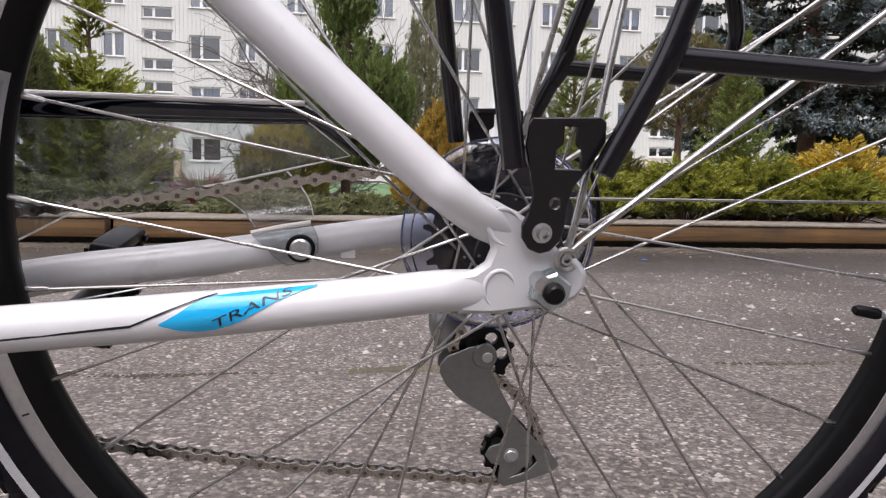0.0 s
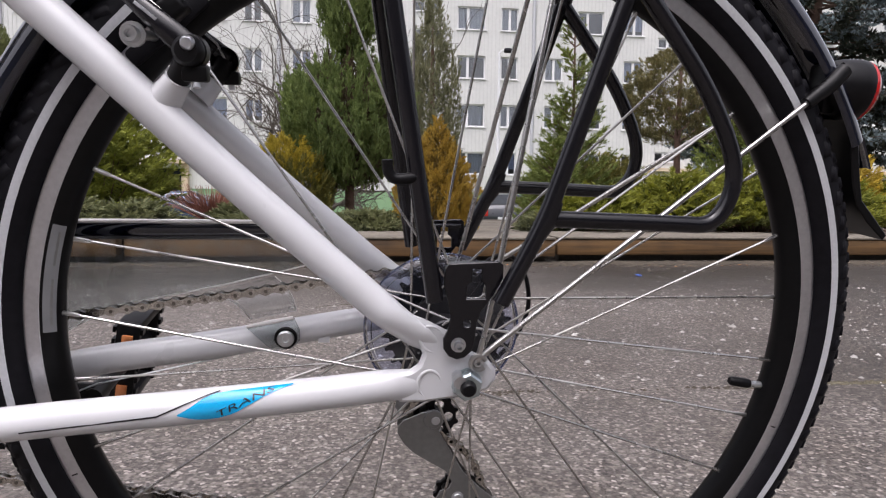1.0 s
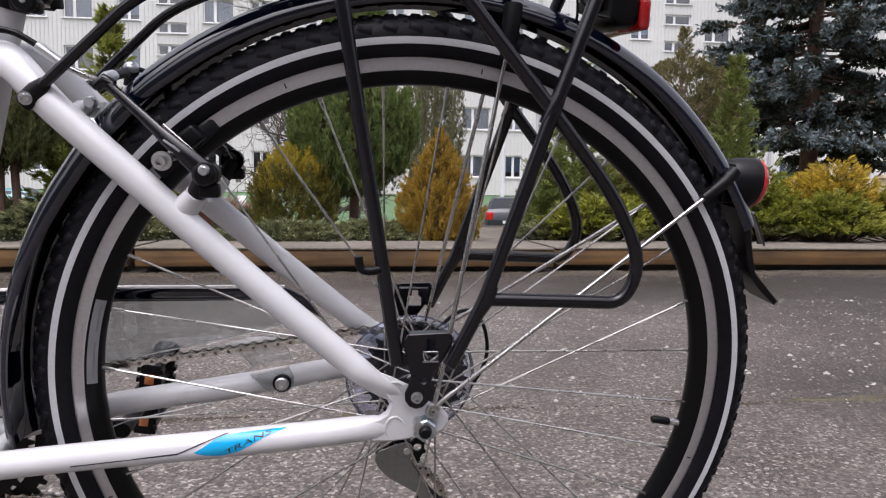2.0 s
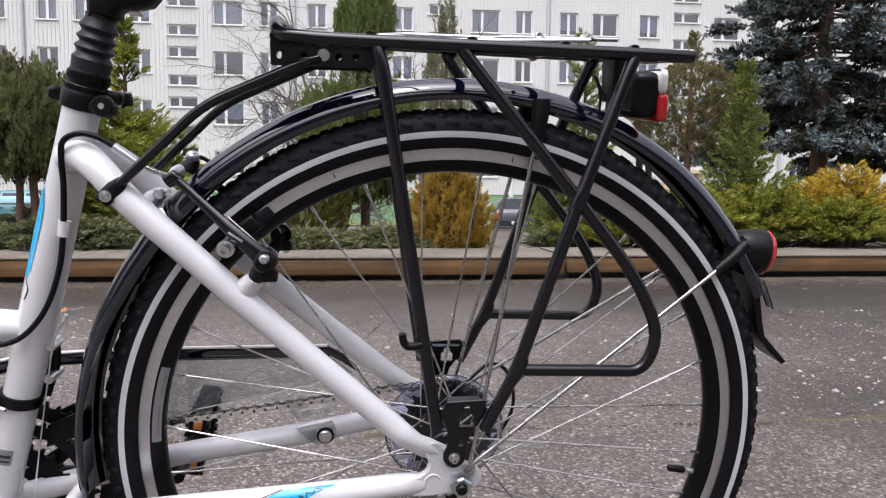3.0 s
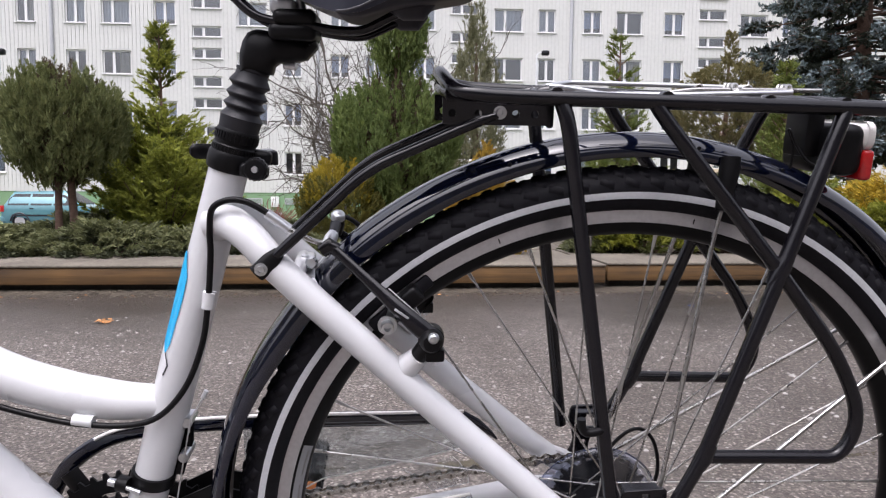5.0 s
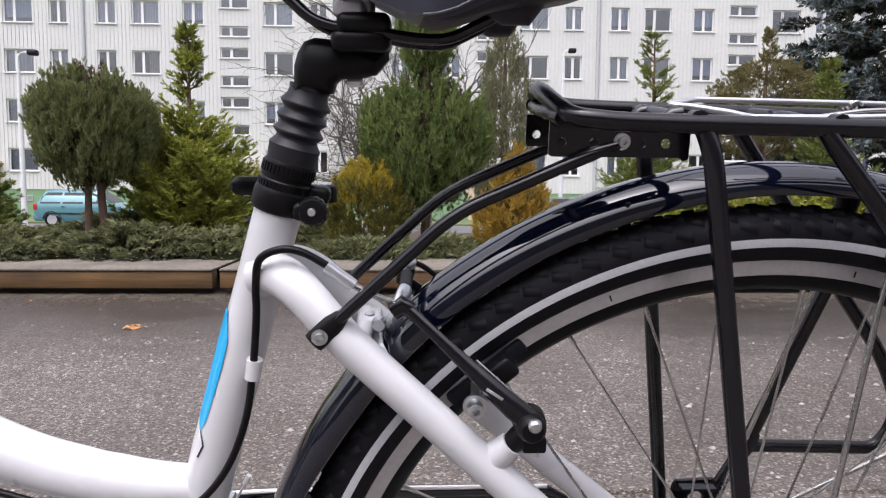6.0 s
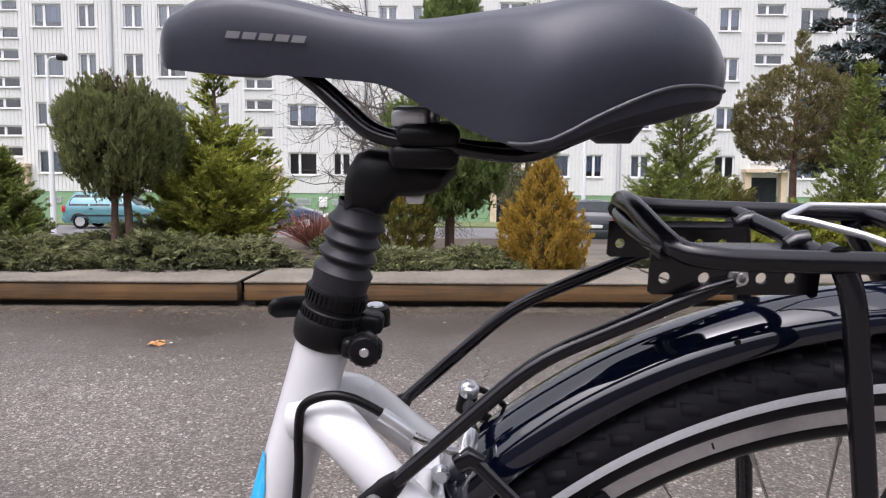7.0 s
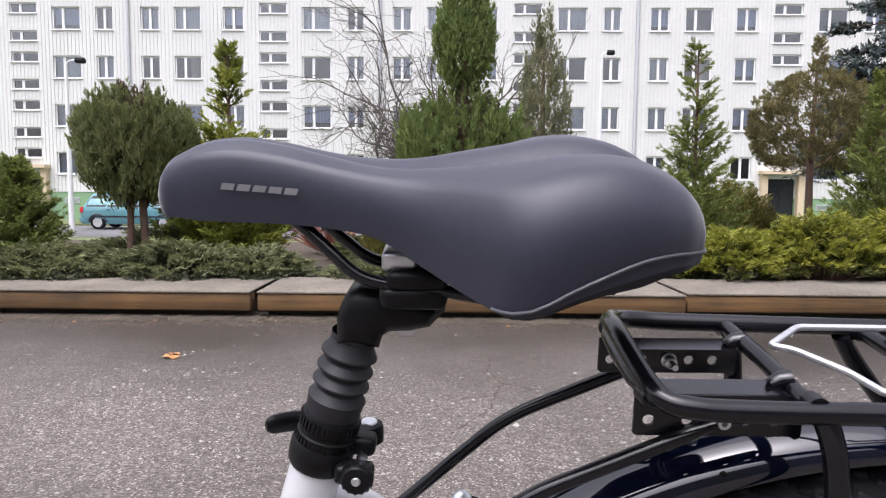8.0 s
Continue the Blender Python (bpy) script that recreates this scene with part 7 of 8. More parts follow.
    geo("rear_leg", tube(rounded([(0.1530, s * (RW_ - 0.002), 0.7740), (0.1470, lv(0.76), 0.7610), (0.1015, lv(0.64) * 1.03, 0.6390), (0.0490, lv(0.476) * 1.02, 0.4765), (0.0200, lv(0.42), 0.4170)], 0.018), 0.0062, 14), M_black, rack)
    for u, w in ((0.1015, 0.6390), (0.0500, 0.4765)):
        geo("weld", tube([(u - 0.006, lv(w) * 1.01, w - 0.012), (u, lv(w) * 1.01, w), (u + 0.005, lv(w) * 1.01, w + 0.013)], [0.0060, 0.0078, 0.0060], 12), M_black, rack)
    # foot plate with its bulb-shaped slot
    slot = [(-0.0060, 0.4205), (0.0050, 0.4205), (0.0050, 0.4285), (0.0022, 0.4310), (0.0022, 0.4385), (-0.0032, 0.4385), (-0.0032, 0.4310), (-0.0060, 0.4285)]
    slot = [(a * 1.25 + 0.004, (b - 0.4295) * 1.2 + 0.4295) for a, b in slot]
    foot = [(-0.0190, 0.4400), (-0.0165, 0.4440), (0.0185, 0.4455), (0.0218, 0.4430), (0.0222, 0.4330), (0.0150, 0.4200), (0.0070, 0.4090), (0.0045, 0.3990), (0.0040, 0.3880), (0.0020, 0.3800), (-0.0030, 0.3752), (-0.0085, 0.3738), (-0.0145, 0.3762), (-0.0185, 0.3820), (-0.0188, 0.3890), (-0.0160, 0.3950), (-0.0138, 0.4050), (-0.0165, 0.4170), (-0.0200, 0.4300)]
    vf = s * 0.0800
    part("foot_plate", plate(foot, vf, vf + s * 0.0035, [slot, ring_loop(-0.0022, 0.4008, 0.0030, 12)], bevel=0.0005), M_black, rack, "black folded foot plate with a bulb-shaped slot", smooth=False)
    geo("foot_lip", join(box(-0.0150, 0.0170, min(vf - s * 0.001, vf - s * 0.012), max(vf - s * 0.001, vf - s * 0.012), 0.4405, 0.4425)), M_black, rack, smooth=False)
    geo("foot_bolt", bolt_geo(-0.0080, -0.0835, 0.3850, 0.0036, 0.006) if s < 0 else lathe([(0.0, 0.0895), (0.0056, 0.0895), (0.0056, 0.0835)], 14, "y", (-0.0080, 0, 0.3850)), M_steel, rack)
    # hook on the front leg
    if s < 0:
        geo("strap_hook", tube(curve_points([(-0.0390, lv(0.505), 0.5040), (-0.0480, lv(0.505) * 1.03, 0.5025), (-0.0560, lv(0.505) * 1.03, 0.5030), (-0.0595, lv(0.505) * 1.03, 0.5080), (-0.0602, lv(0.505) * 1.03, 0.5150)], 4), 0.0038, 10), M_plastic, rack)
# spring clip
clip = [(0.1120, 0.030, 0.7875), (0.0200, 0.030, 0.7885), (-0.0560, 0.030, 0.7890), (-0.0830, 0.0080, 0.7850), (-0.0720, 0.0030, 0.7845), (-0.0530, -0.0220, 0.7810), (-0.0480, -0.0340, 0.7790), (-0.0460, -0.0440, 0.7785), (0.0200, -0.0460, 0.7795), (0.1120, -0.0440, 0.7830)]
geo("spring_clip", tube(rounded(clip, 0.004), 0.0022, 10), M_alloy, rack, "silver spring clip wire")
geo("spring_clip", tube(rounded([(0.1400, -0.040, 0.7850), (0.0300, -0.038, 0.7840), (-0.0280, -0.036, 0.7750), (-0.0330, -0.030, 0.7740)], 0.012), 0.0019, 10), M_spoke, rack, "silver spring clip wire")
for u in (0.0650, 0.1120):
    for s in (-1, 1):
        coil = [(u + 0.0030 * math.cos(a), s * 0.024 + s * 0.0010 * a, 0.7860 + 0.0030 * math.sin(a)) for a in np.linspace(0, 6 * math.pi, 60)]
        geo("spring_coil", tube(coil, 0.0014, 6), M_spoke, rack)
# rear reflector lamp under the rack
rl = new("rack_lamp")
rl.parent, rl.empty_display_size = bike, 0.03
rl["label"] = "black rack lamp with a red and clear lens"
part("lamp_case", soft_box(0.1600, 0.1885, -0.042, 0.042, 0.7135, 0.7580, 0.010, 4), M_plastic, rl)
part("mount_tongue", soft_box(0.1470, 0.1640, -0.017, 0.017, 0.7280, 0.7760, 0.003), M_plastic, rl)
part("red_lens", soft_box(0.1845, 0.1945, -0.0445, 0.0445, 0.7105, 0.7370, 0.0035, 3), M_red, rl, "red lens")
part("clear_lens", soft_box(0.1830, 0.1942, -0.0445, 0.0445, 0.7362, 0.7605, 0.0085, 4), M_clearlens, rl, "pale clear lens")
geo("lamp_wire", tube(curve_points([(0.1600, -0.034, 0.7200), (0.1440, -0.030, 0.7250), (0.1330, -0.026, 0.7400), (0.1280, -0.024, 0.7510), (0.1270, -0.022, 0.7520)], 6), 0.0013, 6), M_plastic, rl, "thin black lamp wire")
geo("lamp_wire", tube(curve_points([(0.1270, -0.022, 0.7530), (0.1330, -0.022, 0.7380), (0.1350, -0.020, 0.7220), (0.1340, -0.016, 0.7130)], 6), 0.0013, 6), M_plastic, rl, "thin black lamp wire")

# ---- rim brake ----
br = new("rim_brake")
br.parent, br.empty_display_size = bike, 0.03
br["label"] = "black linear-pull rim brake on the seat stays"
for s in (-1, 1):
    geo("brake_arm", tube(rounded([(-0.1835, s * 0.0665, 0.5800), (-0.2060, s * 0.0620, 0.5985), (-0.2380, s * 0.0470, 0.6255), (-0.2690, s * 0.0320, 0.6510)], 0.02), [0.0084, 0.0072, 0.0056, 0.0046, 0.0042], 14, flat=0.6), M_black, br, "black brake arm")
    geo("brake_boss", tube([(-0.2060, s * 0.0510, 0.5480), (-0.1990, s * 0.0550, 0.5560), (-0.1945, s * 0.0580, 0.5620)], [0.0118, 0.0098, 0.0088], 18), M_white, bike)
    geo("pivot_stud", tube([(-0.1950, s * 0.0575, 0.5615), (-0.1890, s * 0.0610, 0.5700), (-0.1850, s * 0.0640, 0.5780)], [0.0075, 0.0085, 0.0090], 14), M_plastic, br)
    geo("pivot", lathe([(0.0, s * 0.0760), (0.0070, s * 0.0760), (0.0092, s * 0.0735), (0.0102, s * 0.0690), (0.0092, s * 0.0675), (0.0108, s * 0.0660), (0.0112, s * 0.0560)], 22, "y", (-0.1850, 0, 0.5790)), M_plastic, br)
    geo("pivot_bolt", lathe([(0.0, s * 0.0795), (0.0030, s * 0.0792), (0.0042, s * 0.0780), (0.0047, s * 0.0757), (0.0047, s * 0.0745)], 20, "y", (-0.1840, 0, 0.5835)), M_steel, br, "silver domed bolt")
    geo("return_spring", tube([(-0.1800, s * 0.060, 0.5700), (-0.1900, s * 0.056, 0.5920), (-0.2200, s * 0.050, 0.6180)], 0.0010, 6), M_spoke, br)
    part("spring_block", soft_box(-0.1900, -0.1740, s * 0.064 - 0.006, s * 0.064 + 0.006, 0.5600, 0.5710, 0.002), M_plastic, br)
    geo("spring_screw", tube([(-0.1815, s * 0.066, 0.5610), (-0.1812, s * 0.067, 0.5565)], 0.0026, 10), M_alloy, br)
    pb = bm_geo(soft_box(-0.034, 0.034, -0.0045, 0.0045, -0.0062, 0.0062, 0.0028))
    geo("brake_pad", moved(pb, Matrix.Translation((-0.2090, s * 0.0190, 0.5960)) @ Matrix.Rotation(radians(-41), 4, "Y")), M_rubber, br, "black brake pad")
    hb = bm_geo(soft_box(-0.011, 0.011, -0.009, 0.009, -0.008, 0.008, 0.0035, 3))
    geo("pad_holder", moved(hb, Matrix.Translation((-0.2020, s * 0.0380, 0.6060)) @ Matrix.Rotation(radians(-41), 4, "Y")), M_plastic, br)
    geo("pad_post", tube([(-0.2170, s * 0.0220, 0.5900), (-0.2205, s * 0.0560, 0.5890)], 0.0035, 10), M_steel, br)
    geo("pad_nut", bolt_geo(-0.2210, -0.0570, 0.5885, 0.0054, 0.009) if s < 0 else lathe([(0.0, 0.064), (0.0062, 0.064), (0.0062, 0.056)], 14, "y", (-0.2210, 0, 0.5885)), M_steel, br)
bar = bm_geo(soft_box(-0.0085, 0.0085, -0.0003, 0.0003, -0.0010, 0.0010, 0.0002))
geo("arm_print", moved(bar, Matrix.Translation((-0.2090, -0.0678, 0.6015)) @ Matrix.Rotation(radians(40), 4, "Y") @ Matrix.Rotation(radians(16), 4, "Z")), M_strip, br, "plain pale bar printed on the arm")
geo("arm_tip", tube([(-0.2760, -0.0310, 0.6455), (-0.2690, -0.0315, 0.6505), (-0.2630, -0.0320, 0.6470)], [0.0060, 0.0072, 0.0060], 14, flat=0.7), M_black, br)
geo("link_carrier", tube([(-0.2725, -0.0330, 0.6500), (-0.2690, -0.0230, 0.6545), (-0.2672, -0.0140, 0.6570)], [0.0040, 0.0058, 0.0048], 10, flat=0.8), M_steel, br, "silver cable link")
geo("noodle", tube(curve_points([(-0.3030, -0.030, 0.6645), (-0.2920, -0.030, 0.6585), (-0.2810, -0.029, 0.6535), (-0.2735, -0.026, 0.6520), (-0.2685, -0.018, 0.6545)], 5), 0.0024, 12), M_spoke, br, "bent silver guide pipe")
geo("noodle_sleeve", tube([(-0.3200, -0.030, 0.6775), (-0.3020, -0.030, 0.6640)], 0.0042, 14), M_alloy, br, "silver sleeve")
boot_ = [(-0.2675 + 0.0010 * k / 8, -0.013 + 0.030 * k / 8, 0.6565 + 0.0035 * k / 8) for k in range(9)]
geo("cable_boot", tube(boot_, [0.0046 if k % 2 else 0.0034 for k in range(9)], 12), M_boot, br)
geo("anchor_arm", tube([(-0.2690, 0.0320, 0.6480), (-0.2665, 0.0315, 0.6580), (-0.2660, 0.0310, 0.6650)], [0.0062, 0.0066, 0.0056], 12), M_plastic, br)
geo("cable_anchor", tube([(-0.2662, 0.0300, 0.6625), (-0.2658, 0.0285, 0.6660), (-0.2656, 0.0275, 0.6675), (-0.2654, 0.0268, 0.6690)], [0.0066, 0.0066, 0.0058, 0.0030], 16), M_steel, br, "silver cable anchor bolt")
geo("cable_end", tube(curve_points([(-0.2660, 0.0320, 0.6640), (-0.2560, 0.0330, 0.6620), (-0.2440, 0.0335, 0.6530), (-0.2360, 0.0335, 0.6440)], 4), 0.0022, 8), M_plastic, br)
part("bridge_plate", soft_box(-0.3010, -0.2850, -0.016, 0.016, 0.6280, 0.6345, 0.002), M_white, bike)
geo("bridge_screw", lathe([(0.0, 0.0018), (0.0026, 0.0018), (0.0036, 0.0012), (0.0040, 0.0)], 16, "z", (-0.2930, -0.004, 0.6345)), M_steel, bike)
geo("guard_clip", tube([(-0.2800, -0.0290, 0.6060), (-0.2870, -0.0240, 0.6180), (-0.2890, 0.0, 0.6250), (-0.2870, 0.0240, 0.6180)], 0.0050, 10, flat=0.5), M_alloy, mg, "silver clip")

# brake cable with its white clips
cab = curve_points([(-0.690, -0.012, 0.578), (-0.60, -0.018, 0.5225), (-0.556, -0.019, 0.5045), (-0.515, -0.020, 0.4920), (-0.487, -0.021, 0.4870), (-0.452, -0.022, 0.4855), (-0.423, -0.0225, 0.4930), (-0.398, -0.0225, 0.5200), (-0.381, -0.0225, 0.5600), (-0.3735, -0.0225, 0.6000), (-0.3690, -0.0235, 0.6400), (-0.3680, -0.0255, 0.6620), (-0.3640, -0.0285, 0.6810), (-0.3500, -0.0305, 0.6885), (-0.3350, -0.0305, 0.6865), (-0.3185, -0.030, 0.6770)], 6)
geo("brake_cable", tube(cab, 0.0027, 12), M_plastic, bike, "black cable housing")
for a, b in (((-0.3745, -0.0205, 0.5930), (-0.3722, -0.0205, 0.6075)), ((-0.4960, -0.0185, 0.4905), (-0.4790, -0.0195, 0.4885))):
    geo("cable_clip", tube([a, b], 0.0056, 14), M_white, bike, "white cable clip")

# ---- seat post, collar and saddle ----
post = new("seat_post")
post.parent, post.empty_display_size = bike, 0.04
post["label"] = "black suspension seat post with a rubber boot"


def st_lathe(rows, n=32, off=(0, 0, 0)):
    """Rows (distance past the tube's top, radius) turned round the seat tube's line."""
    g = lathe([(r, d) for d, r in rows], n, "z")
    ang = math.atan2(ST_D.x, ST_D.z)
    return moved(g, Matrix.Translation(ST_T + Vector(off)) @ Matrix.Rotation(ang, 4, "Y"))


geo("collar", st_lathe([(0.0005, 0.0165), (0.001, 0.0180), (0.0030, 0.0192), (0.009, 0.0198), (0.0150, 0.0196), (0.0175, 0.0184), (0.018, 0.0160)]), M_plastic, post, "black quick-release collar")
geo("sleeve", st_lathe([(0.012, 0.0165), (0.013, 0.0177), (0.0225, 0.0179), (0.0235, 0.0172), (0.0255, 0.0172), (0.0265, 0.0178), (0.0345, 0.0177), (0.0365, 0.0168), (0.0365, 0.012)]), M_plastic, post, "ribbed black sleeve", angle=28)
for k in range(26):
    a = radians(150 + 240 * k / 25)
    ang = math.atan2(ST_D.x, ST_D.z)
    for d0, d1 in ((0.0145, 0.0215), (0.0275, 0.0340)):
        m = Matrix.Translation(ST_T) @ Matrix.Rotation(ang, 4, "Y") @ Matrix.Rotation(a, 4, "Z")
        geo("sleeve_rib", moved(box(0.0174, 0.0185, -0.0007, 0.0007, d0, d1), m), M_plastic, post, smooth=False)
boot = [(0.0350, 0.0155), (0.0360, 0.0164), (0.0450, 0.0172), (0.0470, 0.0176), (0.0520, 0.0140), (0.0532, 0.0140), (0.0562, 0.0172), (0.0572, 0.0172), (0.0612, 0.0138), (0.0624, 0.0138), (0.0655, 0.0170), (0.0665, 0.0170), (0.0708, 0.0137), (0.0720, 0.0137), (0.0753, 0.0168), (0.0763, 0.0168), (0.0815, 0.0136), (0.0850, 0.0130), (0.0860, 0.0136), (0.0880, 0.0136)]
geo("rubber_boot", st_lathe(boot, 40), M_boot, post, "pleated black rubber boot", angle=28)
col = ST_T + ST_D * 0.0095
for dw, y0 in ((-0.0040, -0.014), (0.0060, 0.004)):
    ear = bm_geo(soft_box(0.010, 0.0335, y0 - 0.0070, y0 + 0.0080, -0.0062, 0.0062, 0.004, 3))
    geo("collar_ear", moved(ear, Matrix.Translation(col + Vector((0, 0, dw))) @ Matrix.Rotation(radians(8), 4, "Y")), M_plastic, post)
geo("collar_nut", lathe([(0.0, -0.0262), (0.0028, -0.0262), (0.003, -0.0280), (0.0080, -0.0275), (0.0094, -0.0255), (0.0094, -0.0190), (0.0082, -0.0180)], 30, "y", (-0.3290, 0, 0.7130)), M_plastic, post, "knurled black nut")
for k in range(15):
    a = radians(24 * k)
    geo("nut_knurl", moved(box(0.0090, 0.0099, -0.0255, -0.0195, -0.0008, 0.0008), Matrix.Translation((-0.3290, 0, 0.7130)) @ Matrix.Rotation(a, 4, "Y")), M_plastic, post, smooth=False)
geo("nut_screw", lathe([(0.0, -0.0284), (0.0024, -0.0284), (0.0032, -0.0270)], 14, "y", (-0.3290, 0, 0.7130)), M_alloy, post)
geo("lever_pivot", tube([(-0.3290, -0.018, 0.7130), (-0.3275, 0.016, 0.7150)], 0.0035, 10), M_steel, post)
geo("lever_cap", lathe([(0.0, 0.0085), (0.0062, 0.0085), (0.0085, 0.0072), (0.0092, 0.004), (0.0092, -0.004)], 24, "z", (-0.3265, 0.022, 0.7165)), M_plastic, post)
geo("cap_disc", lathe([(0.0, 0.0094), (0.0048, 0.0094), (0.0054, 0.0084)], 20, "z", (-0.3265, 0.022, 0.7165)), M_alloy, post, "small silver disc")
geo("release_lever", tube(curve_points([(-0.3265, 0.026, 0.7160), (-0.3420, 0.031, 0.7180), (-0.3600, 0.031, 0.7205), (-0.3760, 0.027, 0.7225), (-0.3880, 0.020, 0.7235), (-0.3915, 0.017, 0.7235)], 5), [0.006, 0.0062, 0.0066, 0.0072, 0.0066, 0.003], 14, flat=0.55), M_plastic, post, "black quick-release lever")
# forged head that carries the saddle clamp
head = [(-0.3405, 0.7905), (-0.3400, 0.8060), (-0.3375, 0.8145), (-0.3330, 0.8215), (-0.3260, 0.8240), (-0.3160, 0.8230), (-0.3070, 0.8215), (-0.2790, 0.8165), (-0.2785, 0.8115), (-0.2875, 0.8015), (-0.2990, 0.7990), (-0.3105, 0.7985), (-0.3145, 0.7955), (-0.3165, 0.7885)]
part("post_head", plate(head, -0.0160, 0.0160, bevel=0.0055), M_plastic, post, "black forged head", angle=50)
part("clamp_lower", soft_box(-0.3150, -0.2775, -0.0265, 0.0265, 0.8150, 0.8290, 0.0055, 4), M_plastic, post)
part("clamp_upper", soft_box(-0.3110, -0.2770, -0.0285, 0.0285, 0.8265, 0.8390, 0.0055, 4), M_plastic, post)
part("clamp_block", soft_box(-0.3135, -0.2940, -0.0220, 0.0220, 0.8360, 0.8475, 0.0030, 3), M_alloy, post, "silver clamp block")
part("head_lug", soft_box(-0.3070, -0.2960, -0.006, 0.006, 0.7935, 0.7995, 0.002), M_alloy, post, "silver lug under the head")
geo("clamp_nut", tube([(-0.2920, 0.0, 0.8380), (-0.2920, 0.0, 0.8505)], 0.0045, 10), M_alloy, post, "silver clamp nut")

saddle = new("saddle")
saddle.parent, saddle.empty_display_size = bike, 0.05
saddle["label"] = "padded dark grey saddle with piped edge"
# stations: u, half width, centre height, shoulder height, skirt height, groove depth
SADDLE = [(-0.4375, 0.006, 0.8785, 0.8775, 0.8735, 0.0), (-0.4330, 0.0150, 0.8885, 0.8865, 0.8685, 0.0), (-0.4200, 0.0205, 0.8990, 0.8965, 0.8655, 0.0),
          (-0.3970, 0.0235, 0.9050, 0.9020, 0.8645, 0.0), (-0.3700, 0.0250, 0.9035, 0.9000, 0.8640, 0.001), (-0.3400, 0.0290, 0.8985, 0.8945, 0.8625, 0.003),
          (-0.3150, 0.0370, 0.8950, 0.8915, 0.8595, 0.005), (-0.2900, 0.0490, 0.8945, 0.8910, 0.8475, 0.007), (-0.2670, 0.0680, 0.8960, 0.8935, 0.8385, 0.010),
          (-0.2480, 0.0860, 0.8980, 0.8950, 0.8350, 0.013), (-0.2160, 0.0885, 0.9015, 0.9020, 0.8465, 0.018), (-0.1950, 0.0845, 0.9015, 0.9022, 0.8525, 0.018),
          (-0.1740, 0.0755, 0.8965, 0.8965, 0.8558, 0.013), (-0.1590, 0.0640, 0.8870, 0.8865, 0.8560, 0.009), (-0.1515, 0.0520, 0.8770, 0.8760, 0.8560, 0.005), (-0.1480, 0.0360, 0.8680, 0.8670, 0.8565, 0.002)]
sv_, sf_ = [], []
su = np.array(SADDLE)
fine = np.concatenate([np.linspace(su[i, 0], su[i + 1, 0], 4, endpoint=False) for i in range(len(su) - 1)] + [su[-1:, 0]])


def smooth_interp(x, xs, ys):
    """Cubic Hermite through the stations."""
    m = np.gradient(ys, xs)
    i = np.clip(np.searchsorted(xs, x) - 1, 0, len(xs) - 2)
    h = xs[i + 1] - xs[i]
    t = (x - xs[i]) / h
    return (2 * t**3 - 3 * t**2 + 1) * ys[i] + (t**3 - 2 * t**2 + t) * h * m[i] + (-2 * t**3 + 3 * t**2) * ys[i + 1] + (t**3 - t**2) * h * m[i + 1]


tab = [smooth_interp(fine, su[:, 0], su[:, k]) for k in range(1, 6)]
NC = 33
for i, u in enumerate(fine):
    hw, top_, sh, sk, gr = (tab[k][i] for k in range(5))
    for k in range(NC):
        q = -1 + 2 * k / (NC - 1)
        aq = abs(q)
        if aq < 0.62:
            x = aq / 0.62
            v = q / 0.62 * hw * 0.66
            w = top_ + (sh - top_) * x * x - gr * math.exp(-(v / 0.017) ** 2) + 0.002 * math.sin(math.pi * x) * min(1, hw / 0.05)
        else:
            x = (aq - 0.62) / 0.38
            ang = x * math.pi / 2
            v = math.copysign(hw * (0.66 + 0.34 * math.sin(ang) ** 0.8) * (1 - 0.07 * max(0, x - 0.7) / 0.3), q)
            w = sk + (sh - sk) * math.cos(ang) ** 0.9 if x < 1 else sk
        sv_.append((u, v, w + 0.055 * v))
    if i:
        for k in range(NC - 1):
            a = (i - 1) * NC + k
            sf_.append((a, a + 1, a + NC + 1, a + NC))
n_rows = len(fine)
sf_.append(tuple(range(NC)))
sf_.append(tuple(reversed(range((n_rows - 1) * NC, n_rows * NC))))
for i in range(n_rows - 1):
    sf_.append((i * NC, (i + 1) * NC, (i + 1) * NC + NC - 1, i * NC + NC - 1))
geo("cover", (sv_, [tuple(reversed(f)) for f in sf_]), M_saddle, saddle, "smooth dark grey cover", angle=70)
for k in (0, NC - 1):
    out = -0.0004 if k == 0 else 0.0004
    path = [Vector(sv_[i * NC + k]).lerp(Vector(sv_[i * NC + (1 if k == 0 else NC - 2)]), min(0.62, 0.05 * (i - 33))) + Vector((0, out * 3, 0.0)) for i in range(34, n_rows)]
    geo("piping", tube(path, 0.0009, 8), M_piping, saddle, "thin grey piping")
geo("saddle_base", join(tube(curve_points([(-0.428, 0, 0.8690), (-0.405, 0, 0.8690), (-0.385, 0, 0.8690), (-0.366, 0, 0.8715)], 4), [0.003, 0.0065, 0.0075, 0.004], 18)), M_saddle, saddle)
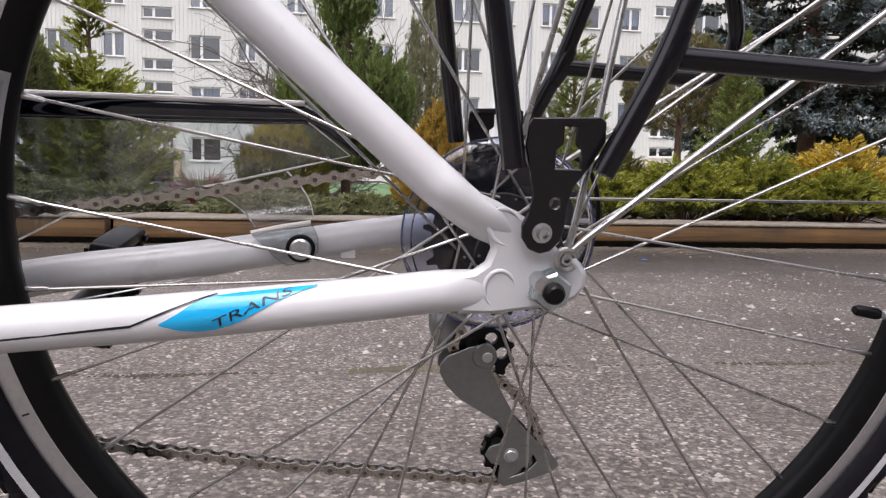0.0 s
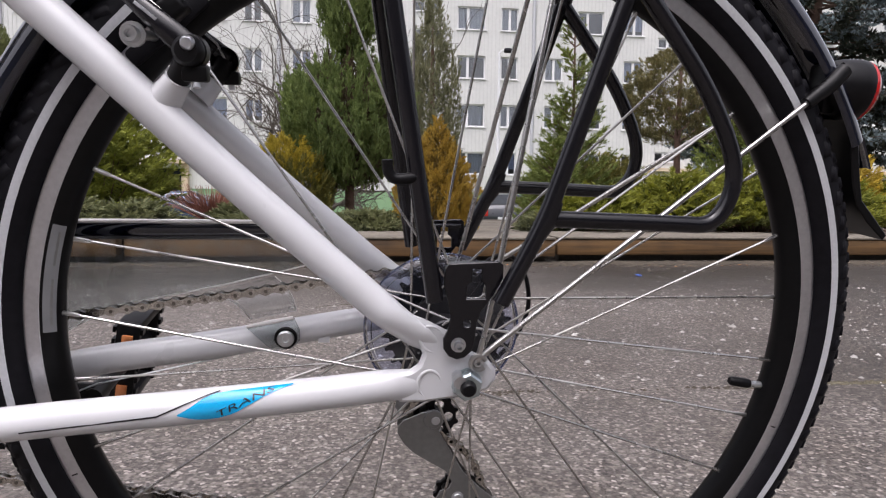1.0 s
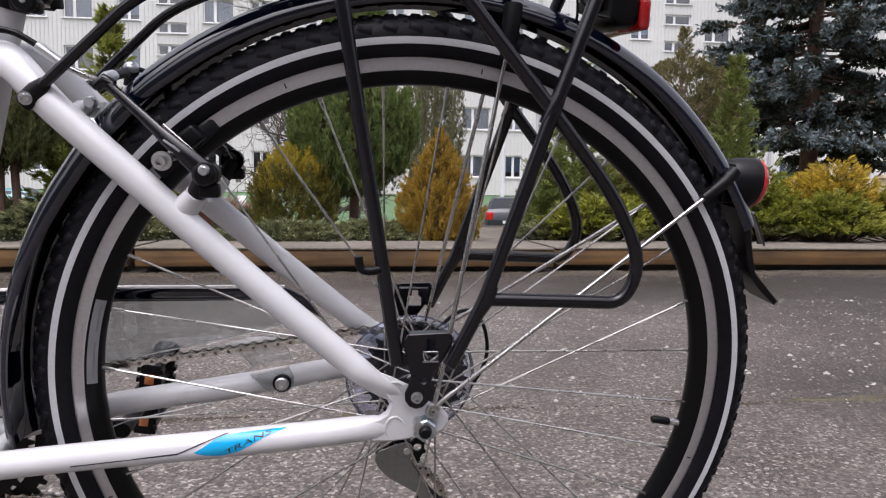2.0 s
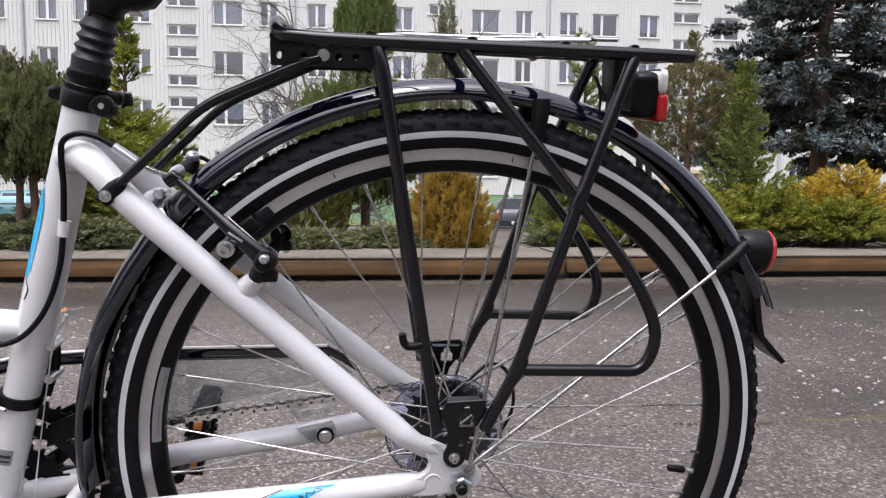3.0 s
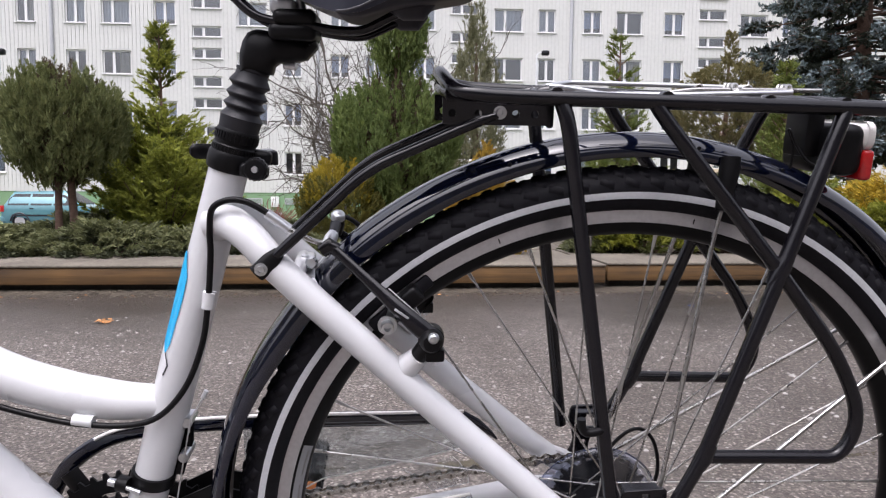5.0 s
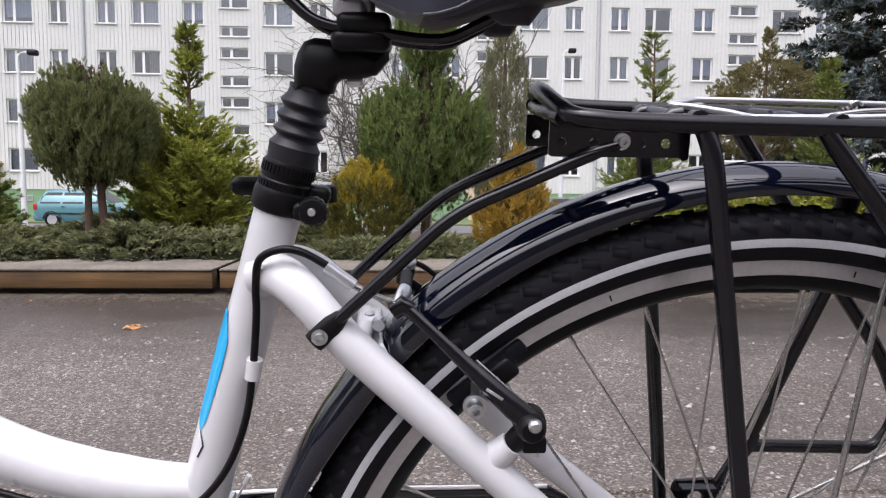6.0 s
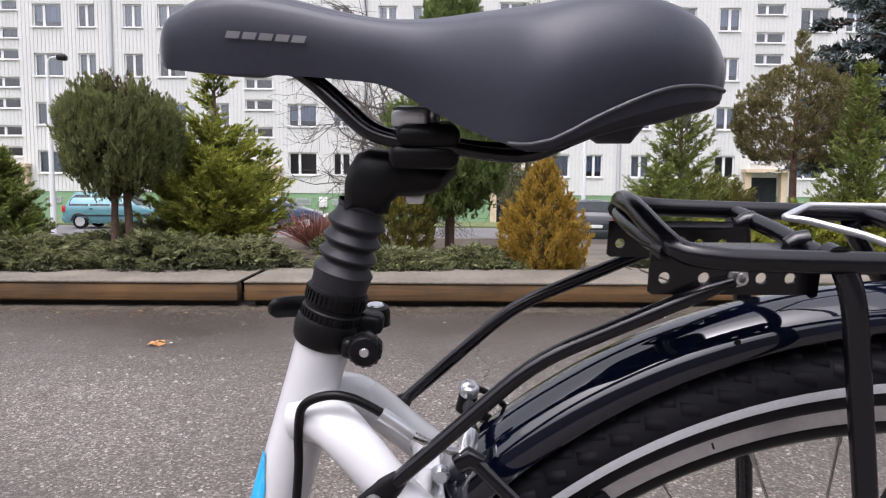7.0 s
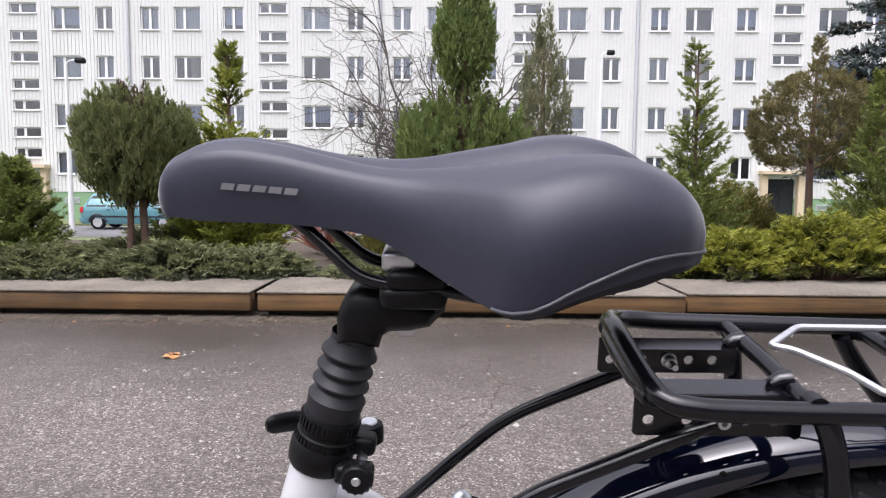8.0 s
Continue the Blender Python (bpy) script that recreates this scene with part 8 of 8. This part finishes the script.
# lower flank under the piping, deepest at the back, with the two lugs that hold the rails
kv, kf, rows_ = [], [], [i for i in range(n_rows) if fine[i] > -0.262]
for j, i in enumerate(rows_):
    hw, sk = tab[0][i], tab[3][i]
    deep = float(np.interp(fine[i], [-0.262, -0.225, -0.185, -0.160, -0.148], [0.0, 0.006, 0.010, 0.006, 0.003]))
    for f, dz in ((-0.93, 0.002), (-0.92, -0.45), (-0.84, -0.85), (-0.60, -1.0), (0.0, -0.9), (0.60, -1.0), (0.84, -0.85), (0.92, -0.45), (0.93, 0.002)):
        v = f * hw
        kv.append((fine[i] - 0.25 * deep * abs(dz), v, sk + (deep * dz if dz < 0 else 0.002) + 0.055 * v))
    if j:
        kf += [(9 * j - 9 + k, 9 * j - 8 + k, 9 * j + 1 + k, 9 * j + k) for k in range(8)]
kf.append(tuple(range(9 * len(rows_) - 9, 9 * len(rows_))))
geo("lower_flank", (kv, kf), M_flank, saddle, "dark vinyl flank under the piping", angle=75)
for s in (-1, 1):
    geo("rail_lug", tube([(-0.2200, s * 0.040, 0.8440), (-0.2080, s * 0.041, 0.8405), (-0.1960, s * 0.042, 0.8410), (-0.1880, s * 0.042, 0.8470)], [0.006, 0.0098, 0.0104, 0.006], 16), M_flank, saddle)
for s in (-1, 1):
    rp = curve_points([(-0.3700, s * 0.012, 0.8690), (-0.3560, s * 0.016, 0.8600), (-0.3400, s * 0.020, 0.8460), (-0.3270, s * 0.022, 0.8350), (-0.3120, s * 0.022, 0.8300), (-0.2850, s * 0.022, 0.8270), (-0.2600, s * 0.025, 0.8235), (-0.2400, s * 0.030, 0.8240), (-0.2200, s * 0.036, 0.8330), (-0.1950, s * 0.042, 0.8450)], 5)
    geo("saddle_rail", tube(rp, 0.0036, 12), M_black, saddle, "black steel rail")
# plain blocks where the maker's mark is printed
for k in range(5):
    u0 = -0.3970 + 0.0084 * k
    bar = []
    for i in range(4):
        u = u0 + 0.0068 * i / 3
        hw = float(np.interp(u, su[:, 0], su[:, 1]))
        for w in (0.8822, 0.8856):
            bar.append((u + (w - 0.8822) * 0.4, -hw * 1.0 - 0.0006, w - 0.055 * (u + 0.397) - 0.055 * hw))
    geo("printed_mark", (bar, [(2 * i, 2 * i + 2, 2 * i + 3, 2 * i + 1) for i in range(3)]), M_mark, saddle, "plain pale printed block")
